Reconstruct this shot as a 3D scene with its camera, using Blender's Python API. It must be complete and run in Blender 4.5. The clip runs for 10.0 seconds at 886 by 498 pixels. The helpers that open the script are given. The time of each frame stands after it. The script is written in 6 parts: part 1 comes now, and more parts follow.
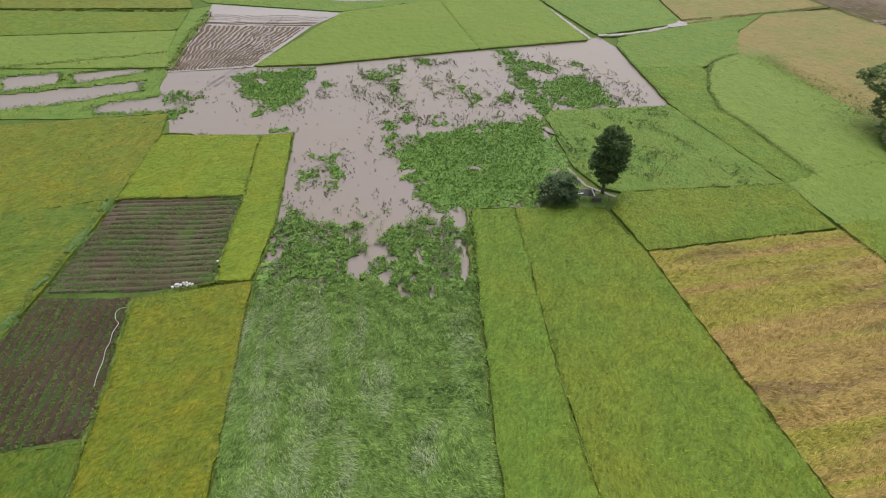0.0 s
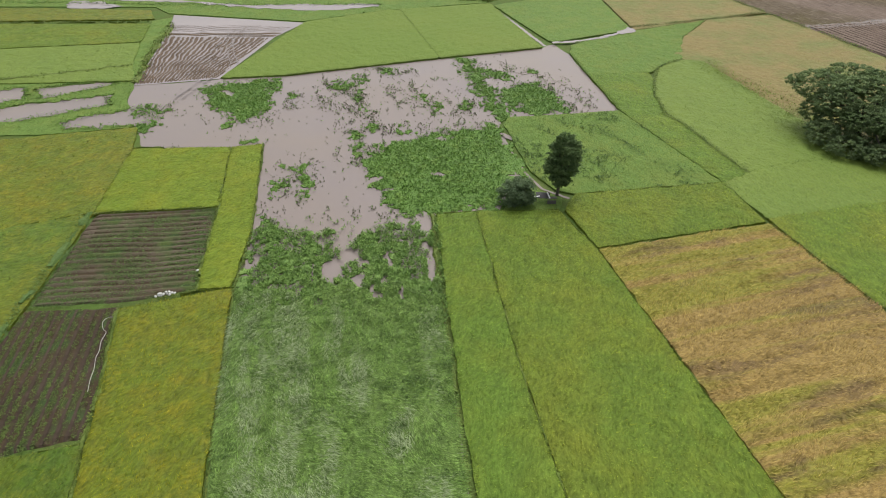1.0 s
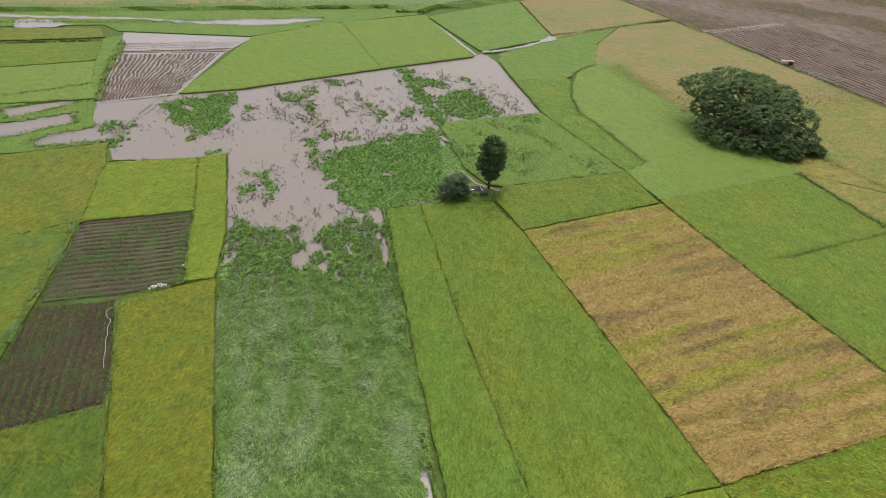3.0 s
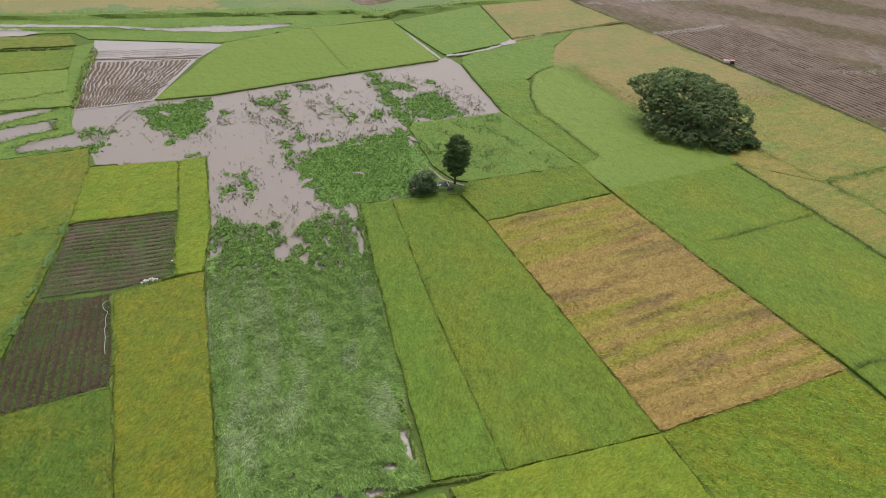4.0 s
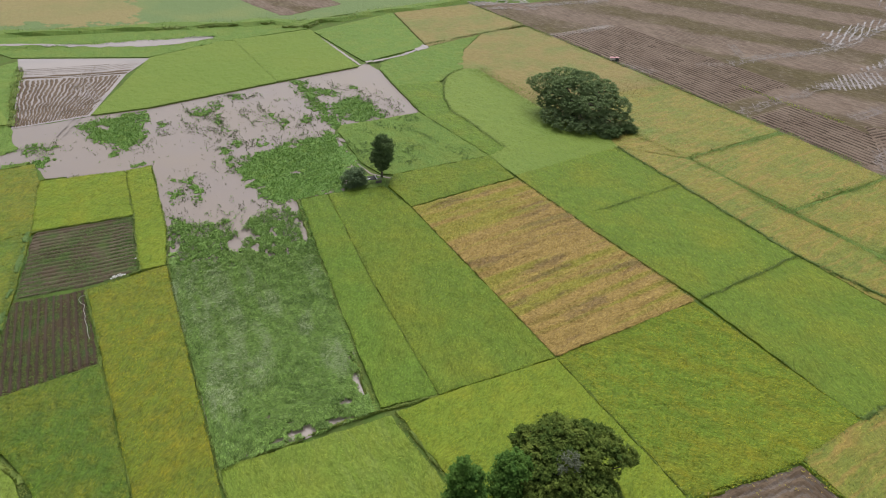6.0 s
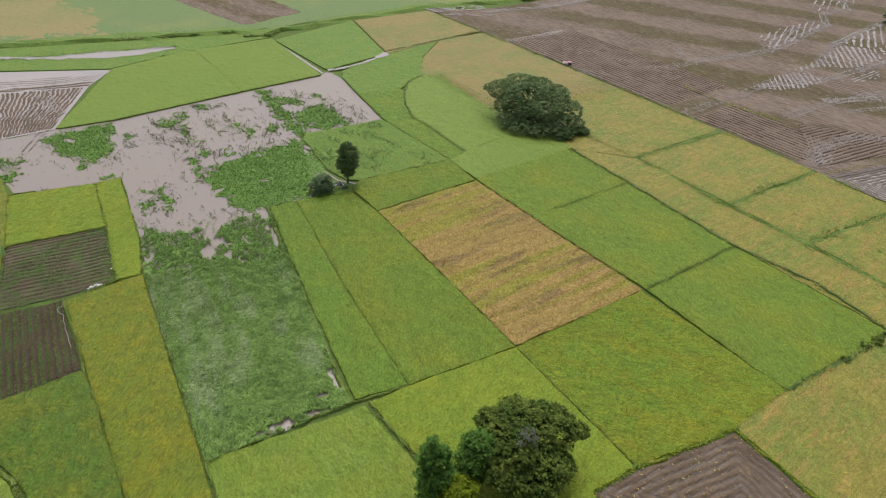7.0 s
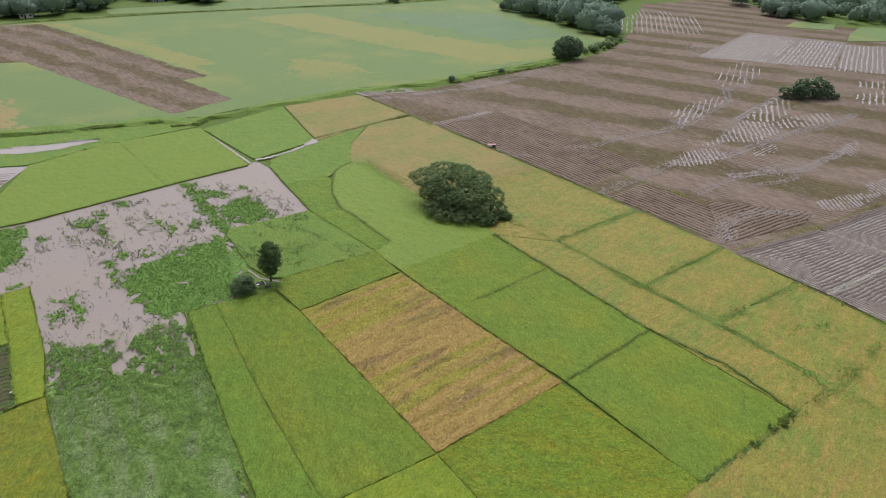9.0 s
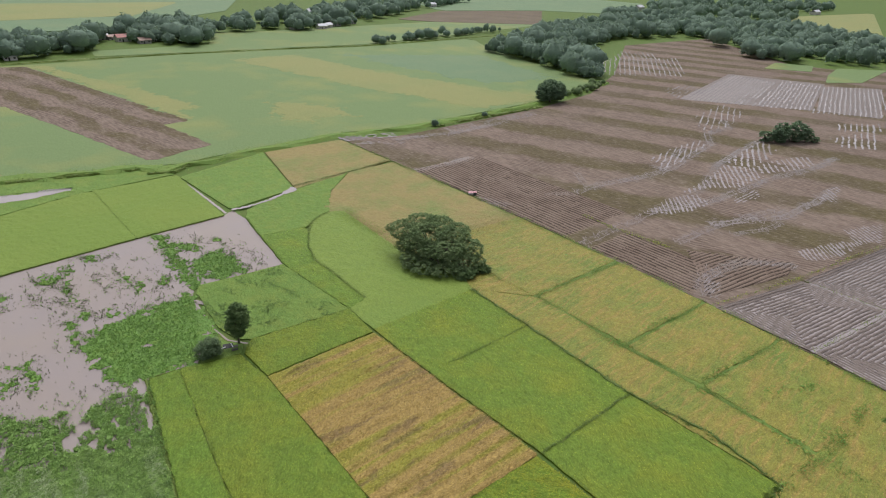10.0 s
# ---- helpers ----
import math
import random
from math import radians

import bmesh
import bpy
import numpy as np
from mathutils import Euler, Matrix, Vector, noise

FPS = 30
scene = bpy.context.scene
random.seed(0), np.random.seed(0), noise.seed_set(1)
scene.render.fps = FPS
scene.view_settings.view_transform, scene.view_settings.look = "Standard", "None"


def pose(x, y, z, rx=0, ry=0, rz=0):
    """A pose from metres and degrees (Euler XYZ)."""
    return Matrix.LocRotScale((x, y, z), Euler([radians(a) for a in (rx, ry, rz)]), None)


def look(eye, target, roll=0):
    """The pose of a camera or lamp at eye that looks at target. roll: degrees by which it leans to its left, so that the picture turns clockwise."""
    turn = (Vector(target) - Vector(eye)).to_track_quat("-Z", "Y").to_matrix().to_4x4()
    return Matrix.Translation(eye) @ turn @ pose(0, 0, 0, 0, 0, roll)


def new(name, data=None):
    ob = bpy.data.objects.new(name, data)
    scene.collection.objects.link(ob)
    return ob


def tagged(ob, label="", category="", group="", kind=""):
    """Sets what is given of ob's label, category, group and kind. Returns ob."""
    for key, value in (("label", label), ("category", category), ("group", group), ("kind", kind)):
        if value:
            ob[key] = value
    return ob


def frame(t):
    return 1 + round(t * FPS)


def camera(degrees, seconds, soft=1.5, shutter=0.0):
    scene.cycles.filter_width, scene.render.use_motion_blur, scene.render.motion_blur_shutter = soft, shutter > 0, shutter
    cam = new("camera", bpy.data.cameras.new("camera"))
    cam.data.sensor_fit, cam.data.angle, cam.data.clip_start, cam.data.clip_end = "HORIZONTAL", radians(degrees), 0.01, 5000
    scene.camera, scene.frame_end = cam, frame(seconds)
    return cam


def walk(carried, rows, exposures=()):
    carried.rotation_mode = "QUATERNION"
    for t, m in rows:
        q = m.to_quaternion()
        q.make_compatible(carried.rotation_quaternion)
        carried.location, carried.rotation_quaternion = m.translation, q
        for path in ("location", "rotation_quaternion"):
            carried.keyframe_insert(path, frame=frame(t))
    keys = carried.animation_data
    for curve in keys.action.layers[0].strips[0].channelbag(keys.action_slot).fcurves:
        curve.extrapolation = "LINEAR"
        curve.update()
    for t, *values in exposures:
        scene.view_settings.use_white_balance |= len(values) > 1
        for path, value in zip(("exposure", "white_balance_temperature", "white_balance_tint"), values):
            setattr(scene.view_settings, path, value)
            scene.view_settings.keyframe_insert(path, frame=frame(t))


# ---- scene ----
cam = camera(73.0, 10.0, soft=1.1)
# seconds, eye x, y, z, heading, tilt, lean to the right
ROWS = [
    (0.0, 0.00, 0.00, 42.00, 0.00, -35.72, -0.05),
    (0.5, 0.07, -1.81, 43.78, -2.57, -35.75, -0.34),
    (1.0, -0.07, -4.17, 45.51, -3.87, -35.76, -0.56),
    (1.5, -0.12, -7.00, 47.25, -5.39, -35.76, -0.66),
    (2.0, -0.44, -10.19, 48.95, -7.26, -35.72, -0.84),
    (2.5, -0.79, -13.55, 50.78, -8.57, -35.76, -0.99),
    (4.0, -2.59, -24.46, 55.88, -13.25, -35.66, -1.54),
    (4.5, -3.43, -28.25, 57.70, -15.51, -35.66, -1.77),
    (5.0, -4.46, -32.14, 59.46, -17.49, -35.63, -1.98),
    (5.5, -5.41, -36.14, 61.34, -19.36, -35.66, -2.06),
    (7.0, -8.37, -44.74, 67.12, -25.22, -35.47, -2.62),
    (7.5, -8.09, -46.09, 68.84, -26.84, -35.42, -2.78),
    (8.0, -6.78, -46.35, 70.55, -28.23, -35.39, -2.89),
    (8.5, -4.54, -45.46, 72.58, -29.31, -31.75, -2.87),
    (9.0, -2.07, -44.28, 74.25, -30.50, -29.62, -2.94),
    (9.5, 0.86, -42.50, 76.16, -31.20, -28.26, -3.04),
    (10.0, 3.81, -40.83, 77.98, -31.30, -26.53, -3.10),
]
walk(cam, [(t, pose(x, y, z, 0, 0, yaw) @ pose(0, 0, 0, 90 + tilt) @ pose(0, 0, 0, 0, 0, -lean))
           for t, x, y, z, yaw, tilt, lean in ROWS],
     [(0.0, 0.02, 6500, 11), (5.0, 0.02, 6470, 11), (8.0, 0.03, 6400, 12), (10.0, 0.04, 6250, 14)])

# ---- light: a bright overcast sky with a wide, weak sun ----
SUN_UP, SUN_ROUND = 58.0, 20.0
world = bpy.data.worlds.new("overcast_sky")
scene.world = world
world.use_nodes = True
wn = world.node_tree
sky = wn.nodes.new("ShaderNodeTexSky")
sky.sky_type, sky.sun_disc = "NISHITA", False
sky.sun_elevation, sky.sun_rotation = radians(SUN_UP), radians(SUN_ROUND)
sky.air_density, sky.dust_density, sky.ozone_density = 1.5, 6.0, 0.6
grey = wn.nodes.new("ShaderNodeHueSaturation")
grey.inputs["Saturation"].default_value = 0.22
wn.links.new(sky.outputs[0], grey.inputs["Color"])
wn.links.new(grey.outputs[0], wn.nodes["Background"].inputs[0])
wn.nodes["Background"].inputs[1].default_value = 0.14
sun_data = bpy.data.lights.new("sun", "SUN")
sun_data.energy, sun_data.angle, sun_data.color = 1.4, radians(40), (1.0, 0.96, 0.92)
sun = new("sun", sun_data)
az, el = radians(SUN_ROUND), radians(SUN_UP)
sun_at = Vector((math.sin(az) * math.cos(el), math.cos(az) * math.cos(el), math.sin(el)))
sun.matrix_world = look(sun_at * 300, (0, 0, 0))


# ---- helpers for materials ----
def node(nt, kind, **values):
    n = nt.nodes.new("ShaderNode" + kind)
    for key, value in values.items():
        key = key.replace("_", " ")
        if key in n.inputs:
            n.inputs[key].default_value = value
    return n


def math_node(nt, op, a, b=None, clamp=False):
    n = nt.nodes.new("ShaderNodeMath")
    n.operation, n.use_clamp = op, clamp
    for i, v in enumerate((a, b)):
        if v is None:
            continue
        if isinstance(v, (int, float)):
            n.inputs[i].default_value = v
        else:
            nt.links.new(v, n.inputs[i])
    return n.outputs[0]


def mix(nt, fac, a, b, blend="MIX"):
    n = nt.nodes.new("ShaderNodeMix")
    n.data_type, n.blend_type = "RGBA", blend
    for i, v in ((0, fac), (6, a), (7, b)):
        if isinstance(v, (int, float)):
            n.inputs[i].default_value = v
        elif isinstance(v, tuple):
            n.inputs[i].default_value = (*v, 1)
        else:
            nt.links.new(v, n.inputs[i])
    return n.outputs[2]


def spread(nt, value, low, high):
    n = nt.nodes.new("ShaderNodeMapRange")
    n.inputs["From Min"].default_value, n.inputs["From Max"].default_value = low, high
    nt.links.new(value, n.inputs["Value"])
    return n.outputs[0]


def noise_at(nt, where, scale, detail=2.0, squeeze=None, turn=0.0, rough=0.55):
    if squeeze:
        for key, value in (("Rotation", (0, 0, radians(-turn))), ("Scale", squeeze)):
            m = nt.nodes.new("ShaderNodeMapping")
            m.inputs[key].default_value = value
            nt.links.new(where, m.inputs["Vector"])
            where = m.outputs[0]
    n = node(nt, "TexNoise", Scale=scale, Detail=detail, Roughness=rough)
    nt.links.new(where, n.inputs["Vector"])
    return n.outputs[0]


def base_material(name, rough=0.7, spec=0.25):
    m = bpy.data.materials.new(name)
    m.use_nodes = True
    nt = m.node_tree
    p = nt.nodes["Principled BSDF"]
    p.inputs["Roughness"].default_value = rough
    p.inputs["Specular IOR Level"].default_value = spec
    geo = nt.nodes.new("ShaderNodeNewGeometry")
    return m, nt, p, geo


def bump(nt, p, height, strength, distance):
    b = node(nt, "Bump", Strength=strength, Distance=distance)
    nt.links.new(height, b.inputs["Height"])
    nt.links.new(b.outputs[0], p.inputs["Normal"])


def let_through(nt, p, col, share, tint):
    """Thin leaves let part of the light through."""
    thin = nt.nodes.new("ShaderNodeBsdfTranslucent")
    nt.links.new(mix(nt, 1.0, col, tint, "MULTIPLY"), thin.inputs["Color"])
    both = nt.nodes.new("ShaderNodeMixShader")
    both.inputs[0].default_value = share
    nt.links.new(p.outputs[0], both.inputs[1])
    nt.links.new(thin.outputs[0], both.inputs[2])
    nt.links.new(both.outputs[0], nt.nodes["Material Output"].inputs["Surface"])


def swirled(nt, where, scale, reach):
    """The place shifted by a slow swirl, so that what is combed bends from gust to gust."""
    slow = node(nt, "TexNoise", Scale=scale, Detail=2.0)
    nt.links.new(where, slow.inputs["Vector"])
    off = nt.nodes.new("ShaderNodeVectorMath")
    off.operation = "MULTIPLY_ADD"
    off.inputs[1].default_value, off.inputs[2].default_value = (reach, reach, 0), (-reach / 2, -reach / 2, 0)
    nt.links.new(slow.outputs["Color"], off.inputs[0])
    both = nt.nodes.new("ShaderNodeVectorMath")
    nt.links.new(where, both.inputs[0])
    nt.links.new(off.outputs[0], both.inputs[1])
    return both.outputs[0]


def crop(name, main, second, fleck, patch=12.0, lean=0.5, fleck_at=(0.55, 0.8), grain=0.36, squeeze=(1, 1, 1), turn=0.0, combed=70.0, dry=None, dry_share=0.22, fleck_squeeze=(0.45, 1.5, 1), fleck_by=0.45, blend=0.30, vary=0.42, body=1.0, gloss=0.2, tuft=3.1, ripe=0.0):
    """Standing plants as a pair of materials, for their closed body and for single leaves: patches of two colours,
    combed flecks of a third, ripening heads in loose patches, and among the leaves some dry ones."""
    dry = dry or tuple(0.5 * (a + b) for a, b in zip(second, (0.28, 0.24, 0.05)))
    pair = []
    for single in (False, True):
        m, nt, p, geo = base_material(name + ("_leaf" if single else "_body"), 0.62, gloss)
        pos = geo.outputs["Position"]
        bent = swirled(nt, pos, 0.16, 3.0)
        big = spread(nt, noise_at(nt, pos, 1 / patch, 4, squeeze, turn), 0.77 - lean * 0.35 - blend / 2, 0.77 - lean * 0.35 + blend / 2)
        mid = spread(nt, noise_at(nt, bent, 0.9, 4, fleck_squeeze, combed), *fleck_at)
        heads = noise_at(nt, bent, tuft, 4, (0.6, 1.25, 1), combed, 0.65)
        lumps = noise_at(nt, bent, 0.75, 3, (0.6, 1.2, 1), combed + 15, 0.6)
        col = mix(nt, big, main, second)
        col = mix(nt, math_node(nt, "MULTIPLY", mid, fleck_by), col, fleck)
        if ripe:
            spots = spread(nt, noise_at(nt, pos, 0.42, 5, rough=0.7), 0.46, 0.64)
            col = mix(nt, math_node(nt, "MULTIPLY", math_node(nt, "MULTIPLY", spots, spread(nt, heads, 0.36, 0.6)), ripe), col, dry)
        # light tips and dark gaps between tufts: shade painted along the bump noise
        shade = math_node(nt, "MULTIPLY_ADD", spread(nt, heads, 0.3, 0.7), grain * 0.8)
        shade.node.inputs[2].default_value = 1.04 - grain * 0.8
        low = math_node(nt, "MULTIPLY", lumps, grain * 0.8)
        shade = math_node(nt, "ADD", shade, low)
        if single:
            rnd = geo.outputs["Random Per Island"]
            col = mix(nt, math_node(nt, "MULTIPLY", math_node(nt, "GREATER_THAN", rnd, 1 - dry_share), 0.55), col, dry)
            leaf = math_node(nt, "MULTIPLY_ADD", rnd, vary)
            leaf.node.inputs[2].default_value = 1.06 - vary * 0.5
            shade = math_node(nt, "MULTIPLY", shade, leaf)
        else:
            # body darkened in colour to stand for shade between the leaves
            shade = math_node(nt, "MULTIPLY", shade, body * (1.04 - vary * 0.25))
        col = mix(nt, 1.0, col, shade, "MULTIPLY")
        nt.links.new(col, p.inputs["Base Color"])
        bump(nt, p, math_node(nt, "ADD", heads, math_node(nt, "MULTIPLY", lumps, 1.6)), 0.5, 0.3)
        pair.append(m)
    return tuple(pair)


def soil(name, dark, light, green=None, green_at=(0.5, 0.7), patch=9.0, wet=0.75):
    m, nt, p, geo = base_material(name, wet, 0.35 if wet < 0.7 else 0.08)
    pos = geo.outputs["Position"]
    big = spread(nt, noise_at(nt, pos, 1 / patch, 4), 0.35, 0.65)
    fine = noise_at(nt, pos, 2.2, 4, rough=0.7)
    col = mix(nt, big, dark, light)
    col = mix(nt, spread(nt, fine, 0.25, 0.75), mix(nt, 1.0, col, (0.6, 0.58, 0.55), "MULTIPLY"), col)
    if green:
        col = mix(nt, spread(nt, noise_at(nt, pos, 0.33, 5), *green_at), col, green)
    nt.links.new(col, p.inputs["Base Color"])
    bump(nt, p, fine, 0.9, 0.12)
    return m


def plain(name, colour, rough=0.6, spec=0.3, grain=0.25, scale=4.0):
    m, nt, p, geo = base_material(name, rough, spec)
    fine = noise_at(nt, geo.outputs["Position"], scale, 4)
    shade = math_node(nt, "MULTIPLY_ADD", fine, grain * 2)
    shade.node.inputs[2].default_value = 1 - grain
    nt.links.new(mix(nt, 1.0, colour, shade, "MULTIPLY"), p.inputs["Base Color"])
    return m


def leaf_material(name, dark, light):
    m, nt, p, geo = base_material(name, 0.8, 0.08)
    big = spread(nt, noise_at(nt, geo.outputs["Position"], 0.55, 3), 0.35, 0.7)
    rnd = geo.outputs["Random Per Island"]
    col = mix(nt, math_node(nt, "MULTIPLY_ADD", rnd, 0.35), dark, light)
    fac = col.node.inputs[0].links[0].from_node
    nt.links.new(math_node(nt, "MULTIPLY", big, 0.65), fac.inputs[2])
    nt.links.new(col, p.inputs["Base Color"])
    let_through(nt, p, col, 0.38, (1.0, 1.0, 0.7))
    return m


def muddy_water(name, mud, mud_far, rough=0.06):
    """Opaque silty flood water: diffuse mud under a smooth wet face with faint ripples."""
    m, nt, p, geo = base_material(name, rough, 0.5)
    p.inputs["IOR"].default_value = 1.33
    pos = geo.outputs["Position"]
    big = spread(nt, noise_at(nt, pos, 0.05, 4), 0.35, 0.65)
    nt.links.new(mix(nt, big, mud, mud_far), p.inputs["Base Color"])
    bump(nt, p, noise_at(nt, pos, 1.6, 2, (1, 0.5, 1)), 0.15, 0.03)
    return m


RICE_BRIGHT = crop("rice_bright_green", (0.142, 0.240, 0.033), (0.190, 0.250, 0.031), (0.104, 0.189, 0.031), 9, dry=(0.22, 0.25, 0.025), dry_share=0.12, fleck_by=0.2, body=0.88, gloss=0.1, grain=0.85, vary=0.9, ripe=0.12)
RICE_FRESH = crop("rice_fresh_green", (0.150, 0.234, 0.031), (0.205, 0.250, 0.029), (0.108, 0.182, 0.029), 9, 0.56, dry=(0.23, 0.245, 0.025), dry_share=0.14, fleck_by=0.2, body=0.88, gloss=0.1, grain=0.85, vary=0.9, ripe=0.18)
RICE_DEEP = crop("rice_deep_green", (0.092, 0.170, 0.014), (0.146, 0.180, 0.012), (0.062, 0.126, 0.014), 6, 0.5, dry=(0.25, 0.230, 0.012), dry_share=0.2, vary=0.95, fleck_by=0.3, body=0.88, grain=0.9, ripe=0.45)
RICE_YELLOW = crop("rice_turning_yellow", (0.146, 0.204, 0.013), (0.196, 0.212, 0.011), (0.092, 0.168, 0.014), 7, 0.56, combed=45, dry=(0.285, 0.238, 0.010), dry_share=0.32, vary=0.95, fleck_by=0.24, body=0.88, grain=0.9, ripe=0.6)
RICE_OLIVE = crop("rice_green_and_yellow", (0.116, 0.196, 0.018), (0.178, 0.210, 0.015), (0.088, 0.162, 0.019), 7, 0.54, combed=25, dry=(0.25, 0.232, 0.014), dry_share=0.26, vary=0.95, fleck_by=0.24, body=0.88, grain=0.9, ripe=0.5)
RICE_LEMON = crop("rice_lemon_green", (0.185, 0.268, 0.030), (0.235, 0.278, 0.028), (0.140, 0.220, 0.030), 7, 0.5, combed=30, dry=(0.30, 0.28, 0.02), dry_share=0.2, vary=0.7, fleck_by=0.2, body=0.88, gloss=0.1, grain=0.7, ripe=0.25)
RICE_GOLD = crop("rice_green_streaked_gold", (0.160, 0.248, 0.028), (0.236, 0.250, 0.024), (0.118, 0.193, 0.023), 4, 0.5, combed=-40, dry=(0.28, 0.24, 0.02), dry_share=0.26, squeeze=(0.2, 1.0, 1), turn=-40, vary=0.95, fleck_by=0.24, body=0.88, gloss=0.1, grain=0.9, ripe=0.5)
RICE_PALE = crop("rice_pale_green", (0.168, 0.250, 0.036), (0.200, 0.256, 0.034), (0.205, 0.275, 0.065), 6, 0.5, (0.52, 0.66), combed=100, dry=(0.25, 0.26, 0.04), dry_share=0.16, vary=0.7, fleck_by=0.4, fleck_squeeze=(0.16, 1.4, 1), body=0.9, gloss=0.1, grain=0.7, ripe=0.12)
# extra blue in RICE_LEVEL, RICE_LIME, STRAW_GREEN and MEADOW stands for distance haze
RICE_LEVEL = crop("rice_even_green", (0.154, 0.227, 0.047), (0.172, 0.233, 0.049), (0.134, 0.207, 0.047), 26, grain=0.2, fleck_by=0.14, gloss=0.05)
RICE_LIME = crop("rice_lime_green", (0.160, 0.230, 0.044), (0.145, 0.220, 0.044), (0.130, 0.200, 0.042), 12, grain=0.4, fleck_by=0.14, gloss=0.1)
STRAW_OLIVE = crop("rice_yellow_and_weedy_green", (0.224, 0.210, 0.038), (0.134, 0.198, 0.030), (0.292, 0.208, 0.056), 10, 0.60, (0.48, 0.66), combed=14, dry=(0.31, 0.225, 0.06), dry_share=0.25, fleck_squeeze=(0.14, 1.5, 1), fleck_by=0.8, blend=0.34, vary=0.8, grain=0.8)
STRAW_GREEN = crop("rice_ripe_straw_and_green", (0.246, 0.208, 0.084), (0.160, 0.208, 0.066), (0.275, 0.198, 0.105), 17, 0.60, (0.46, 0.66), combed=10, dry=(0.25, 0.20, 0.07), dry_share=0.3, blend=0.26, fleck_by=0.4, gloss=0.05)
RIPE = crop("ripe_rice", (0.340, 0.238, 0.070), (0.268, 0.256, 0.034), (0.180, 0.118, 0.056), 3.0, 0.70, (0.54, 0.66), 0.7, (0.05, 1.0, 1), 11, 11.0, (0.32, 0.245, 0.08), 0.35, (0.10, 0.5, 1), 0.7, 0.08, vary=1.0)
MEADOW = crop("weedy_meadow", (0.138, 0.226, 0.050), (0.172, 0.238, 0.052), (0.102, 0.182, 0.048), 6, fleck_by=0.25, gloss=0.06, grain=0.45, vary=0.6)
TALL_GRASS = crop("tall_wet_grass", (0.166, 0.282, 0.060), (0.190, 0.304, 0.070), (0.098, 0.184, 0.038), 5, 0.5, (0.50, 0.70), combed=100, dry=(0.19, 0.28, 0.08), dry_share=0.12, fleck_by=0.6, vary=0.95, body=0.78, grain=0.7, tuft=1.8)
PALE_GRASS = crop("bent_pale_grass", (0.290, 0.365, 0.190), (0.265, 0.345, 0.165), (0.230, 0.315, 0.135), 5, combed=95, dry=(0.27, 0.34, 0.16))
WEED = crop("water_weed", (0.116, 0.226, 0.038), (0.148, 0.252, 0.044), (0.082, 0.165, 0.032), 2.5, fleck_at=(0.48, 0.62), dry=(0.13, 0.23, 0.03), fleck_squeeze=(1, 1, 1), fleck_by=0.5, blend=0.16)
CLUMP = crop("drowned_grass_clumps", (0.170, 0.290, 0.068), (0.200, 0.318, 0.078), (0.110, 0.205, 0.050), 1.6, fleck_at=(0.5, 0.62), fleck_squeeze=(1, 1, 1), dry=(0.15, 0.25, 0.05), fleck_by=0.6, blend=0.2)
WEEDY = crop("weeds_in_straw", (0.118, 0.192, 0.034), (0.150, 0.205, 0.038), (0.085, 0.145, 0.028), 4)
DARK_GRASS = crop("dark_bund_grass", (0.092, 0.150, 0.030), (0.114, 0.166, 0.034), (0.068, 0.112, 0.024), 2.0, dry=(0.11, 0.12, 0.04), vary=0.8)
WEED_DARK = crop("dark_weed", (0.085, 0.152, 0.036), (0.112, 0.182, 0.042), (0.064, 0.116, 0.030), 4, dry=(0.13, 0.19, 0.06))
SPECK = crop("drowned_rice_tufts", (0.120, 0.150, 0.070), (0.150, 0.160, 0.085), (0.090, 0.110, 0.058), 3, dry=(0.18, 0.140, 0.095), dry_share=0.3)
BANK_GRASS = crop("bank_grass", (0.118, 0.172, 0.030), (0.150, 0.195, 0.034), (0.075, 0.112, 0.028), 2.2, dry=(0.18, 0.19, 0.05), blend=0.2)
# distance haze painted into the far crop colours, greyer and bluer
FAR_GREEN = crop("hazed_rice", (0.149, 0.212, 0.088), (0.199, 0.232, 0.088), (0.133, 0.194, 0.084), 45, 0.56, grain=0.2, fleck_by=0.14, blend=0.16, gloss=0.04)
FAR_BLUE = crop("hazed_grass", (0.132, 0.201, 0.107), (0.156, 0.213, 0.110), (0.117, 0.183, 0.102), 40, 0.5, fleck_by=0.14, gloss=0.05)
FAR_STRAW = crop("hazed_ripe_rice", (0.220, 0.230, 0.088), (0.192, 0.224, 0.085), (0.240, 0.226, 0.094), 40, 0.5, gloss=0.05)
FAR_TAN = crop("hazed_tan_rice", (0.258, 0.222, 0.102), (0.198, 0.216, 0.086), (0.264, 0.216, 0.110), 30, 0.5, gloss=0.05)
GROUND = soil("wet_earth_and_grass", (0.098, 0.146, 0.038), (0.125, 0.170, 0.042), (0.085, 0.145, 0.030), (0.4, 0.6))
TILLED = soil("tilled_brown_soil", (0.118, 0.096, 0.068), (0.158, 0.132, 0.098), (0.080, 0.112, 0.034), (0.48, 0.66), 7)
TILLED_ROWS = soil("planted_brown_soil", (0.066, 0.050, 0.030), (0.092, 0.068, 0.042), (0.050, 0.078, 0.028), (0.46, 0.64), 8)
# soil darkened to paint the shade lying in dry furrows
TROUGH_SHADE = soil("furrow_shade_soil", (0.066, 0.050, 0.037), (0.090, 0.068, 0.052), None, (0, 1), 6, 0.85)
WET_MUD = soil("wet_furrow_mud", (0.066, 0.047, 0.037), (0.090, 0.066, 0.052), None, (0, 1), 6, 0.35)
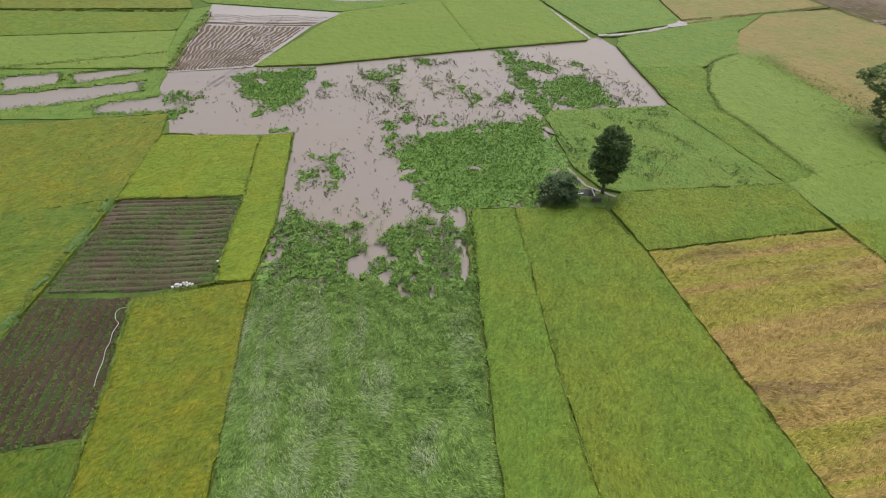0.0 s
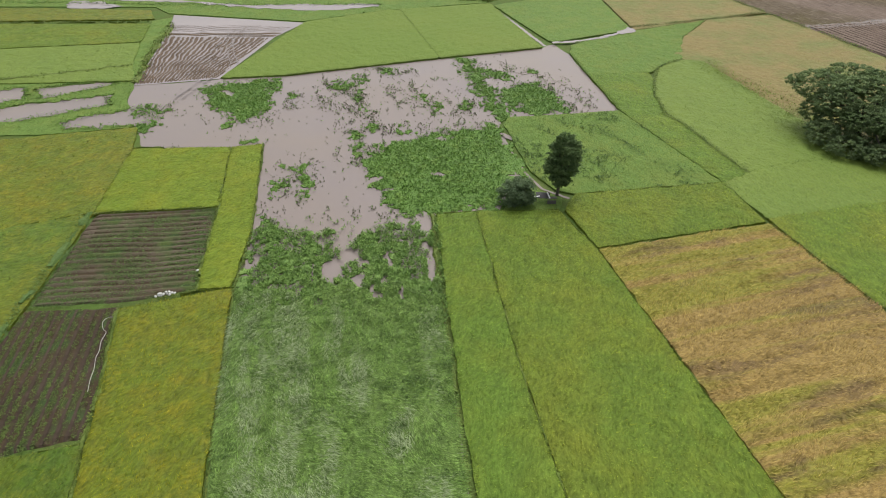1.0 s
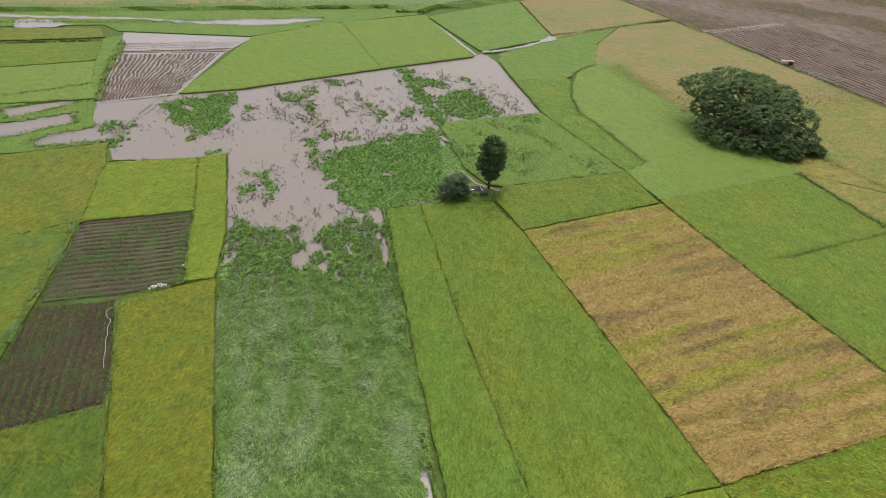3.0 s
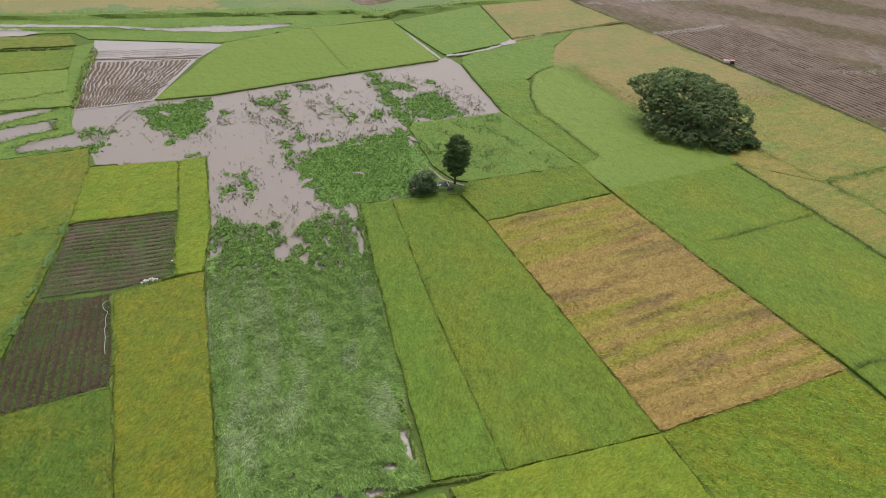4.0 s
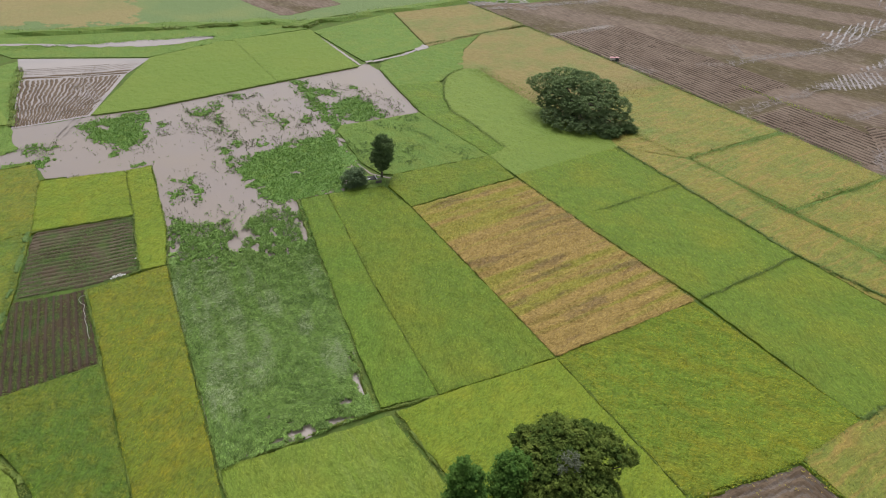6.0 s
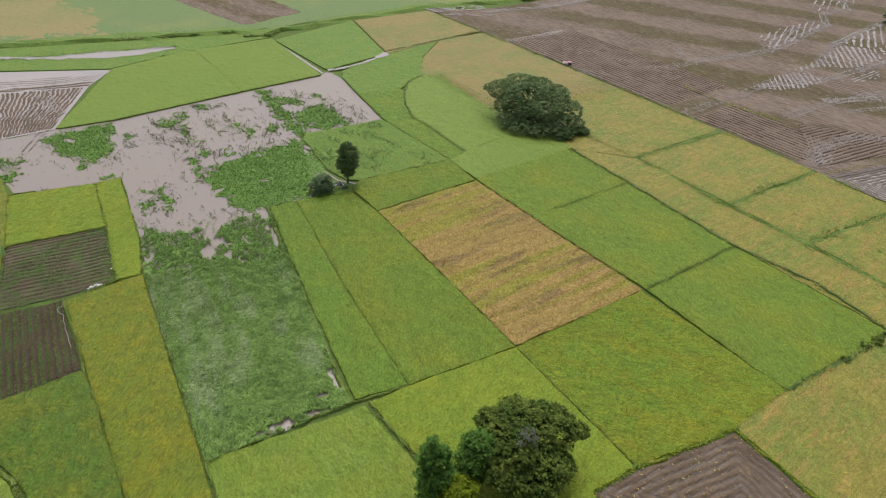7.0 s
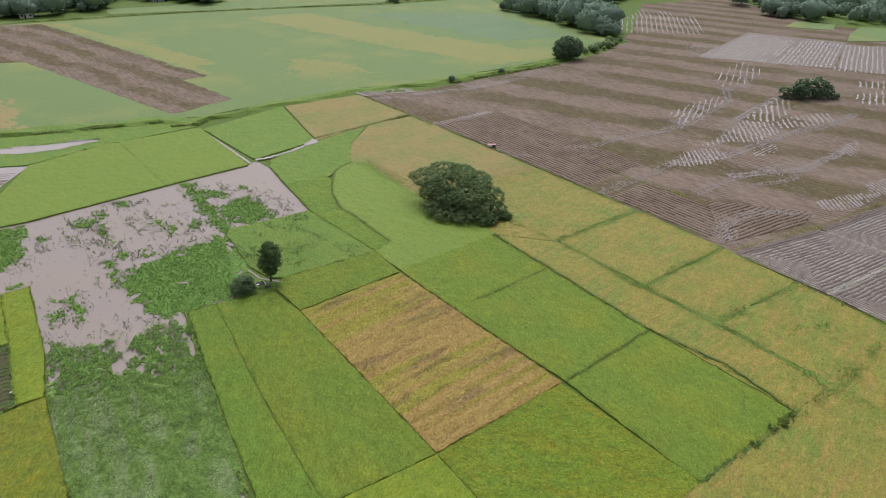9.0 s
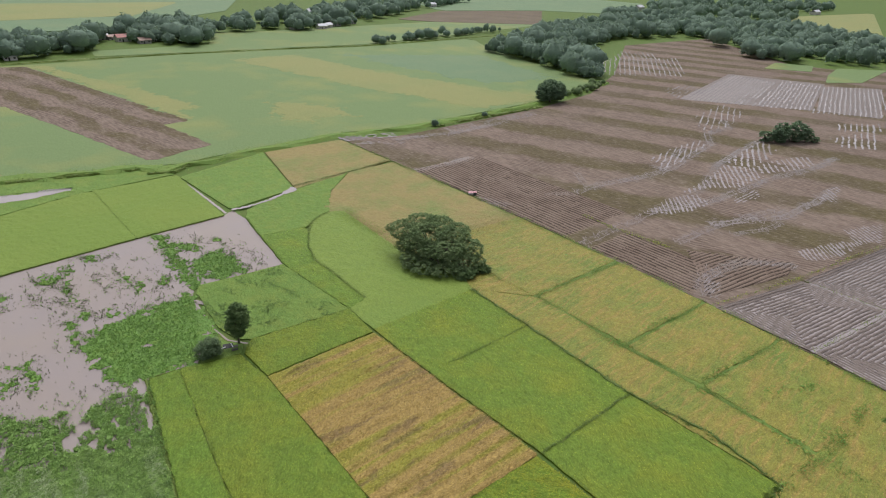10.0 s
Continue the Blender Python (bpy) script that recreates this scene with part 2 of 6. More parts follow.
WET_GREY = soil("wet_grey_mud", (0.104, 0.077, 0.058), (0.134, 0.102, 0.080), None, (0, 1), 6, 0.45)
MUD = soil("ploughed_wet_mud", (0.130, 0.100, 0.084), (0.170, 0.134, 0.114), None, (0, 1), 6, 0.5)
NEAR_MUD = soil("ploughed_brown_mud", (0.128, 0.094, 0.066), (0.176, 0.132, 0.096), None, (0, 1), 5, 0.72)
BROWN_FAR = soil("ploughed_stubble_soil", (0.135, 0.105, 0.078), (0.170, 0.138, 0.102), (0.135, 0.115, 0.050), (0.5, 0.65), 30)
WATER = muddy_water("flood_water", (0.240, 0.202, 0.176), (0.230, 0.197, 0.186))
# paler than WATER: part of the sky's reflection put into the base colour
PUDDLE = muddy_water("shallow_puddle", (0.305, 0.270, 0.260), (0.272, 0.245, 0.240), 0.1)
BARK = plain("bark", (0.115, 0.105, 0.085), 0.85, 0.1, 0.4)
LEAF_DARK = leaf_material("dark_leaves", (0.092, 0.158, 0.064), (0.205, 0.285, 0.122))
LEAF_BUSH = leaf_material("bush_leaves", (0.112, 0.172, 0.092), (0.215, 0.290, 0.158))
LEAF_RAIN = leaf_material("rain_tree_leaves", (0.125, 0.195, 0.090), (0.300, 0.385, 0.185))
LEAF_MANGO = leaf_material("olive_leaves", (0.050, 0.098, 0.022), (0.205, 0.262, 0.056))
LEAF_FRESH = leaf_material("fresh_leaves", (0.058, 0.140, 0.030), (0.155, 0.275, 0.058))
LEAF_LIME = leaf_material("lime_leaves", (0.110, 0.180, 0.014), (0.300, 0.350, 0.028))
LEAF_GREY = leaf_material("grey_leaves", (0.120, 0.142, 0.098), (0.215, 0.240, 0.170))
# distance haze painted into these two leaf colours, paler and bluer
LEAF_FAR = leaf_material("hazed_wood_leaves", (0.175, 0.255, 0.200), (0.250, 0.335, 0.250))
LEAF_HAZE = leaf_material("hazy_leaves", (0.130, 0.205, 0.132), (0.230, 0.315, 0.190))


# ---- helpers for geometry ----
def value_noise(x, y, size, seed):
    """Smooth noise from 0 to 1 at places x, y with bumps of that size."""
    u, v = x / size, y / size
    i, j = np.floor(u).astype(np.int64), np.floor(v).astype(np.int64)
    fu, fv = u - i, v - j
    fu, fv = fu * fu * (3 - 2 * fu), fv * fv * (3 - 2 * fv)

    def corner(a, b):
        h = (a * 374761393 + b * 668265263 + seed * 974711) & 0x7FFFFFFF
        h = ((h ^ (h >> 13)) * 1274126177) & 0x7FFFFFFF
        return ((h ^ (h >> 16)) & 0xFFFF) / 65535.0

    return (corner(i, j) * (1 - fu) + corner(i + 1, j) * fu) * (1 - fv) + (corner(i, j + 1) * (1 - fu) + corner(i + 1, j + 1) * fu) * fv


def inside(poly, x, y):
    hit = np.zeros(x.shape, bool)
    n = len(poly)
    for k in range(n):
        (x0, y0), (x1, y1) = poly[k], poly[(k + 1) % n]
        if y0 == y1:
            continue
        hit ^= ((y0 > y) != (y1 > y)) & (x < (x1 - x0) * (y - y0) / (y1 - y0) + x0)
    return hit


def outline_gap(poly, x, y):
    """The distance to the outline of poly, and the nearest place on it."""
    best = np.full(x.shape, 1e9)
    bx, by = x.copy(), y.copy()
    n = len(poly)
    for k in range(n):
        (x0, y0), (x1, y1) = poly[k], poly[(k + 1) % n]
        dx, dy = x1 - x0, y1 - y0
        s = np.clip(((x - x0) * dx + (y - y0) * dy) / max(dx * dx + dy * dy, 1e-9), 0, 1)
        px, py = x0 + s * dx, y0 + s * dy
        d = np.hypot(x - px, y - py)
        near = d < best
        best = np.where(near, d, best)
        bx, by = np.where(near, px, bx), np.where(near, py, by)
    return best, bx, by


def raw_mesh(name, verts, faces, materials, slots=None, smooth=False):
    """A mesh from arrays; faces is a list of index arrays, all rows of one array of the same width."""
    me = bpy.data.meshes.new(name)
    verts = np.asarray(verts, np.float32)
    me.vertices.add(len(verts))
    me.vertices.foreach_set("co", verts.ravel())
    loops = np.concatenate([f.ravel() for f in faces]).astype(np.int32)
    sizes = np.concatenate([np.full(len(f), f.shape[1]) for f in faces]).astype(np.int32)
    me.loops.add(len(loops))
    me.loops.foreach_set("vertex_index", loops)
    me.polygons.add(len(sizes))
    starts = np.concatenate([[0], np.cumsum(sizes)[:-1]]).astype(np.int32)
    me.polygons.foreach_set("loop_start", starts)
    for m in materials:
        me.materials.append(m)
    if slots is not None:
        me.polygons.foreach_set("material_index", np.asarray(slots, np.int32))
    me.polygons.foreach_set("use_smooth", np.full(len(sizes), smooth))
    me.update(calc_edges=True)
    me.validate()
    return me


def blades(rng, x, y, z, length, width, wind, spread_of=0.45, rise=0.20):
    """One leaf blade, a narrow triangle, at each place, combed by a gusty wind."""
    n = len(x)
    gust = (value_noise(x, y, 5.0, 31) - 0.5) * 2.4
    wx, wy = wind[0] * np.cos(gust) - wind[1] * np.sin(gust), wind[0] * np.sin(gust) + wind[1] * np.cos(gust)
    turn = rng.uniform(0, 2 * math.pi, n)
    far = spread_of * rng.uniform(0.2, 1, n)
    lx, ly = wx + far * np.cos(turn), wy + far * np.sin(turn)
    ln = length * rng.uniform(0.6, 1.3, n)
    side = np.arctan2(ly, lx) + math.pi / 2
    w = width * rng.uniform(0.6, 1.2, n) / 2
    a = np.stack([x - np.cos(side) * w, y - np.sin(side) * w, z], 1)
    b = np.stack([x + np.cos(side) * w, y + np.sin(side) * w, z], 1)
    c = np.stack([x + lx * ln, y + ly * ln, z + ln * rng.uniform(0.05, 0.05 + rise, n)], 1)
    return np.stack([a, b, c], 1).reshape(-1, 3)


SEED = [10]


def field(name, poly, materials, label, height=0.5, cell=0.5, inset=0.06, density=0.0, blade=(0.45, 0.10), wind=(0.25, -0.1),
          shape=None, category="field", kind="stuff", along=None, cell_along=None, pale=None, skip=None, rough=0.35, wobble=0.16, trough=0.35, rim=0.004, bands=None, rise=0.27):
    """Plants or soil filling a plot: an uneven body with sloping edges, and single leaf blades standing out of it."""
    SEED[0] += 1
    rng = np.random.default_rng(SEED[0])
    paired = isinstance(materials[-1], tuple)
    if paired:
        materials = [m for pair in materials for m in (pair if isinstance(pair, tuple) else (pair, pair))]
    tone = SEED[0]

    def top_of(x, y):
        if bands is not None:
            return height * (0.45 + 0.55 * bands(x, y) + rough * 0.3 * value_noise(x, y, 1.3, tone))
        return height * (1 - rough * 0.6 + rough * 0.8 * value_noise(x, y, 1.3, tone) - 0.12 * value_noise(x, y, 9.0, tone + 5))

    poly = [tuple(p) for p in poly]
    P = np.array(poly)
    d = np.array(along if along else P[1] - P[0], float)
    d /= np.hypot(*d)
    e = np.array((-d[1], d[0]))
    U, Vv = P @ d, P @ e
    cu = cell_along or cell
    nu, nv = int((U.max() - U.min()) / cu) + 2, int((Vv.max() - Vv.min()) / cell) + 2
    u = U.min() - cu / 2 + cu * np.arange(nu + 1)
    v = Vv.min() - cell / 2 + cell * np.arange(nv + 1)
    uu, vv = np.meshgrid(u, v, indexing="ij")
    jit = 0.25
    uu = uu + rng.uniform(-jit, jit, uu.shape) * cell
    if shape is None:
        vv = vv + rng.uniform(-jit, jit, vv.shape) * cell
    x, y = uu * d[0] + vv * e[0], uu * d[1] + vv * e[1]
    cx = (x[:-1, :-1] + x[1:, 1:]) / 2
    cy = (y[:-1, :-1] + y[1:, 1:]) / 2
    gap = outline_gap(poly, cx, cy)[0]
    keep = inside(poly, cx, cy) & (gap > inset)
    if skip is not None:
        keep &= ~skip(cx, cy)
    count = np.zeros(x.shape, int)
    for a, b in ((0, 0), (0, 1), (1, 0), (1, 1)):
        count[a:a + nu, b:b + nv] += keep
    if shape is not None:
        shape, phase = shape
        z = shape(x, y, uu, vv)
    else:
        z = top_of(x, y) + height * rough * 0.4 * (rng.random(x.shape) - 0.5)
    edge = (count > 0) & (count < 4)
    dist, bx, by = outline_gap(poly, x, y)
    near = edge & (dist < inset + cell * 1.1)
    pull = np.where(dist > 1e-6, (dist - inset) / np.maximum(dist, 1e-6), 0)
    inn = inside(poly, x, y)
    pull = np.where(inn, pull, (dist + inset) / np.maximum(dist, 1e-6))
    wob = 1 + 0 * pull
    x = np.where(near, x + (bx - x) * pull * wob, x) + np.where(near, (value_noise(x, y, 1.5, SEED[0] + 9) - 0.5) * wobble * 2, 0)
    y = np.where(near, y + (by - y) * pull * wob, y) + np.where(near, (value_noise(x, y, 1.5, SEED[0] + 19) - 0.5) * wobble * 2, 0)
    z = np.where(edge, rim if shape is not None else z * 0.85, z)
    ids = np.full(x.shape, -1)
    used = count > 0
    ids[used] = np.arange(used.sum())
    q = np.stack([ids[:-1, :-1][keep], ids[1:, :-1][keep], ids[1:, 1:][keep], ids[:-1, 1:][keep]], 1)
    verts = np.stack([x[used], y[used], z[used]], 1)
    foot = ids + len(verts)
    pad = np.zeros((nu + 2, nv + 2), bool)
    pad[1:-1, 1:-1] = keep
    slots = np.zeros(len(q), int)
    # low faces take the second soil: wet mud in wet plots, painted shade elsewhere
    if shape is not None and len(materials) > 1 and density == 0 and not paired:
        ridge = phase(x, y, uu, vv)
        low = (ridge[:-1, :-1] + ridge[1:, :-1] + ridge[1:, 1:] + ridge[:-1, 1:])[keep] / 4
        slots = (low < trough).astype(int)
    skirt = []
    for open_side, a, b in ((keep & ~pad[:-2, 1:-1], (0, 1), (0, 0)), (keep & ~pad[2:, 1:-1], (1, 0), (1, 1)),
                            (keep & ~pad[1:-1, :-2], (0, 0), (1, 0)), (keep & ~pad[1:-1, 2:], (1, 1), (0, 1))):
        i, j = np.where(open_side)
        va, vb = (i + a[0], j + a[1]), (i + b[0], j + b[1])
        skirt.append(np.stack([ids[va], foot[va], foot[vb], ids[vb]], 1))
    q = np.concatenate([q, *skirt])
    verts = np.concatenate([verts, verts * (1, 1, 0)])
    faces = [q]
    slots = np.concatenate([slots, np.zeros(len(q) - len(slots), int)])
    if density:
        n = int((U.max() - U.min()) * (Vv.max() - Vv.min()) * density)
        ru, rv = rng.uniform(U.min(), U.max(), n), rng.uniform(Vv.min(), Vv.max(), n)
        bx, by = ru * d[0] + rv * e[0], ru * d[1] + rv * e[1]
        ok = inside(poly, bx, by) & (outline_gap(poly, bx, by)[0] > inset * 0.8)
        if skip is not None:
            ok &= ~skip(bx, by)
        bx, by = bx[ok], by[ok]
        root = top_of(bx, by) - height * rng.uniform(0.05, 0.28, len(bx)) if shape is None else np.full(len(bx), height * 0.8)
        t = blades(rng, bx, by, root, blade[0], blade[1], wind, 0.45, rise)
        tri = np.arange(len(t)).reshape(-1, 3) + len(verts)
        verts = np.concatenate([verts, t])
        faces.append(tri)
        slot = np.zeros(len(tri), int)
        if pale is not None:
            slot = (rng.random(len(tri)) < pale(bx, by)).astype(int)
        slots = np.concatenate([slots, slot])
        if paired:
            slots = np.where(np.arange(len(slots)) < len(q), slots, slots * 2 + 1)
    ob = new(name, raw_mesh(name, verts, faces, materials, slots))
    return tagged(ob, label, category, "", kind)


def sheet(name, poly, z, material, label, category, kind="structure", ragged=0.0, step=1.5):
    """A flat sheet with a softly uneven shoreline."""
    SEED[0] += 1
    pts = []
    n = len(poly)
    for k in range(n):
        a, b = np.array(poly[k], float), np.array(poly[(k + 1) % n], float)
        m = max(1, int(np.hypot(*(b - a)) / step))
        out = np.array((b - a)[::-1]) * (1, -1) / max(np.hypot(*(b - a)), 1e-6)
        for i in range(m):
            p = a + (b - a) * i / m
            if ragged:
                p = p + out * (value_noise(p[:1], p[1:], 2.2, SEED[0])[0] - 0.5) * 2 * ragged
            pts.append((*p, z))
    bm = bmesh.new()
    vs = [bm.verts.new(p) for p in pts]
    f = bm.faces.new(vs)
    if f.normal.z < 0:
        f.normal_flip()
    bm.normal_update()
    if f.normal.z < 0:
        f.normal_flip()
    bmesh.ops.triangulate(bm, faces=[f])
    me = bpy.data.meshes.new(name)
    bm.to_mesh(me)
    bm.free()
    me.materials.append(material)
    return tagged(new(name, me), label, category, "", kind)


def ribbon(name, pts, width, z, material, label, category, kind="structure", ragged=0.3, broken=0.0):
    """A narrow strip along a line, its edges uneven."""
    SEED[0] += 1
    rng = np.random.default_rng(SEED[0])
    line = []
    for a, b in zip(pts[:-1], pts[1:]):
        a, b = np.array(a, float), np.array(b, float)
        m = max(2, int(np.hypot(*(b - a)) / max(0.8, width * 0.7)))
        line += [a + (b - a) * i / m for i in range(m)]
    line.append(np.array(pts[-1], float))
    line = np.array(line)
    t = np.gradient(line, axis=0)
    t /= np.hypot(t[:, 0], t[:, 1])[:, None]
    side = np.stack([-t[:, 1], t[:, 0]], 1)
    w = width / 2 * (1 + rng.uniform(-ragged, ragged, (len(line), 2)))
    mid = line + side * (rng.uniform(-ragged, ragged, len(line)) * width * 0.4)[:, None]
    left, right = mid + side * w[:, :1], mid - side * w[:, 1:]
    v = np.concatenate([np.c_[left, np.full(len(left), z)], np.c_[right, np.full(len(left), z)]])
    n = len(left)
    i = np.arange(n - 1)
    q = np.stack([i, i + n, i + n + 1, i + 1], 1)
    q = q[(0.6 * value_noise(line[:-1, 0], line[:-1, 1], 4.0, SEED[0]) + 0.4 * rng.random(n - 1)) >= broken]
    return tagged(new(name, raw_mesh(name, v, [q], [material])), label, category, "", kind)


# ---- the ground: one sheet to the horizon ----
def ground_sheet():
    rings = [0, 60, 120, 200, 320, 500, 900, 1600, 2800, 4500]
    v, f = [], []
    n = 48
    for r in rings[1:]:
        for k in range(n):
            a = 2 * math.pi * k / n
            v.append((40 + r * math.cos(a), 60 + r * math.sin(a), 0))
    v.append((40, 60, 0))
    c = len(v) - 1
    tri = np.array([(c, k, (k + 1) % n) for k in range(n)])
    for i in range(len(rings) - 2):
        for k in range(n):
            a, b = i * n + k, i * n + (k + 1) % n
            f.append((a, a + n, b + n, b))
    me = raw_mesh("ground", np.array(v), [tri, np.array(f)], [GROUND])
    return tagged(new("ground", me), "wet dark earth and rough grass between the paddies", "ground", "", "structure")


ground_sheet()

# corners of the plots near the flood
A, B, C, D = (-33.0, 48.8), (-20.9, 51.9), (-15.1, 8.4), (-13.4, -6.0)
E, F, G = (-29.4, 30.7), (-24.7, 8.3), (-38.4, 29.0)
H1, H2, H3, H4 = (-44.1, 69.5), (-27.1, 70.4), (-25.3, 51.8), (-43.7, 49.0)
I1, I2, I3, I4 = (-45.8, 89.6), (-29.6, 89.4), (-24.5, 90.6), (-21.3, 64.4)
J1, J2, J3 = (-66.0, 94.7), (-48.1, 98.1), (-54.0, 66.1)
W1, W2, W3, W4 = (3.1, 66.9), (4.3, 10.7), (3.8, 31.2), (3.3, 49.2)
RA, RB, RM, RC = (9.4, 67.3), (13.2, 10.6), (10.8, 37.4), (21.2, 67.1)
O1, O2, O3, O4 = (24.2, 57.2), (49.3, 62.0), (59.7, 15.8), (31.7, 11.8)
DA, DB, DC, DD, DE = (40.9, 102.3), (48.4, 73.7), (53.9, 44.4), (60.8, 15.8), (64.9, -11.2)
KA, KB = (16.6, 96.1), (24.6, 71.5)
CA, CB, CC, CD, CE = (60.6, 129.1), (53.1, 118.0), (48.9, 99.5), (53.7, 76.6), (68.7, 129.6)
NA, NB = (52.0, 63.7), (79.8, 69.0)
EB, EC, ED = (82.6, 49.1), (86.4, 20.4), (92.1, -8.8)
QA, QB, QC, QD = (52.2, -13.5), (53.8, -26.3), (28.1, -14.0), (35.6, -13.1)
MB = (10.1, -2.7)
XA, XB, XC, XD, XE = (97.5, 209.2), (115.3, 125.9), (124.2, 79.0), (131.5, 37.2), (136.3, -2.7)
LA, LB, LC, LD, LE = (-39.1, 122.9), (-26.7, 165.5), (26.0, 184.0), (33.4, 141.2), (-25.7, 124.3)
YA, YB, YC, YD = (-56.1, 119.7), (-64.1, 174.5), (-60.3, 154.4), (-32.7, 152.7)
SC, SD = (58.6, 153.2), (85.3, 164.6)
SE = (109.0, 168.8)
ARC = [(64.6, 130.6), CA, (56.2, 124.9), CB, (50.2, 109.5), CC]

# ---- the flood ----
flood = [LE, LD, (36.8, 144.2), (38.9, 136.6), DA, (18.0, 99.6), KA, (17.4, 77.6), (12.9, 68.2), W1, W4, W3, W2, C, B, I4, I3, I2,
         (-44.5, 90.0), J2, (-54.5, 111.3), (-56.2, 119.6), (-39.3, 122.7), LA]
sheet("flood_water", flood, 0.03, WATER, "still brown silty flood water standing over drowned paddies", "water", ragged=0.35)


def bank(x, y, poly, soft):
    """1 well inside poly, 0 outside, with a soft shore."""
    d = outline_gap(poly, x, y)[0]
    return np.clip(0.5 + np.where(inside(poly, x, y), d, -d) / soft, 0, 1)


def blob(x, y, cx, cy, rx, ry):
    return np.clip(1.6 - 1.6 * np.hypot((x - cx) / rx, (y - cy) / ry), 0, 1)


MAT_AREA = [(-6.8, 84.0), (-5.6, 90.6), (-2.5, 91.4), (2.4, 92.7), (7.4, 95.0), (12.9, 97.2), (17.3, 97.6), (18.2, 86.6), (17.8, 78.0), (13.2, 68.6), (7.1, 67.6), (2.8, 67.4), (-1.8, 66.6), (-4.0, 73.0), (-6.0, 79.0)]
NORTH_STRIP = [(11.6, 133.5), (16.0, 133.6), (16.4, 126.0), (17.6, 118.0), (19.0, 100.6), (16.2, 100.0), (13.6, 119.0)]
NORTH_TOP = [(15.0, 127.0), (18.5, 126.4), (23.6, 122.0), (22.8, 119.6), (17.5, 120.8)]
NORTH_PATCH = [(20.0, 115.0), (23.5, 116.4), (28.7, 118.4), (30.3, 111.1), (30.4, 101.6), (24.7, 101.2), (21.6, 100.8), (18.7, 103.4), (18.2, 109.4)]
ISLET = [(-39.6, 111.6), (-41.4, 119.6), (-37.4, 122.0), (-26.9, 123.2), (-27.0, 115.4), (-26.4, 103.1), (-30.2, 100.0), (-35.6, 105.2)]
GRASS_AREA = [I4, (-12.5, 64.5), (-10.5, 63.5), (-7.0, 66.0), W1, W4, W3, W2, C, B]
# small mats (x, y, half width, half length), and drifts of single tufts with their share
MATS = ((-13.0, 118.6, 2.8, 4.6), (-10.2, 122.2, 2.2, 3.0), (-9.6, 112.0, 1.5, 4.0), (-7.4, 105.0, 1.1, 3.0), (-22.7, 113.2, 1.5, 2.8), (-3.7, 126.4, 2.8, 2.2), (3.0, 110.4, 2.0, 3.0), (5.8, 106.0, 1.8, 3.0), (11.0, 106.0, 1.3, 3.0),
        (-0.6, 95.8, 2.2, 2.0), (-9.4, 93.2, 1.6, 2.2), (-6.4, 96.6, 1.3, 2.4), (-8.0, 88.2, 1.8, 2.6), (28.2, 125.2, 1.9, 1.6), (-19.3, 75.6, 1.5, 3.2), (-16.4, 78.4, 1.5, 4.2), (-17.6, 82.6, 2.0, 1.8), (-16.4, 73.6, 1.4, 1.8),
        (-19.0, 66.2, 2.4, 1.9), (-27.0, 92.0, 3.2, 1.6), (-32.3, 99.4, 1.2, 1.8), (-45.8, 104.6, 1.5, 3.2), (-49.5, 106.4, 3.8, 2.6), (-47.0, 99.0, 3.0, 1.4))
DRIFTS = ((-14.0, 114.0, 6.0, 12.0, 0.45), (-9.5, 106.0, 4.5, 14.0, 0.75), (-7.0, 98.0, 5.0, 9.0, 0.75), (-10.5, 93.0, 4.0, 7.0, 0.5), (-17.3, 118.0, 2.5, 8.0, 0.45), (-2.5, 112.0, 5.0, 14.0, 0.35), (0.7, 113.0, 3.5, 9.0, 0.55),
          (4.0, 108.0, 5.5, 9.0, 0.6), (10.5, 107.0, 5.0, 9.0, 0.6), (-3.5, 126.0, 8.0, 4.5, 0.55), (4.0, 122.0, 8.0, 7.0, 0.14), (-22.0, 110.0, 2.5, 7.0, 0.5), (9.0, 98.5, 8.0, 5.0, 0.45), (-1.0, 96.5, 6.0, 4.5, 0.6), (-17.5, 78.0, 5.0, 12.0, 0.5),
          (-20.0, 69.0, 3.0, 7.0, 0.25), (-13.0, 72.0, 7.0, 11.0, 0.10), (-8.0, 87.0, 4.5, 7.0, 0.6), (28.0, 117.0, 8.0, 9.0, 0.5), (35.5, 109.0, 3.5, 9.0, 0.30), (32.5, 105.0, 4.0, 5.0, 0.5), (22.0, 126.0, 8.0, 6.0, 0.4),
          (16.0, 121.0, 4.0, 12.0, 0.6), (-24.0, 101.0, 6.0, 5.0, 0.4), (-47.0, 107.0, 6.0, 5.0, 0.3), (-6.0, 67.5, 10.0, 3.0, 0.3), (-36.0, 101.0, 9.0, 6.0, 0.07))


def weed_cover(x, y):
    """How much of the flood is grown over with weeds, place by place."""
    x, y = x + 2.4 * (value_noise(x, y, 2.6, 91) - 0.5), y + 3.4 * (value_noise(x, y, 3.1, 92) - 0.5)
    hole = np.maximum.reduce([blob(x, y, 5.0, 79.5, 1.8, 1.4) * 0.6, blob(x, y, -36.0, 115.0, 1.6, 2.2) * 0.6, blob(x, y, 21.8, 106.0, 1.2, 3.0) * 0.5, blob(x, y, 17.6, 90.6, 2.4, 1.6) * 0.8, blob(x, y, 7.0, 92.6, 2.6, 1.0) * 0.5])
    mats = [bank(x, y, p, 4.5) * 0.88 for p in (MAT_AREA, NORTH_STRIP, NORTH_TOP, NORTH_PATCH, ISLET)]
    return np.maximum.reduce(mats + [blob(x, y, m[0], m[1], m[2] * 1.5, m[3] * 1.5) * 0.52 for m in MATS]) - hole


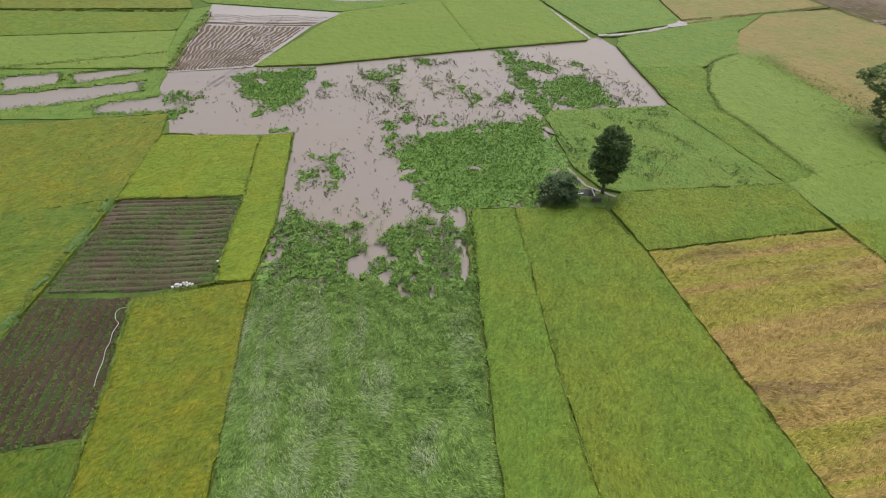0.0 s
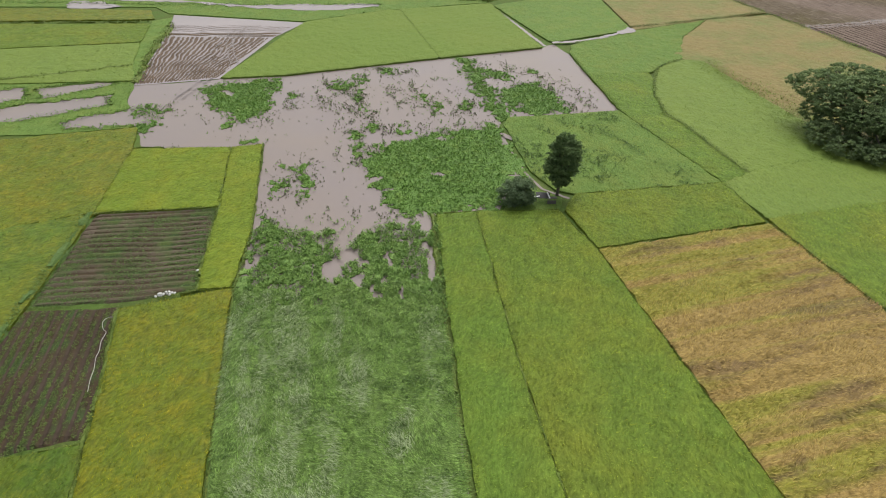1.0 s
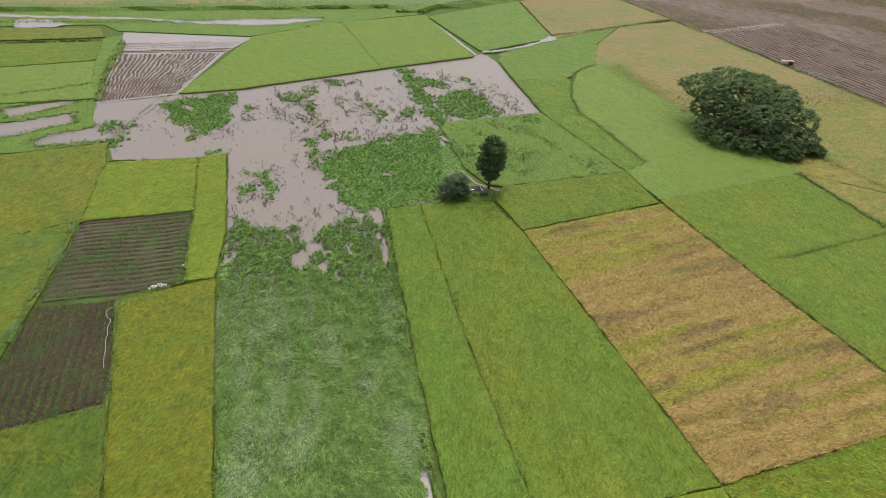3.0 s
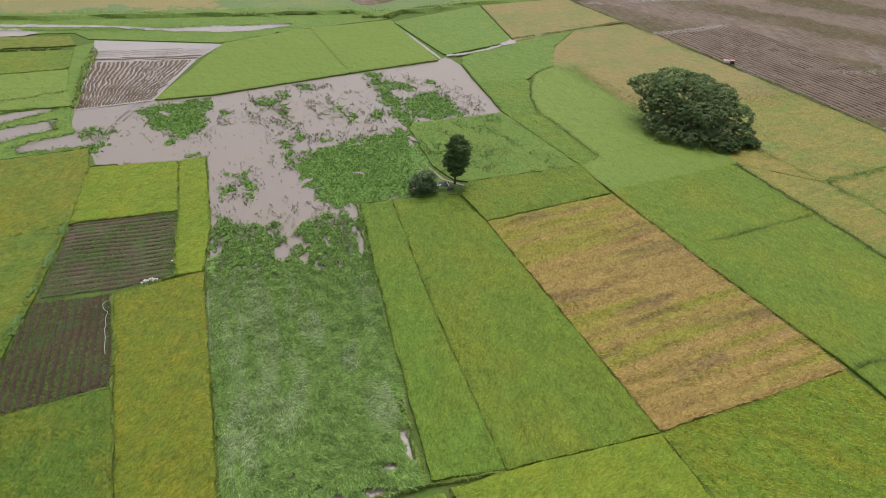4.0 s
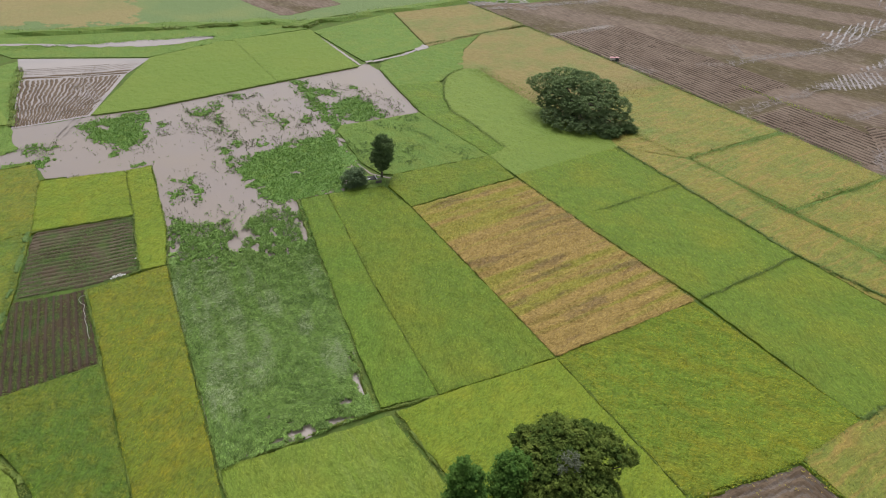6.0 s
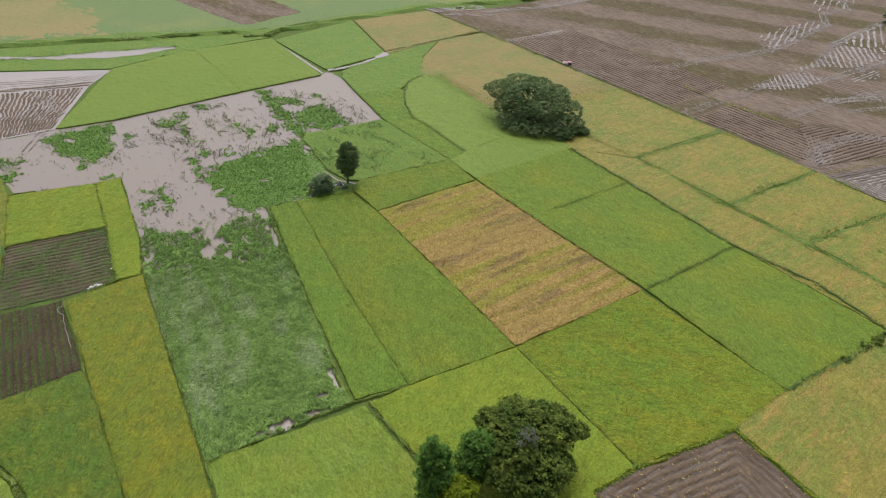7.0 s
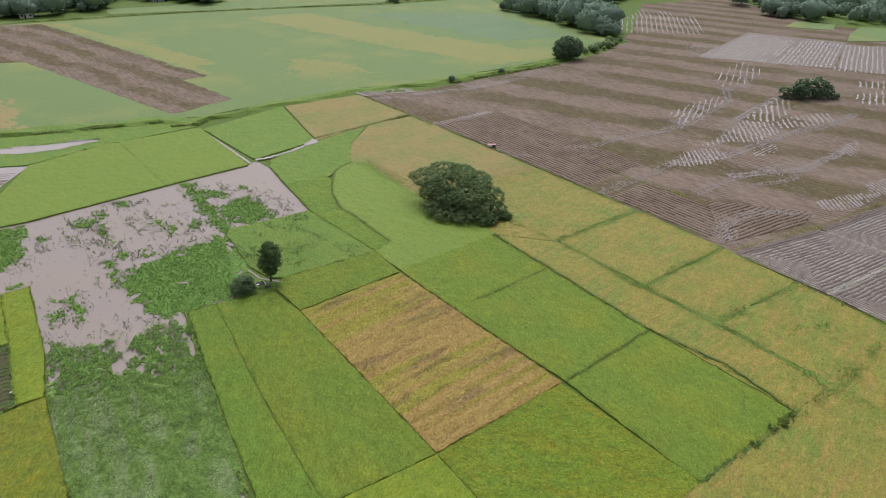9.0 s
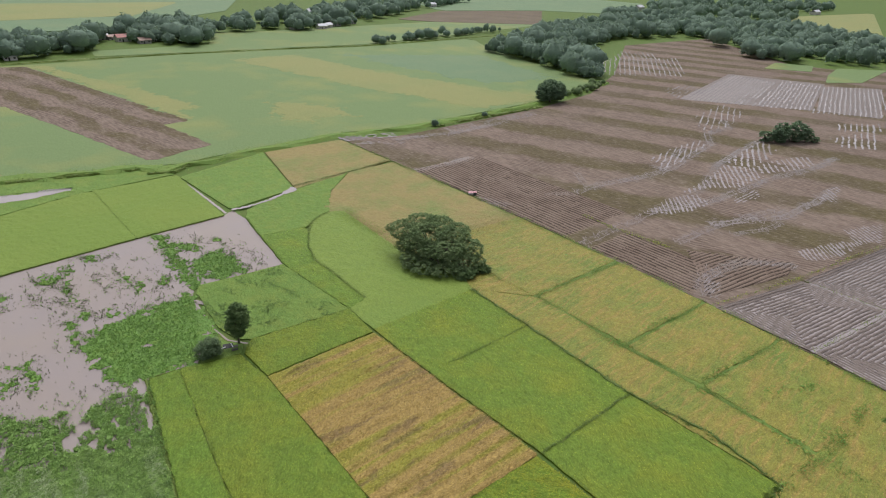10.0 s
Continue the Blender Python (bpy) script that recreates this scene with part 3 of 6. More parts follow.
def bare_weeds(x, y):
    n = 0.58 * value_noise(x, y * 0.7, 0.6, 73) + 0.27 * value_noise(x, y * 0.7, 1.3, 71) + 0.15 * value_noise(x, y, 4.5, 72)
    return n > weed_cover(x, y)


field("water_weeds", [(-55, 88), (-55, 125), (-25, 125), (40, 143), (41, 101), (18, 68), (3.3, 66.9), (-21, 64.4), (-24, 88)], [WEED],
      "bright green floating weeds in ragged mats on flood water", 0.15, 0.28, 0.0, 34, (0.5, 0.15), (0.1, -0.1), skip=bare_weeds, category="weeds", rough=0.7, rise=0.45)


def tufts(name, poly, chance, material, label, count, blade, leaves=8, radius=0.28, z=0.03, category="weeds", lift=0.10, rise=0.42):
    """Loose tufts of leaves scattered over a plot by a chance from 0 to 1."""
    SEED[0] += 1
    rng = np.random.default_rng(SEED[0])
    P = np.array(poly)
    x, y = rng.uniform(P[:, 0].min(), P[:, 0].max(), count), rng.uniform(P[:, 1].min(), P[:, 1].max(), count)
    ok = inside(poly, x, y) & (rng.random(count) < chance(x, y))
    x, y = np.repeat(x[ok], leaves), np.repeat(y[ok], leaves)
    big = np.repeat(rng.uniform(0.5, 1.3, ok.sum()), leaves)
    a = rng.uniform(0, 2 * math.pi, len(x))
    r = radius * big * np.sqrt(rng.random(len(x)))
    t = blades(rng, x + r * np.cos(a), y + r * np.sin(a), z + lift * rng.random(len(x)), blade[0], blade[1], (0.0, -0.1), 0.7, rise)
    ob = new(name, raw_mesh(name, t, [np.arange(len(t)).reshape(-1, 3)], [material[1]]))
    return tagged(ob, label, category, "", "stuff")


FLOOD_BOX = [(-52, 92), (-52, 118), (-41, 118), (-38, 123), (-25, 124), (36, 142), (40, 102), (18, 97), (13, 69), (3, 66), (-21, 64.6), (-24.3, 90.5), (-44, 90.5)]


def tuft_chance(x, y):
    patch = np.clip(value_noise(x, y * 0.6, 1.3, 77) * 3.4 - 1.5, 0, 1)
    return np.clip(np.maximum.reduce([blob(x, y, *d[:4]) * d[4] for d in DRIFTS]) * (0.05 + 0.6 * patch) + 0.008 * patch, 0, 1)


tufts("weed_tufts", FLOOD_BOX, tuft_chance, SPECK, "dark brown-green tufts of drowned rice scattered over flood water", 130000, (0.26, 0.12), 6, 0.11, 0.02, "weeds", 0.08, 1.0)
tufts("weed_sprigs", FLOOD_BOX, lambda x, y: tuft_chance(x, y) * 0.6 + np.clip(1.5 * weed_cover(x, y) - 0.25, 0, 0.85), WEED, "fresh green weed sprigs round the mats on flood water", 36000, (0.40, 0.17), 8, 0.24, 0.06, "weeds", 0.2, 0.5)


def streaks(x, y):
    """Where the wind has bent the tall grass so that its pale side shows."""
    along = value_noise(x + 0.1 * y, y * 0.3, 2.2, 41)
    s = np.maximum.reduce([blob(x + 0.11 * (y - 40), y, -16.5, 38, 1.8, 22), blob(x + 0.08 * (y - 38), y, -12.0, 36, 1.9, 19), blob(x, y, 1.9, 41, 1.6, 8),
                           blob(x, y, -6.0, 37, 2.2, 5), blob(x, y, -2.0, 31, 2.0, 4), blob(x, y, -13.5, 22, 3.0, 9), blob(x, y, 1.0, 22.0, 2.2, 5), blob(x + 0.1 * (y - 40), y, -19.2, 44, 1.4, 12), blob(x + 0.1 * (y - 44), y, -14.6, 45, 1.5, 9), blob(x, y, -8.5, 44, 1.2, 6), blob(x, y, -9.0, 26, 2.4, 8)])
    fine = value_noise(x + 0.1 * y, y * 0.16, 0.9, 42)
    return np.clip(3.0 * s * (0.5 * along + 0.8 * fine - 0.36), 0, 0.95) + 0.015


SHORE = ((-21.4, -20.8, -18.8, -17.0, -15.2, -13.0, -10.7, -9.2, -7.3, -5.9, -3.3, -1.1, 1.1, 2.3, 4.0), (63.8, 64.1, 66.0, 63.5, 63.9, 61.0, 63.7, 61.3, 60.4, 63.1, 64.0, 63.4, 65.3, 62.3, 62.0))


def bare_grass(x, y, holes_only=False):
    n = 0.62 * value_noise(x, y * 0.8, 0.9, 81) + 0.38 * value_noise(x, y * 0.8, 2.2, 82)
    wx, wy = x + 1.6 * (value_noise(x, y, 1.6, 181) - 0.5), y + 2.6 * (value_noise(x, y, 1.9, 182) - 0.5)
    open_water = np.maximum.reduce([blob(wx, wy, *h) * 0.85 for h in (
        (-9.3, 54.6, 2.0, 5.0), (-7.4, 57.2, 3.0, 2.4), (-9.0, 60.0, 1.2, 3.4), (-6.2, 53.4, 1.0, 2.6), (-2.8, 56.4, 1.0, 4.4), (2.4, 55.8, 1.0, 5.4), (-12.1, 55.5, 0.7, 2.4), (-14.9, 59.6, 0.7, 1.6), (-4.2, 50.8, 0.7, 2.0), (-0.6, 50.0, 0.7, 2.2), (-20.0, 57.0, 0.8, 2.0),
        (-5.0, 10.4, 3.6, 1.1), (0.6, 11.2, 3.2, 1.1), (3.7, 16.0, 0.8, 5.6), (-8.5, 9.8, 2.2, 1.0), (3.6, 22.0, 0.6, 3.0), (-9.0, 14.5, 0.8, 1.2), (1.0, 13.8, 1.0, 1.0))])
    north = (wy - np.interp(wx, *SHORE)) / 2.6
    open_water = np.maximum(open_water, np.clip(0.35 + north, 0, 1))
    if holes_only:
        return n < open_water
    small = 0.7 * value_noise(x, y, 0.9, 83) + 0.3 * value_noise(x, y, 3.0, 84)
    return (n < open_water) | (small < np.clip((y - 46.0) / 10.0, 0, 1) * 0.36) | (small < np.clip((17.0 - y) / 8.0, 0, 1) * 0.30)


def clump_zone(x, y):
    return y > 51.0 + 9.0 * (value_noise(x, y, 1.8, 85) - 0.5)


def bare_clumps(x, y):
    n = 0.62 * value_noise(x, y, 0.8, 86) + 0.38 * value_noise(x, y, 2.6, 87)
    return ~clump_zone(x, y) | bare_grass(x, y, True) | (n < 0.45 + 0.08 * np.clip((y - 54.0) / 10.0, 0, 1))


field("grass_clumps", [I4, (-15.0, 66.5), (-7.0, 67.5), W1, W4, (3.5, 46.0), (-20.0, 46.0), B], [CLUMP], "bright green grass clumps standing in shallow flood water", 0.26, 0.28, 0.05, 80, (0.34, 0.12), (0.05, -0.1),
      skip=bare_clumps, category="grass", rough=0.9, rise=0.45, bands=lambda x, y: value_noise(x, y, 0.85, 88) * 1.2)
field("tall_grass", GRASS_AREA, [TALL_GRASS, PALE_GRASS], "tall blue-green wet grass with pale wind-bent streaks in shallow flood water",
      0.6, 0.4, 0.05, 130, (0.9, 0.07), (0.25, -0.65), pale=streaks, skip=lambda x, y: bare_grass(x, y) | clump_zone(x, y), rise=0.42, category="grass", rough=0.6)

tufts("grass_tufts", [I4, W1, W2, C, B], lambda x, y: np.clip(0.04 + 0.06 * bare_grass(x, y) + (0.22 + 0.3 * (x > -6.0)) * (value_noise(x, y, 1.7, 78) > 0.62) * ~clump_zone(x, y), 0, 1) * ~bare_grass(x, y, True), WEED_DARK,
      "dark green grass tufts standing in shallow water", 20000, (0.6, 0.15), 8, 0.35, 0.2, "grass", 0.5)
tufts("clump_tufts", [(-21.3, 66.5), (4.0, 67.5), (4.0, 12.0), (-15.0, 12.0)], lambda x, y: np.clip(0.12 + 0.75 * (y - 40.0 + 10.0 * (value_noise(x, y, 2.4, 85) - 0.5)) / 12.0, 0.10, 0.62) * ~bare_grass(x, y, True) + 0.03, CLUMP,
      "separate upright bright green grass clumps in shallow water", 15000, (0.42, 0.15), 13, 0.25, 0.10, "grass", 0.45, 0.65)

# ---- paddies ----
NEAR = dict(rise=0.44, cell=0.4, density=46, blade=(0.55, 0.085), inset=0.05)
MID = dict(rise=0.38, cell=0.5, density=13, blade=(0.58, 0.13), inset=-0.12)
field("rice_field", [A, (-21.2, 51.9), (-15.5, 8.4), (-13.8, -6.0), (-21.4, -6.0), (-24.6, 8.3), (-29.3, 30.7)], [RICE_YELLOW], "dense yellow-green ripening rice in a long plot", wind=(0.2, 0.2), **NEAR)
field("rice_field", [E, F, (-21.5, -6.0), (-28.0, -6.0), (-33.5, 8.0), (-36.4, 14.6), (-39.2, 18.6), (-44.0, 21.2), (-62.0, 27.0), (-62.0, 29.0), (-44.3, 27.8), G], [RICE_DEEP], "green and yellow rice plot below the tilled beds", **NEAR)
field("rice_field", [(-29.0, -6.0), (-34.5, 8.0), (-37.3, 14.2), (-39.8, 17.6), (-44.4, 20.0), (-62.0, 25.8), (-62.0, -6.0)], [RICE_PALE], "pale green rice beyond a dark ditch", **NEAR)
field("rice_field", [I2, I3, I4, (-21.3, 52.0), H3, H2], [RICE_LEMON], "narrow strip of light green rice beside the flood", **NEAR)
field("rice_field", [I1, I2, H2, H1], [RICE_LEMON], "square plot of yellow-green rice above the tilled beds", **NEAR)
field("rice_field", [(-95.0, 88.0), J1, J2, I1, H1, J3, (-80.0, 61.0)], [RICE_YELLOW], "broad plot of ripening yellow rice by the ponds", **MID)
field("rice_field", [J3, H1, H4, (-44.3, 28.0), (-90.0, 20.0), (-80.0, 60.6)], [RICE_OLIVE], "plot of green rice with yellow patches along a ditch", **MID)
field("rice_field", [(3.7, 66.9), RA, RM, RB, (5.2, 11.0), (4.4, 31.0), (3.9, 49.0)], [RICE_BRIGHT], "long bright green rice strip beside the tall grass", wind=(0.1, -0.3), **NEAR)
field("rice_field", [RA, RC, O1, O4, RB, RM], [RICE_FRESH], "long fresh green rice plot with a dark bund", wind=(0.15, -0.3), **NEAR)


def lodged(x, y):
    """Rice blown over in long rows across the plot: standing crests and flattened lanes between."""
    s = -0.188 * x + 0.982 * y + 1.3 * (value_noise(x, y, 7.0, 55) - 0.5) + 0.6 * (value_noise(x, y, 2.0, 56) - 0.5)
    return 0.40 + 0.60 * np.clip(0.55 + 0.6 * np.cos(2 * math.pi * s / 2.8), 0, 1) * (0.45 + 0.7 * value_noise(x, y, 3.0, 57))


field("rice_field", [O1, O2, O3, O4], [RIPE], "ripe orange-tan rice lodged in rough bands", wind=(0.5, 0.1), height=0.6, rise=0.40, bands=lodged, cell=0.4, density=62, blade=(0.85, 0.085), rough=0.8)
field("rice_field", [(22.0, 67.2), (24.3, 57.7), (49.4, 62.5), DB, KB], [RICE_FRESH], "short green rice plot beside the slim tree", **NEAR)
field("meadow", [(17.6, 96.5), (19.0, 100.0), DA, DB, KB, (22.0, 72.6), (19.2, 79.0)], [MEADOW], "weedy green meadow at the edge of the flood", height=0.35, cell=0.5, density=40, blade=(0.6, 0.12), category="meadow")
field("rice_field", [DA, (39.9, 121.6), (53.4, 122.2), CB, (50.2, 109.5), CC, (50.6, 95.0), (51.8, 86.2), CD, DB], [RICE_BRIGHT], "narrow green wedge of rice along a curved bund", **MID)
field("rice_field", [(39.4, 136.6), (41.2, 142.8), SC, (84.0, 163.8), (71.0, 148.0), (64.6, 130.6), CA, (56.2, 124.9), (53.8, 122.6), (39.8, 122.0)], [MEADOW], "green rice plot by the stream", **MID)
field("rice_field", [CE, (73.0, 97.0), (82.0, 80.0), (71.0, 80.2), (62.4, 79.5), CD, (51.8, 86.2), (50.6, 95.0), *ARC[::-1]], [RICE_LIME], "smooth lime green rice behind a curved bund", **MID)
field("rice_field", [DB, CD, (62.4, 79.4), (71.0, 80.2), (82.0, 80.0), NB, NA, (50.0, 63.5)], [RICE_LIME], "green rice in front of the broad tree", **MID)
field("rice_field", [(50.0, 63.5), NA, NB, EB, DC], [RICE_FRESH], "soft green rice beside the ripe plot", **MID)
field("rice_field", [DC, EB, EC, DD], [RICE_FRESH], "square fresh green rice plot with dark bunds", **MID)
field("rice_field", [DD, EC, ED, DE], [RICE_FRESH], "deep green rice plot bordered by a shrubby bund", **MID)
field("rice_field", [O4, (59.5, 15.8), DE, QA, QD], [RICE_GOLD], "green rice yellowing in places, below the ripe plot", rise=0.44, cell=0.45, density=50, blade=(0.65, 0.10), inset=0.05)
field("rice_field", [RB, (31.6, 11.6), (35.4, -12.9), QC, (27.0, -22.0), (13.4, -22.0), (10.4, -2.7), (7.0, 9.7)], [RICE_LEMON], "light green rice round the clump of trees", **NEAR)
field("rice_field", [C, (6.1, 9.4), (9.6, -2.7), (12.4, -22.0), (-12.0, -22.0), D], [RICE_PALE], "pale green rice plot below the flooded grass", **NEAR)
field("rice_field", [(52.6, -13.1), DE, ED, (125.0, -5.0), (125.0, -50.0), (54.8, -50.0), (54.2, -26.3)], [STRAW_OLIVE], "ripe straw-coloured rice mottled with green", wind=(0.5, 0.1), **MID)
field("rice_field", [(80.4, 68.6), (93.0, 58.0), (96.8, 33.2), (100.8, 14.7), (104.0, -4.3), (104.6, -7.0), (92.6, -8.4), (86.9, 20.2), (83.1, 49.0)], [STRAW_OLIVE],
      "straw-yellow rice strip along a dark bund", wind=(0.4, 0.1), **MID)
field("rice_field", [(93.4, 57.9), (96.0, 59.4), (127.0, 63.0), (130.5, 38.3), (125.5, 37.2), (98.4, 33.6)], [STRAW_OLIVE], "yellow rice plot with weedy green margins", wind=(0.4, 0.1), **MID)
field("rice_field", [(98.6, 32.4), (125.5, 36.2), (130.8, 37.3), (133.0, 18.9), (127.5, 17.9), (102.4, 16.1)], [STRAW_OLIVE], "golden rice mixed with green weeds", wind=(0.4, 0.1), **MID)
field("rice_field", [(102.4, 15.0), (127.5, 17.1), (133.2, 17.9), (136.0, -8.0), (105.6, -7.0)], [STRAW_OLIVE], "ripe tan rice by the ploughed land", wind=(0.4, 0.1), **MID)
field("rice_field", [(73.0, 97.0), (119.0, 102.0), (126.0, 65.0), (92.6, 59.6), (88.5, 74.0), (82.0, 80.0)], [STRAW_OLIVE], "yellowing rice behind the broad tree", **MID)
field("margin_weeds", [(80.9, 63.0), (82.9, 49.0), (86.7, 20.3), (92.4, -8.6), (136.4, -8.0), (131.4, 37.4), (126.6, 65.4), (119.4, 102.0), (74.0, 97.0), (82.4, 80.0)], [WEEDY], "weedy green grass along the margins of ripe rice plots",
      height=0.36, cell=0.9, density=8, blade=(0.6, 0.2), category="weeds", rough=0.6)
FARISH = dict(cell=0.9, density=7, blade=(0.6, 0.2), inset=-0.15)
field("rice_field", [(61.2, 129.8), (72.0, 148.4), SD, (106.0, 168.4), (114.0, 126.0), (119.0, 102.0), (73.0, 97.0), CE], [STRAW_GREEN], "ripe tan and yellow rice towards the ploughed land", **FARISH)
field("rice_field", [(61.0, 155.0), (105.0, 170.8), (97.0, 205.0), (62.0, 199.0)], [STRAW_GREEN], "orange-tan ripe rice beyond the stream", **FARISH)
field("rice_field", [(27.0, 181.5), (61.0, 199.0), (60.0, 155.0), (36.6, 145.2)], [MEADOW], "grey-green rice between ditch and stream", **FARISH)
field("rice_field", [LA, LB, (-6.0, 176.5), (-1.0, 178.0), (8.0, 134.4), LE], [RICE_LEVEL], "smooth lime green rice above the flood", **FARISH)
field("rice_field", [(-1.0, 178.0), LC, LD, (8.0, 134.4)], [RICE_LEVEL], "lime green rice between the flood and a ditch", **FARISH)
field("rice_field", [(-57.2, 122.0), (-61.0, 133.0), (-64.5, 148.0), (-112.0, 142.0), (-102.0, 121.0)], [RICE_LIME], "bright green rice beside the wet ploughed plot", **FARISH)
field("rice_field", [(-64.6, 149.0), (-67.5, 165.0), (-118.0, 166.0), (-112.0, 143.0)], [RICE_FRESH], "green rice between hedge lines", **FARISH)
field("rice_field", [(-68.0, 169.5), (-72.0, 179.0), (-130.0, 184.0), (-120.0, 169.0)], [RICE_YELLOW], "yellow-green rice by the creek", **FARISH)
PONDS = ([(-88.3, 116.7), (-77.2, 119.3), (-74.5, 113.0), (-83.7, 109.1)], [(-75.2, 118.7), (-61.1, 123.4), (-60.1, 120.0), (-71.8, 113.0)],
         [(-95.0, 104.0), (-82.9, 107.7), (-58.7, 114.5), (-57.1, 109.2), (-70.6, 102.5), (-78.5, 100.5)], [(-63.1, 101.8), (-51.2, 107.8), (-47.2, 103.9), (-48.0, 99.3), (-61.1, 98.5)])


def in_pond(x, y):
    x, y = x + 1.6 * (value_noise(x, y, 2.5, 65) - 0.5), y + 1.6 * (value_noise(x, y, 2.5, 66) - 0.5)
    return np.logical_or.reduce([inside(p, x, y) for p in PONDS])


field("meadow", [(-56.3, 119.6), (-60.4, 154.0), (-63.6, 172.0), (-68.0, 168.0), (-64.6, 148.5), (-61.0, 133.0), (-57.3, 122.0)], [MEADOW], "rough grass verge beside a wet ploughed plot", height=0.3, category="meadow", cell=0.6, density=14)
field("meadow", [(-100.0, 96.0), (-62.0, 96.5), (-49.0, 99.0), (-54.5, 111.0), (-56.0, 119.0), (-60.0, 130.0), (-102.0, 120.0)], [MEADOW], "fresh green grass round the ponds", height=0.2,
      category="meadow", skip=in_pond, **FARISH)
field("meadow", [(-140.0, 186.0), (-30.0, 181.5), (-5.0, 180.0), (26.0, 187.0), (14.0, 194.0), (-40.0, 196.0), (-160.0, 205.0)], [MEADOW], "grass along the creek", height=0.3, category="meadow", **FARISH)

field("rice_field", [(82.0, 80.0), (88.5, 74.0), (92.4, 59.4), (79.8, 69.0)], [STRAW_OLIVE], "patch of yellowing rice beside the broad tree", **MID)
field("meadow", [(-66.0, 176.0), (-27.0, 166.6), (-6.0, 177.4), (26.0, 186.0), (24.0, 187.5), (-5.0, 180.0), (-30.0, 181.3), (-72.0, 183.5)], [MEADOW], "grass verge by the creek", height=0.3, category="meadow", **FARISH)
field("meadow", [(13.2, 67.6), (17.9, 76.8), (20.0, 73.0), (22.6, 70.6), (21.6, 67.5)], [MEADOW], "trodden grass round the field shelter", height=0.16, category="meadow", cell=0.5, density=20)

tufts("straw_weeds", [(84, -18), (84, 40), (136, 40), (136, -18)], lambda x, y: np.clip(np.maximum.reduce([blob(x, y, *b) for b in ((114.4, 7.4, 4.0, 1.4), (121.6, 4.8, 4.5, 1.5), (112.5, -6.6, 4.0, 2.6), (124.0, -4.8, 7.0, 1.4), (110.3, 16.6, 4.5, 1.6),
      (119.0, 17.2, 5.0, 1.2), (101.4, -8.2, 4.0, 1.0), (92.5, -9.0, 2.2, 1.2), (97.0, 34.0, 2.2, 2.6), (112.0, 36.0, 8.0, 1.3), (100.7, 14.4, 1.6, 2.6), (103.4, -3.0, 1.2, 7.0))]) * 0.8 * value_noise(x, y, 1.1, 68), 0, 1), WEED,
      "bright green weeds growing in patches through ripe rice", 22000, (0.45, 0.2), 7, 0.3, 0.42, "weeds", 0.2)

SOUTH = dict(cell=0.8, density=8, blade=(0.7, 0.18))
field("rice_field", [(-62.0, -6.4), (-13.6, -6.4), (-12.2, -22.0), (-10.0, -90.0), (-62.0, -90.0)], [RICE_DEEP], "green rice running on behind the flooded grass", **SOUTH)
field("rice_field", [(-12.0, -22.3), (12.0, -22.3), (13.5, -90.0), (-9.8, -90.0)], [RICE_OLIVE], "pale green rice running on beside a ditch", **SOUTH)
field("rice_field", [(14.0, -22.3), (27.2, -22.3), (19.6, -50.4), (55.0, -50.4), (55.0, -90.0), (15.5, -90.0)], [RICE_OLIVE], "light green rice running on below the trees", **SOUTH)

tufts("meadow_weeds", [(17.6, 96.5), DA, DB, KB, (22.0, 72.6), (19.2, 79.0)], lambda x, y: np.clip(2.6 * value_noise(x + 0.4 * y, 0.5 * y, 2.6, 69) - 1.15, 0.02, 0.8) * value_noise(x, y, 0.9, 70), WEED_DARK,
      "dark green tufts standing in a weedy meadow", 9000, (0.42, 0.14), 7, 0.26, 0.28, "weeds", 0.16)

# ---- ponds, creek and ditches ----
POND = "pale muddy pond water among grass banks"
for pts in PONDS:
    sheet("pond_water", pts, 0.06, WATER, POND, "water", ragged=0.9, step=0.7)
CREEK = "shallow pale creek with ragged grassy edges"
sheet("creek_water", [(-150, 202), (-110, 198.6), (-94, 194.4), (-78, 192.0), (-63, 189.4), (-51, 186.0), (-42, 183.6), (-31, 185.6), (-25, 183.6), (-14, 184.4), (-6, 183.6), (-7, 181.2), (-25, 177.0), (-31, 178.4), (-42, 180.4), (-52, 183.6),
      (-63, 187.4), (-78, 190.0), (-94, 192.6), (-110, 196.6), (-150, 200)], 0.33, PUDDLE, CREEK, "water", ragged=0.9, step=0.8)
sheet("creek_pool", [(-99.0, 186.0), (-98.2, 190.6), (-89.0, 188.8), (-80.6, 183.6), (-86.5, 181.0), (-95.0, 181.6)], 0.33, PUDDLE, "pale pool among grass beside the creek", "water", ragged=0.9, step=0.8)
ribbon("ditch_water", [(26.1, 181.0), (30.5, 163.0), (34.5, 143.0)], 0.8, 0.05, PUDDLE, "pale water in a straight field ditch", "water", ragged=0.3)
ribbon("stream_water", [(36.6, 144.2), (42.0, 145.0), (48.0, 147.0), (54.0, 150.4), (58.6, 153.6)], 1.1, 0.52, PUDDLE, "thin pale stream between rice plots", "water", ragged=0.5)
ribbon("stream_water", [(55.6, 151.2), (60.8, 155.4)], 2.2, 0.53, PUDDLE, "shallow pool in a thin stream", "water", ragged=0.5)
ribbon("mud_path", [(16.9, 92.0), (17.4, 86.4), (18.4, 79.0), (20.2, 73.6), (23.6, 70.6)], 0.38, 0.045, WATER, "pale muddy path from the flood to the slim tree", "path", ragged=0.4)
sheet("puddle", [(16.6, 93.0), (17.2, 93.2), (18.8, 91.0), (18.2, 90.4), (17.0, 91.4)], 0.22, WATER, "pale puddle in the meadow's weeds", "water", ragged=0.4)


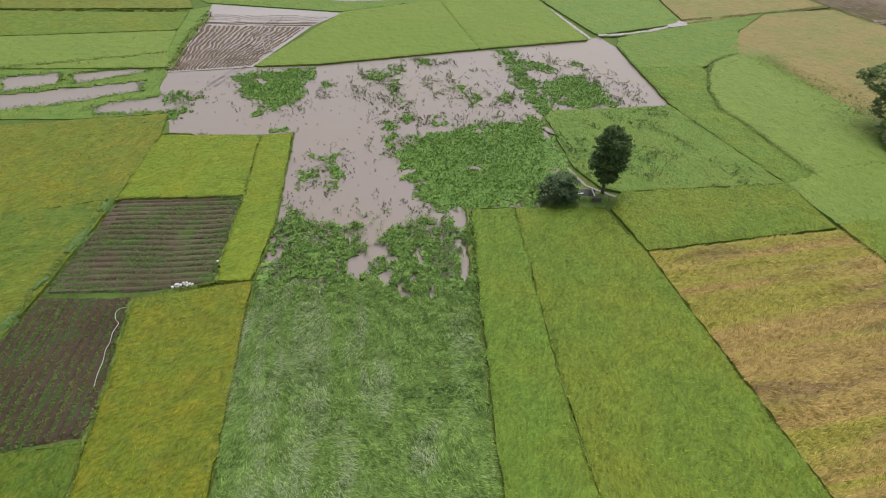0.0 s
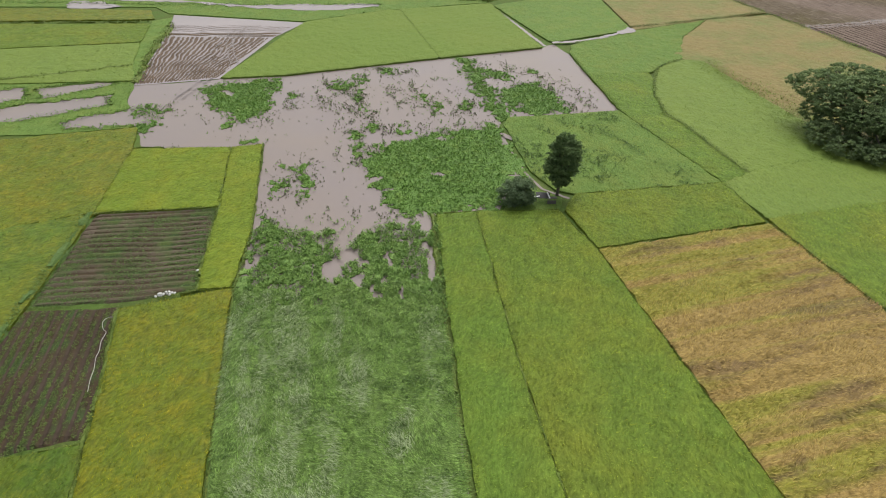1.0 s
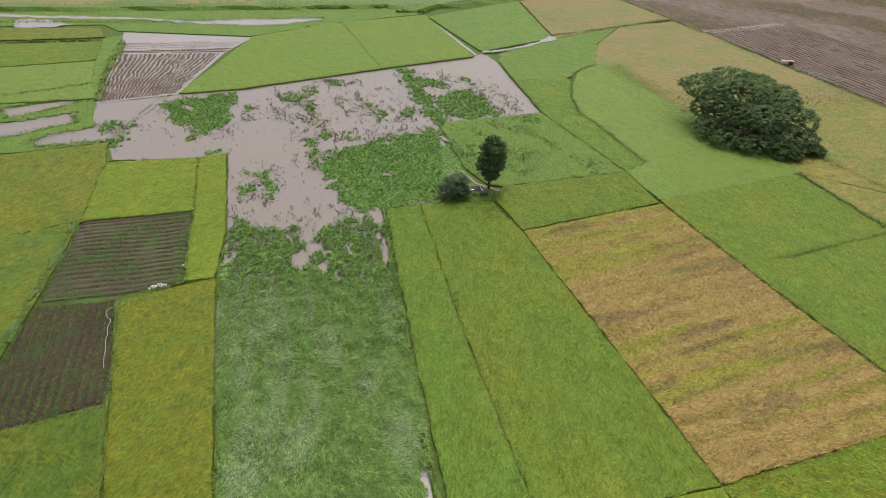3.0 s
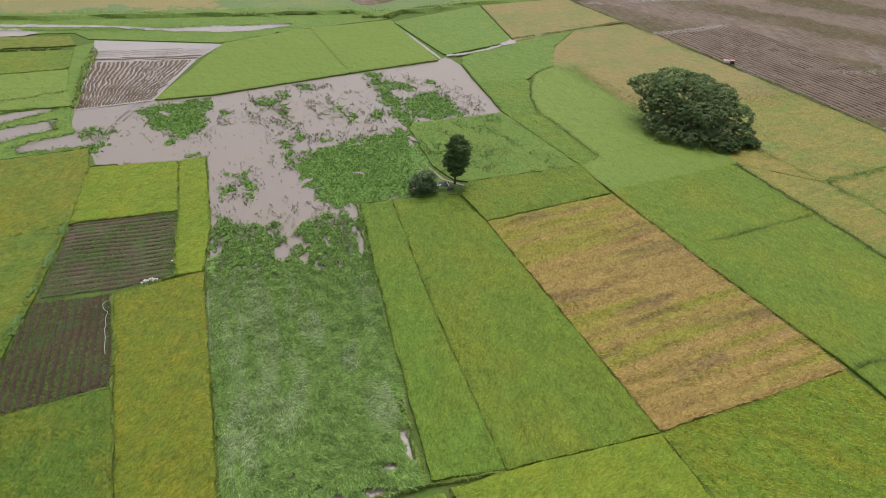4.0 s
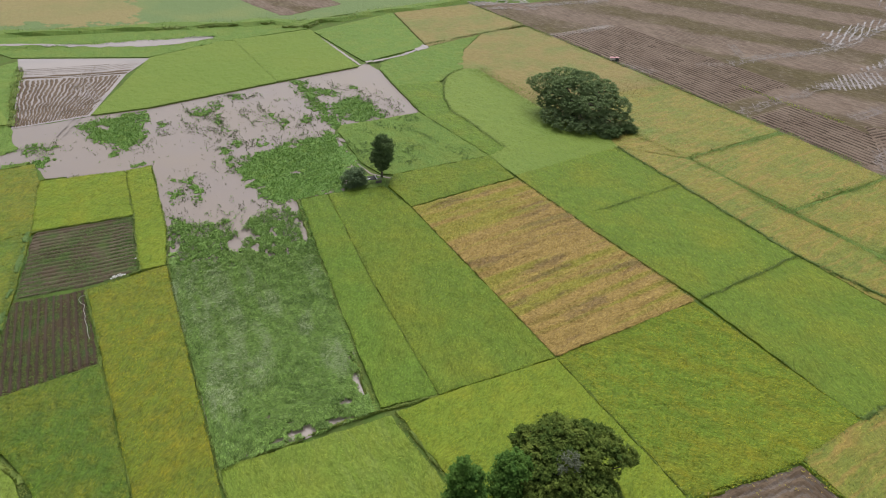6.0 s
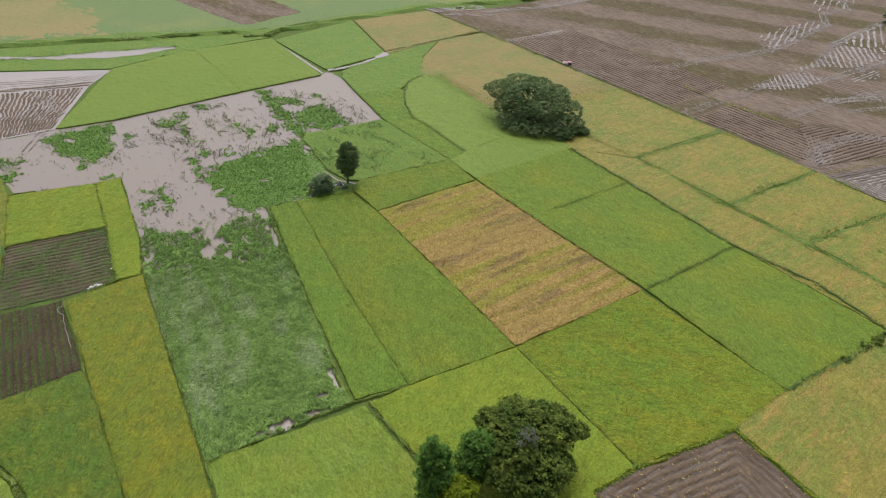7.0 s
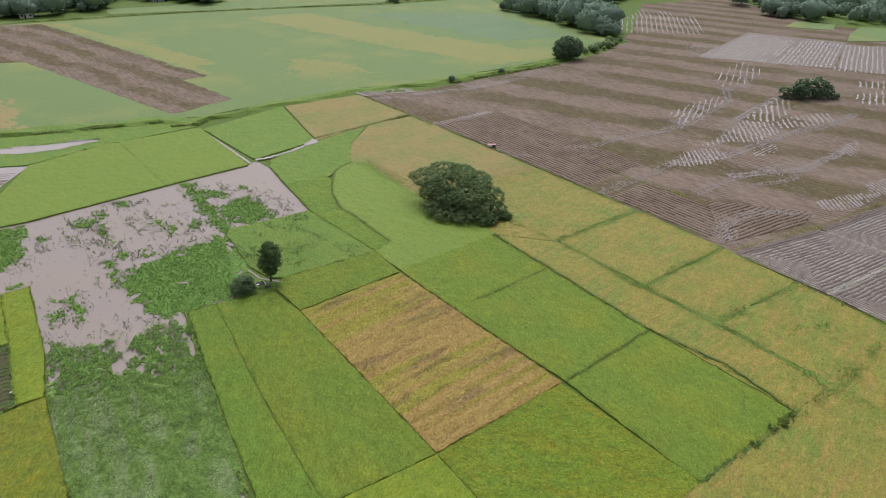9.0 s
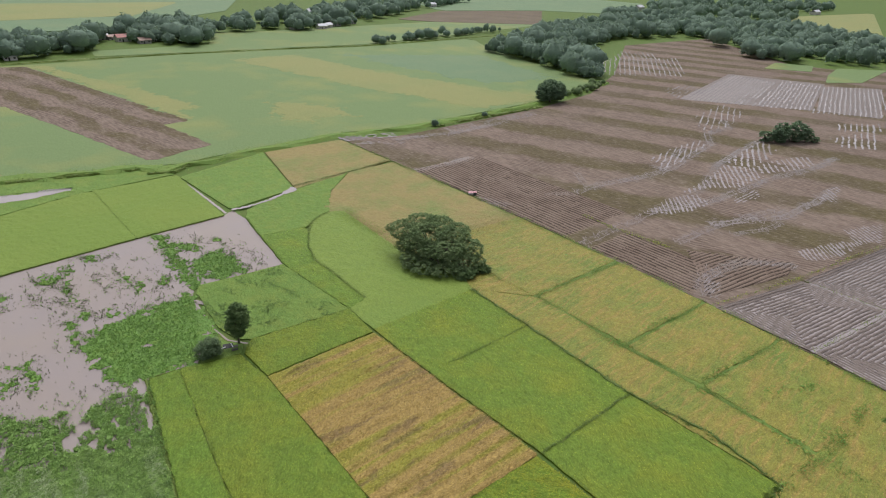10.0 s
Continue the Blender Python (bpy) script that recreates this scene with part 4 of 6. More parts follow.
# ---- tilled soil ----
def furrows(period, depth, lift, wave=0.0):
    def phase(x, y, u, v):
        s = v + wave * (value_noise(x, y, 8.0, 5) - 0.5)
        return 0.5 + 0.5 * np.cos(2 * math.pi * s / period)

    def shape(x, y, u, v):
        ridge = phase(x, y, u, v)
        return lift + depth * ridge * (0.75 + 0.5 * value_noise(x, y, 1.2, 6)) + 0.05 * value_noise(x, y, 0.5, 7)

    return shape, phase


# TILLED_ROWS in the troughs: its darker colour stands for furrow shade
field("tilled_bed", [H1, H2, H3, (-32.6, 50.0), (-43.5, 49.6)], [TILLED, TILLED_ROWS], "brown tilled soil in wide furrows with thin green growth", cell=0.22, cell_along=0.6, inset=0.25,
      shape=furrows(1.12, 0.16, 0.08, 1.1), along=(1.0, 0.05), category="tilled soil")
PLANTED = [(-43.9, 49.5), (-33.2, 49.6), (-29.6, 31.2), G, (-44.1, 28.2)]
field("tilled_bed", PLANTED, [TILLED_ROWS, TROUGH_SHADE], "dark red-brown planted soil in narrow rows", cell=0.25, cell_along=0.5, inset=0.3, shape=furrows(1.0, 0.18, 0.08, 0.4), along=(0.12, -1.0), category="tilled soil")
tufts("seedlings", PLANTED, lambda x, y: (np.cos(2 * math.pi * (0.993 * x + 0.119 * y + 0.4 * (value_noise(x, y, 8.0, 5) - 0.5)) / 1.0) > 0.1) * np.clip(1.7 * value_noise(x, y, 4.5, 67) - 0.1, 0.1, 0.9), DARK_GRASS,
      "rows of small green seedlings on planted soil", 14000, (0.20, 0.10), 6, 0.2, 0.22, "seedlings", 0.1)
tufts("bed_weeds", [H1, H2, H3, (-32.6, 50.0), (-43.5, 49.6)], lambda x, y: np.clip(value_noise(x, y, 3.5, 61) * 2.4 - 0.7, 0.05, 1) * (0.25 + 0.75 * (np.sin(2 * math.pi * y / 1.12) > -0.2)), WEED_DARK,
      "thin green weeds growing over tilled furrows", 18000, (0.20, 0.09), 6, 0.22, 0.16, "weeds", 0.10)
NEAR_PLOT = [QA, QB, (54.5, -50.0), (20.0, -50.0), (27.6, -22.0), QC, QD]


def ringed(period, depth, lift, poly, wander=0.7, broken=0.8):
    """Furrows ploughed round and round inside a plot, wandering and broken."""
    def phase(x, y, u, v):
        d = outline_gap(poly, x, y)[0] + wander * (value_noise(x, y, 3.5, 15) - 0.5) + 0.6 * wander * (value_noise(x, y, 1.3, 16) - 0.5)
        return (0.5 + 0.5 * np.cos(2 * math.pi * d / period)) * (0.85 - broken / 2 + broken * value_noise(x, y, 1.8, 17))

    def shape(x, y, u, v):
        return lift + depth * phase(x, y, u, v) + 0.07 * value_noise(x, y, 0.6, 18)

    return shape, phase


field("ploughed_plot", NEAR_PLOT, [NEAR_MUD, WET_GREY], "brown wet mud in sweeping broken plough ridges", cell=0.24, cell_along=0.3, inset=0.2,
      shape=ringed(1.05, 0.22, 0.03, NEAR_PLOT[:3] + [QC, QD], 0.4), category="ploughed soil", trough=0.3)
tufts("straw_litter", [QA, QB, (54.5, -50.0), (30.0, -50.0), QC, QD], lambda x, y: 0.35 + 0 * x, RIPE, "bits of tan straw lying on ploughed mud", 1500, (0.35, 0.16), 3, 0.2, 0.32, "straw", 0.08)
sheet("plot_water", [YA, YC, YB, LB, YD, (-39.5, 122.9)], 0.10, PUDDLE, "thin sheet of water on a ploughed plot", "water")


def fanned(left, right, rows, depth, lift):
    """Furrows fanning out between two edges of a plot, each edge given by its two ends."""
    def phase(x, y, u, v):
        a = left[0][0] + (left[1][0] - left[0][0]) * (y - left[0][1]) / (left[1][1] - left[0][1])
        b = right[0][0] + (right[1][0] - right[0][0]) * (y - right[0][1]) / (right[1][1] - right[0][1])
        f = (x - a) / np.maximum(b - a, 1.0) + 0.05 * (value_noise(x, y, 4.0, 25) - 0.5) + 0.02 * (value_noise(x, y, 1.2, 26) - 0.5)
        return 0.5 + 0.5 * np.cos(2 * math.pi * rows * f)

    def shape(x, y, u, v):
        return lift + depth * phase(x, y, u, v) * (0.55 + 0.8 * value_noise(x, y, 2.5, 27)) + 0.05 * value_noise(x, y, 0.6, 28)

    return shape, phase


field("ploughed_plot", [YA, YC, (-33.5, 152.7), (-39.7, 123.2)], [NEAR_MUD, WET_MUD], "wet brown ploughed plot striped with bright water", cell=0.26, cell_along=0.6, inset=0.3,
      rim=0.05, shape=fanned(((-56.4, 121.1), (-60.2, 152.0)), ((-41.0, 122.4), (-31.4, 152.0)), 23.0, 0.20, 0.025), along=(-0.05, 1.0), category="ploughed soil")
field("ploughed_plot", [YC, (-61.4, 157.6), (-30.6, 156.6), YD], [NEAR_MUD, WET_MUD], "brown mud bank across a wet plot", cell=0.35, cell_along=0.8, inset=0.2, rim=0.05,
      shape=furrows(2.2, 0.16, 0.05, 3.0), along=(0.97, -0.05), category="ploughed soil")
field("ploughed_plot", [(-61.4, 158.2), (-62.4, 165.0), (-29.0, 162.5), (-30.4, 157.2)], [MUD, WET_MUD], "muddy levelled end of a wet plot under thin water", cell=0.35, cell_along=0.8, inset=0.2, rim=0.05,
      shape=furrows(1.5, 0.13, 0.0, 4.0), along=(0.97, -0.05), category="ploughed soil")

# the wide ploughed land
LAND = [XA, XB, XC, XD, XE, (137.0, -60.0), (420.0, -60.0), (700.0, 120.0), (680.0, 255.0), (593.0, 226.0), (560.0, 285.0), (644.0, 440.0), (484.0, 416.0), (352.0, 296.0), (282.0, 246.0),
        (224.8, 225.5), (123.5, 202.0)]
EDGE = np.array((0.195, -0.981))
ACROSS = np.array((0.981, 0.195))


STRIPE = (0.83, 0.56)


def land_material(name, stripe, period):
    m, nt, p, geo = base_material(name, 0.8, 0.05)
    pos = geo.outputs["Position"]
    wob = noise_at(nt, pos, 0.03, 3)

    def across(way, sway):
        dot = nt.nodes.new("ShaderNodeVectorMath")
        dot.operation = "DOT_PRODUCT"
        dot.inputs[1].default_value = (*way, 0)
        nt.links.new(pos, dot.inputs[0])
        return math_node(nt, "ADD", dot.outputs["Value"], math_node(nt, "MULTIPLY", wob, sway))

    band = math_node(nt, "SINE", math_node(nt, "MULTIPLY", across(stripe, 16.0), 2 * math.pi / period))
    band = spread(nt, math_node(nt, "ADD", band, math_node(nt, "MULTIPLY", noise_at(nt, pos, 0.07, 5), 1.7)), 0.55, 1.25)
    row = math_node(nt, "SINE", math_node(nt, "MULTIPLY", across(stripe, 5.0), 2 * math.pi / 1.7))
    row = math_node(nt, "MULTIPLY", spread(nt, row, -0.4, 1.0), spread(nt, noise_at(nt, pos, 0.045, 4), 0.42, 0.62))
    fine = noise_at(nt, pos, 0.8, 5, (1.0, 0.22, 1), 11.2, 0.7)
    # soil colours lifted and blued: distance haze put into the colour
    col = mix(nt, math_node(nt, "MULTIPLY", band, 0.95), (0.222, 0.172, 0.140), (0.122, 0.104, 0.052))
    col = mix(nt, spread(nt, noise_at(nt, pos, 0.025, 5), 0.48, 0.72), col, (0.216, 0.170, 0.138))
    col = mix(nt, math_node(nt, "MULTIPLY", row, 0.8), col, (0.112, 0.084, 0.066))
    col = mix(nt, spread(nt, fine, 0.3, 0.7), mix(nt, 1.0, col, (0.52, 0.50, 0.47), "MULTIPLY"), col)
    col = mix(nt, math_node(nt, "MULTIPLY", spread(nt, noise_at(nt, pos, 1.3, 5, (1.0, 0.35, 1), 50, 0.75), 0.53, 0.68), 0.45), col, (0.310, 0.270, 0.232))
    nt.links.new(col, p.inputs["Base Color"])
    bump(nt, p, fine, 0.8, 0.2)
    return m


LAND_SOIL = land_material("ploughed_land", STRIPE, 38.0)
STRIP_SOIL = land_material("striped_ploughed_soil", (0.905, 0.425), 17.0)
field("ploughed_land", LAND, [LAND_SOIL], "wide brown ploughed land striped with olive stubble", height=0.16, cell=3.0, inset=0.2, along=tuple(EDGE), category="ploughed soil", rough=0.5)
TILLED_FAR = soil("furrowed_red_brown_soil", (0.200, 0.150, 0.120), (0.246, 0.192, 0.156), None, (0, 1), 12)


def strip(a, b, inner):
    return [a, b, tuple(np.array(b) + ACROSS * inner), tuple(np.array(a) + ACROSS * inner)]


field("ploughed_plot", strip((108.5, 160.0), (123.6, 82.0), 34), [TILLED_FAR, TROUGH_SHADE], "red-brown soil in straight furrows along the paddies", cell=0.26, cell_along=2.5, inset=0.2,
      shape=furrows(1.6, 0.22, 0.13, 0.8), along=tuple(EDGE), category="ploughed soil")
field("ploughed_plot", strip((125.0, 77.0), (131.5, 41.0), 20), [TILLED_FAR, TROUGH_SHADE], "dark furrowed soil beside yellow rice", cell=0.26, cell_along=2.5, inset=0.2,
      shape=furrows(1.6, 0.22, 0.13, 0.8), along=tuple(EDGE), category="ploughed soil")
field("ploughed_plot", [(133.0, 39.0), (152.0, 62.0), (177.0, 41.0), (166.0, 36.5)], [TILLED_FAR, TROUGH_SHADE], "furrowed brown corner plot", cell=0.25, cell_along=1.5, inset=0.2,
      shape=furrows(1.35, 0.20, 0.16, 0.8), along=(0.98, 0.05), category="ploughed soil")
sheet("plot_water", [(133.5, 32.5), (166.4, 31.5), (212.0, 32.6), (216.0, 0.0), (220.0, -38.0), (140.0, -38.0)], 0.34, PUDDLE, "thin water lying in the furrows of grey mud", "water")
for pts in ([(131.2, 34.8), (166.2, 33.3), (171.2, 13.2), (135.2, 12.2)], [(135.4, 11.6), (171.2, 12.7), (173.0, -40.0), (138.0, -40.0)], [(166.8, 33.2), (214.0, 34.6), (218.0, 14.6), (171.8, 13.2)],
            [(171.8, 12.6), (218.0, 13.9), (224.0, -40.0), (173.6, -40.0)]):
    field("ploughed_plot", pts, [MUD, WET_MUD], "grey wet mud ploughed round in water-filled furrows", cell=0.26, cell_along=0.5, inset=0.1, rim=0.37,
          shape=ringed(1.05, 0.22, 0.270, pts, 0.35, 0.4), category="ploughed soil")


# ---- trees ----
def tube(path, radii, sides=7):
    """A tapered round limb along a path."""
    v, q = [], []
    for i, (p, r) in enumerate(zip(path, radii)):
        p = Vector(p)
        t = (Vector(path[min(i + 1, len(path) - 1)]) - Vector(path[max(i - 1, 0)])).normalized()
        a = t.orthogonal().normalized()
        b = t.cross(a)
        for k in range(sides):
            w = 2 * math.pi * k / sides
            v.append(p + (a * math.cos(w) + b * math.sin(w)) * r)
    for i in range(len(path) - 1):
        for k in range(sides):
            j = (k + 1) % sides
            q.append((i * sides + k, i * sides + j, (i + 1) * sides + j, (i + 1) * sides + k))
    return v, q


def leaf_cards(rng, centres, radii, per, size, flat=0.62):
    """Leaf sprays, small bent quads, gathered round each centre."""
    n = len(centres) * per
    c = np.repeat(centres, per, 0)
    r = np.repeat(radii, per)
    d = rng.normal(size=(n, 3))
    d /= np.linalg.norm(d, axis=1)[:, None]
    d[:, 2] = np.abs(d[:, 2]) * 1.1 - 0.35
    p = c + d * (r * np.minimum(np.abs(rng.normal(0.55, 0.42, n)), 1.7))[:, None] * np.array((1, 1, flat))
    nrm = d * 0.55 + rng.normal(size=(n, 3)) * 0.38 + np.array((0, 0, 0.85))
    nrm /= np.linalg.norm(nrm, axis=1)[:, None]
    a = np.cross(nrm, rng.normal(size=(n, 3)))
    a /= np.maximum(np.linalg.norm(a, axis=1), 1e-6)[:, None]
    b = np.cross(nrm, a)
    s = (size * rng.uniform(0.6, 1.3, n))[:, None]
    v = np.stack([p - a * s * 0.55, p - b * s * 0.32 - nrm * s * 0.12, p + a * s * 0.55, p + b * s * 0.32 - nrm * s * 0.12], 1).reshape(-1, 3)
    return v, np.arange(len(v)).reshape(-1, 4)


def tree(name, at, lobes, trunk, leaf, label, per=150, size=0.32, category="tree", clump=0.36, clumps=110, limbs=9, shell=0.55, flat=0.62, sprouts=0):
    """A tree: tapered trunk and limbs under a crown of leaf clumps. lobes: (x, y, z, rx, ry, rz) of the crown's masses."""
    SEED[0] += 1
    rng = np.random.default_rng(SEED[0])
    ob = tagged(new(name), label, category)
    ob.location = (*at, 0)
    centres, radii = [], []
    lobes = list(lobes)
    for lx, ly, lz, rx, ry, rz in lobes[:]:
        for k in range(sprouts):
            d = Vector(rng.normal(size=3)).normalized()
            d.z = abs(d.z) - 0.25
            s = rng.uniform(0.22, 0.42)
            lobes.append((lx + d.x * rx, ly + d.y * ry, max(1.0, lz + d.z * rz), rx * s, ry * s, rz * s))
    for lx, ly, lz, rx, ry, rz in lobes:
        m = max(5, int(clumps * (rx * ry * rz) ** (2 / 3) / 4.0))
        d = rng.normal(size=(m, 3))
        d /= np.linalg.norm(d, axis=1)[:, None]
        d *= (rng.uniform(shell ** 3, 1, m) ** (1 / 3))[:, None]
        centres.append(np.array((lx, ly, lz)) + d * np.array((rx, ry, rz)))
        radii.append(rng.uniform(0.55, 1.4, m) * clump * min(rx, ry, rz) ** 0.6)
    centres, radii = np.concatenate(centres), np.concatenate(radii)
    centres[:, 2] = np.maximum(centres[:, 2], 0.2)
    v, q = leaf_cards(rng, centres, radii, per, size, flat)
    v[:, 2] = np.maximum(v[:, 2], 0.05)
    crown = new("crown", raw_mesh("crown", v, [q], [leaf]))
    crown.parent = ob
    tr, th, lean = trunk
    tv, tq = [], []
    top = Vector((lean[0], lean[1], th))
    path = [Vector((0, 0, -0.2)), Vector((0, 0, 0.3)), top * 0.5 + Vector((rng.normal() * 0.1, rng.normal() * 0.1, 0)), top]
    for pth, rad in [(path, [tr * 1.5, tr * 1.15, tr, tr * 0.8])]:
        a, b = tube(pth, rad, 9)
        tv += a
        tq += b
    pick = rng.permutation(len(centres))[:limbs]
    for k in pick:
        goal = Vector(centres[k])
        mid = top.lerp(goal, 0.5) + Vector((0, 0, 0.08 * (goal - top).length))
        a, b = tube([top - Vector((0, 0, 0.15)), mid, goal], [tr * 0.55, tr * 0.32, tr * 0.10], 5)
        off = len(tv)
        tv += a
        tq += [tuple(i + off for i in f) for f in b]
    tk = new("trunk", raw_mesh("trunk", np.array([tuple(p) for p in tv]), [np.array(tq)], [BARK], smooth=True))
    tk.parent = ob
    return ob


tree("slim_tree", (22.0, 71.6), [(0.2, 0, 3.2, 1.6, 1.6, 1.6), (0.3, 0, 5.2, 2.6, 2.5, 2.1), (0.4, 0.1, 7.2, 2.5, 2.4, 1.8), (0.3, 0.1, 8.9, 1.4, 1.4, 1.0)], (0.22, 3.0, (0.05, 0.0)), LEAF_DARK,
     "slim upright tree with a dense dark green egg-shaped crown", per=26, size=0.36, clump=0.26, clumps=150, sprouts=4)
tree("round_bush", (15.4, 69.6), [(0, 0, 1.5, 2.7, 2.5, 1.6), (0.2, -0.1, 2.7, 2.3, 2.2, 1.4)], (0.12, 1.0, (0, 0)), LEAF_BUSH,
     "dense round dark green bush at a paddy corner", per=46, size=0.30, category="bush")
tree("rain_tree", (78.0, 87.0), [(-4.5, 7.5, 7.6, 4.6, 4.8, 2.4), (0.5, 8.0, 8.6, 5.2, 4.6, 2.5), (5.0, 5.5, 8.0, 4.8, 5.0, 2.5), (0.0, 2.0, 8.4, 6.0, 5.0, 2.4), (-4.5, 2.0, 6.6, 3.6, 4.0, 1.9),
      (6.0, -1.0, 7.0, 5.0, 5.0, 2.6), (8.0, -6.0, 5.2, 4.2, 4.2, 2.6), (2.0, -5.0, 5.8, 5.2, 4.4, 2.4), (-3.4, 2.6, 3.6, 3.2, 3.4, 2.2), (-0.6, -2.6, 3.0, 3.6, 3.0, 2.2), (3.0, -5.6, 2.6, 3.0, 2.6, 2.0), (-6.0, 5.0, 4.2, 2.2, 2.6, 1.8), (4.6, -9.0, 3.2, 4.4, 3.4, 2.3), (-2.0, -2.5, 5.6, 4.0, 3.6, 1.8), (9.0, -9.5, 2.4, 2.6, 2.4, 1.8), (-7.0, -0.4, 2.4, 2.6, 3.0, 2.0), (-4.8, -5.4, 2.0, 3.2, 2.8, 1.8), (-0.8, -8.6, 1.9, 3.8, 2.6, 1.7), (3.6, -11.0, 1.5, 3.4, 2.2, 1.4), (9.4, 1.6, 7.2, 3.2, 3.6, 2.0)],
     (0.55, 3.6, (0.3, 0.6)), LEAF_RAIN, "broad spreading rain tree with a wide dark green crown", per=24, size=0.34, clump=0.27, clumps=100, limbs=60, shell=0.85, flat=0.4, sprouts=3)
tree("undergrowth_bush", (87.0, 75.6), [(0, 0, 1.3, 2.4, 1.6, 1.3), (1.8, -0.4, 0.9, 1.3, 1.2, 0.9)], (0.1, 0.6, (0, 0)), LEAF_DARK, "low dark bush under the broad tree", per=50, size=0.35, category="bush")
tree("undergrowth_bush", (82.0, 74.6), [(0, 0, 1.3, 3.4, 1.8, 1.4)], (0.1, 0.6, (0, 0)), LEAF_DARK, "low dark bush at the front of the broad tree", per=50, size=0.35, category="bush")
tree("mango_tree", (21.0, -8.0), [(0.0, 1.5, 7.0, 4.7, 4.2, 2.8), (-0.6, 2.4, 8.4, 2.6, 2.4, 1.6), (1.8, 2.0, 8.6, 1.8, 1.6, 1.1), (-3.6, -1.5, 5.0, 2.2, 2.4, 2.2), (4.2, 0.6, 6.5, 3.4, 3.4, 2.0), (-2.6, 0.5, 5.6, 3.0, 3.0, 2.6), (0.0, -3.0, 4.4, 4.4, 3.2, 2.8), (3.2, -2.4, 3.6, 2.4, 2.4, 2.0)],
     (0.45, 2.4, (0.1, 0)), LEAF_MANGO, "large leafy olive-green tree standing in the rice", per=20, size=0.46, clump=0.30, clumps=120, limbs=30, shell=0.75, flat=0.85, sprouts=6)
tree("leafy_tree", (14.9, -7.2), [(0, 0, 4.9, 2.5, 2.3, 2.8), (0.4, 0.3, 7.6, 2.0, 1.9, 1.6)], (0.2, 2.0, (0, 0)), LEAF_FRESH, "fresh green round tree beside a larger one", per=46, size=0.34)
tree("young_tree", (9.8, -7.2), [(0, 0, 2.6, 2.3, 2.2, 2.0), (-0.1, 0.2, 5.8, 2.1, 2.0, 2.0), (-0.5, 0.3, 8.3, 1.5, 1.4, 1.7), (-0.3, 0.5, 10.3, 0.7, 0.7, 1.3), (0.9, 0.2, 8.0, 0.9, 0.9, 1.2)], (0.12, 2.0, (0.1, 0.1)), LEAF_FRESH,
     "narrow young dark green tree with an uneven top", per=46, size=0.36)
tree("lime_bush", (11.9, -9.6), [(0, 0, 4.0, 2.3, 1.7, 1.9), (-1.8, 0.5, 2.2, 1.6, 1.5, 1.6)], (0.1, 1.0, (0, 0)), LEAF_LIME, "yellow-green bush below taller trees", per=46, size=0.36, category="bush")
tree("grey_bush", (20.2, -9.2), [(0, 0, 8.6, 1.5, 1.2, 1.6), (0.5, -0.5, 7.2, 0.8, 0.8, 1.0)], (0.1, 6.8, (0, 0)), LEAF_GREY, "pale grey dry bush against a dark tree", per=30, size=0.24, category="bush")
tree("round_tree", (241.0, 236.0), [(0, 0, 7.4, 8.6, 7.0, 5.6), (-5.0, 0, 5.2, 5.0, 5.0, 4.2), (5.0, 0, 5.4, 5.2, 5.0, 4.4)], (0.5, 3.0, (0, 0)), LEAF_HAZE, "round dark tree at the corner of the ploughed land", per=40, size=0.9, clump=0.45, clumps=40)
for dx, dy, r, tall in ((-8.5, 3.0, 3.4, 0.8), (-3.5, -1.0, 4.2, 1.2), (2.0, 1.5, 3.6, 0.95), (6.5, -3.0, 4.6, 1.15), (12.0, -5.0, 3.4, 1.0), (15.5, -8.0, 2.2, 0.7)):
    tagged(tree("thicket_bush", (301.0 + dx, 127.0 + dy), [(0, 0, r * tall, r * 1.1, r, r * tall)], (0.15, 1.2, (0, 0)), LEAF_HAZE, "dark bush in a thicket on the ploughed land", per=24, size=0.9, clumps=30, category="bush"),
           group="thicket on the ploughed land")


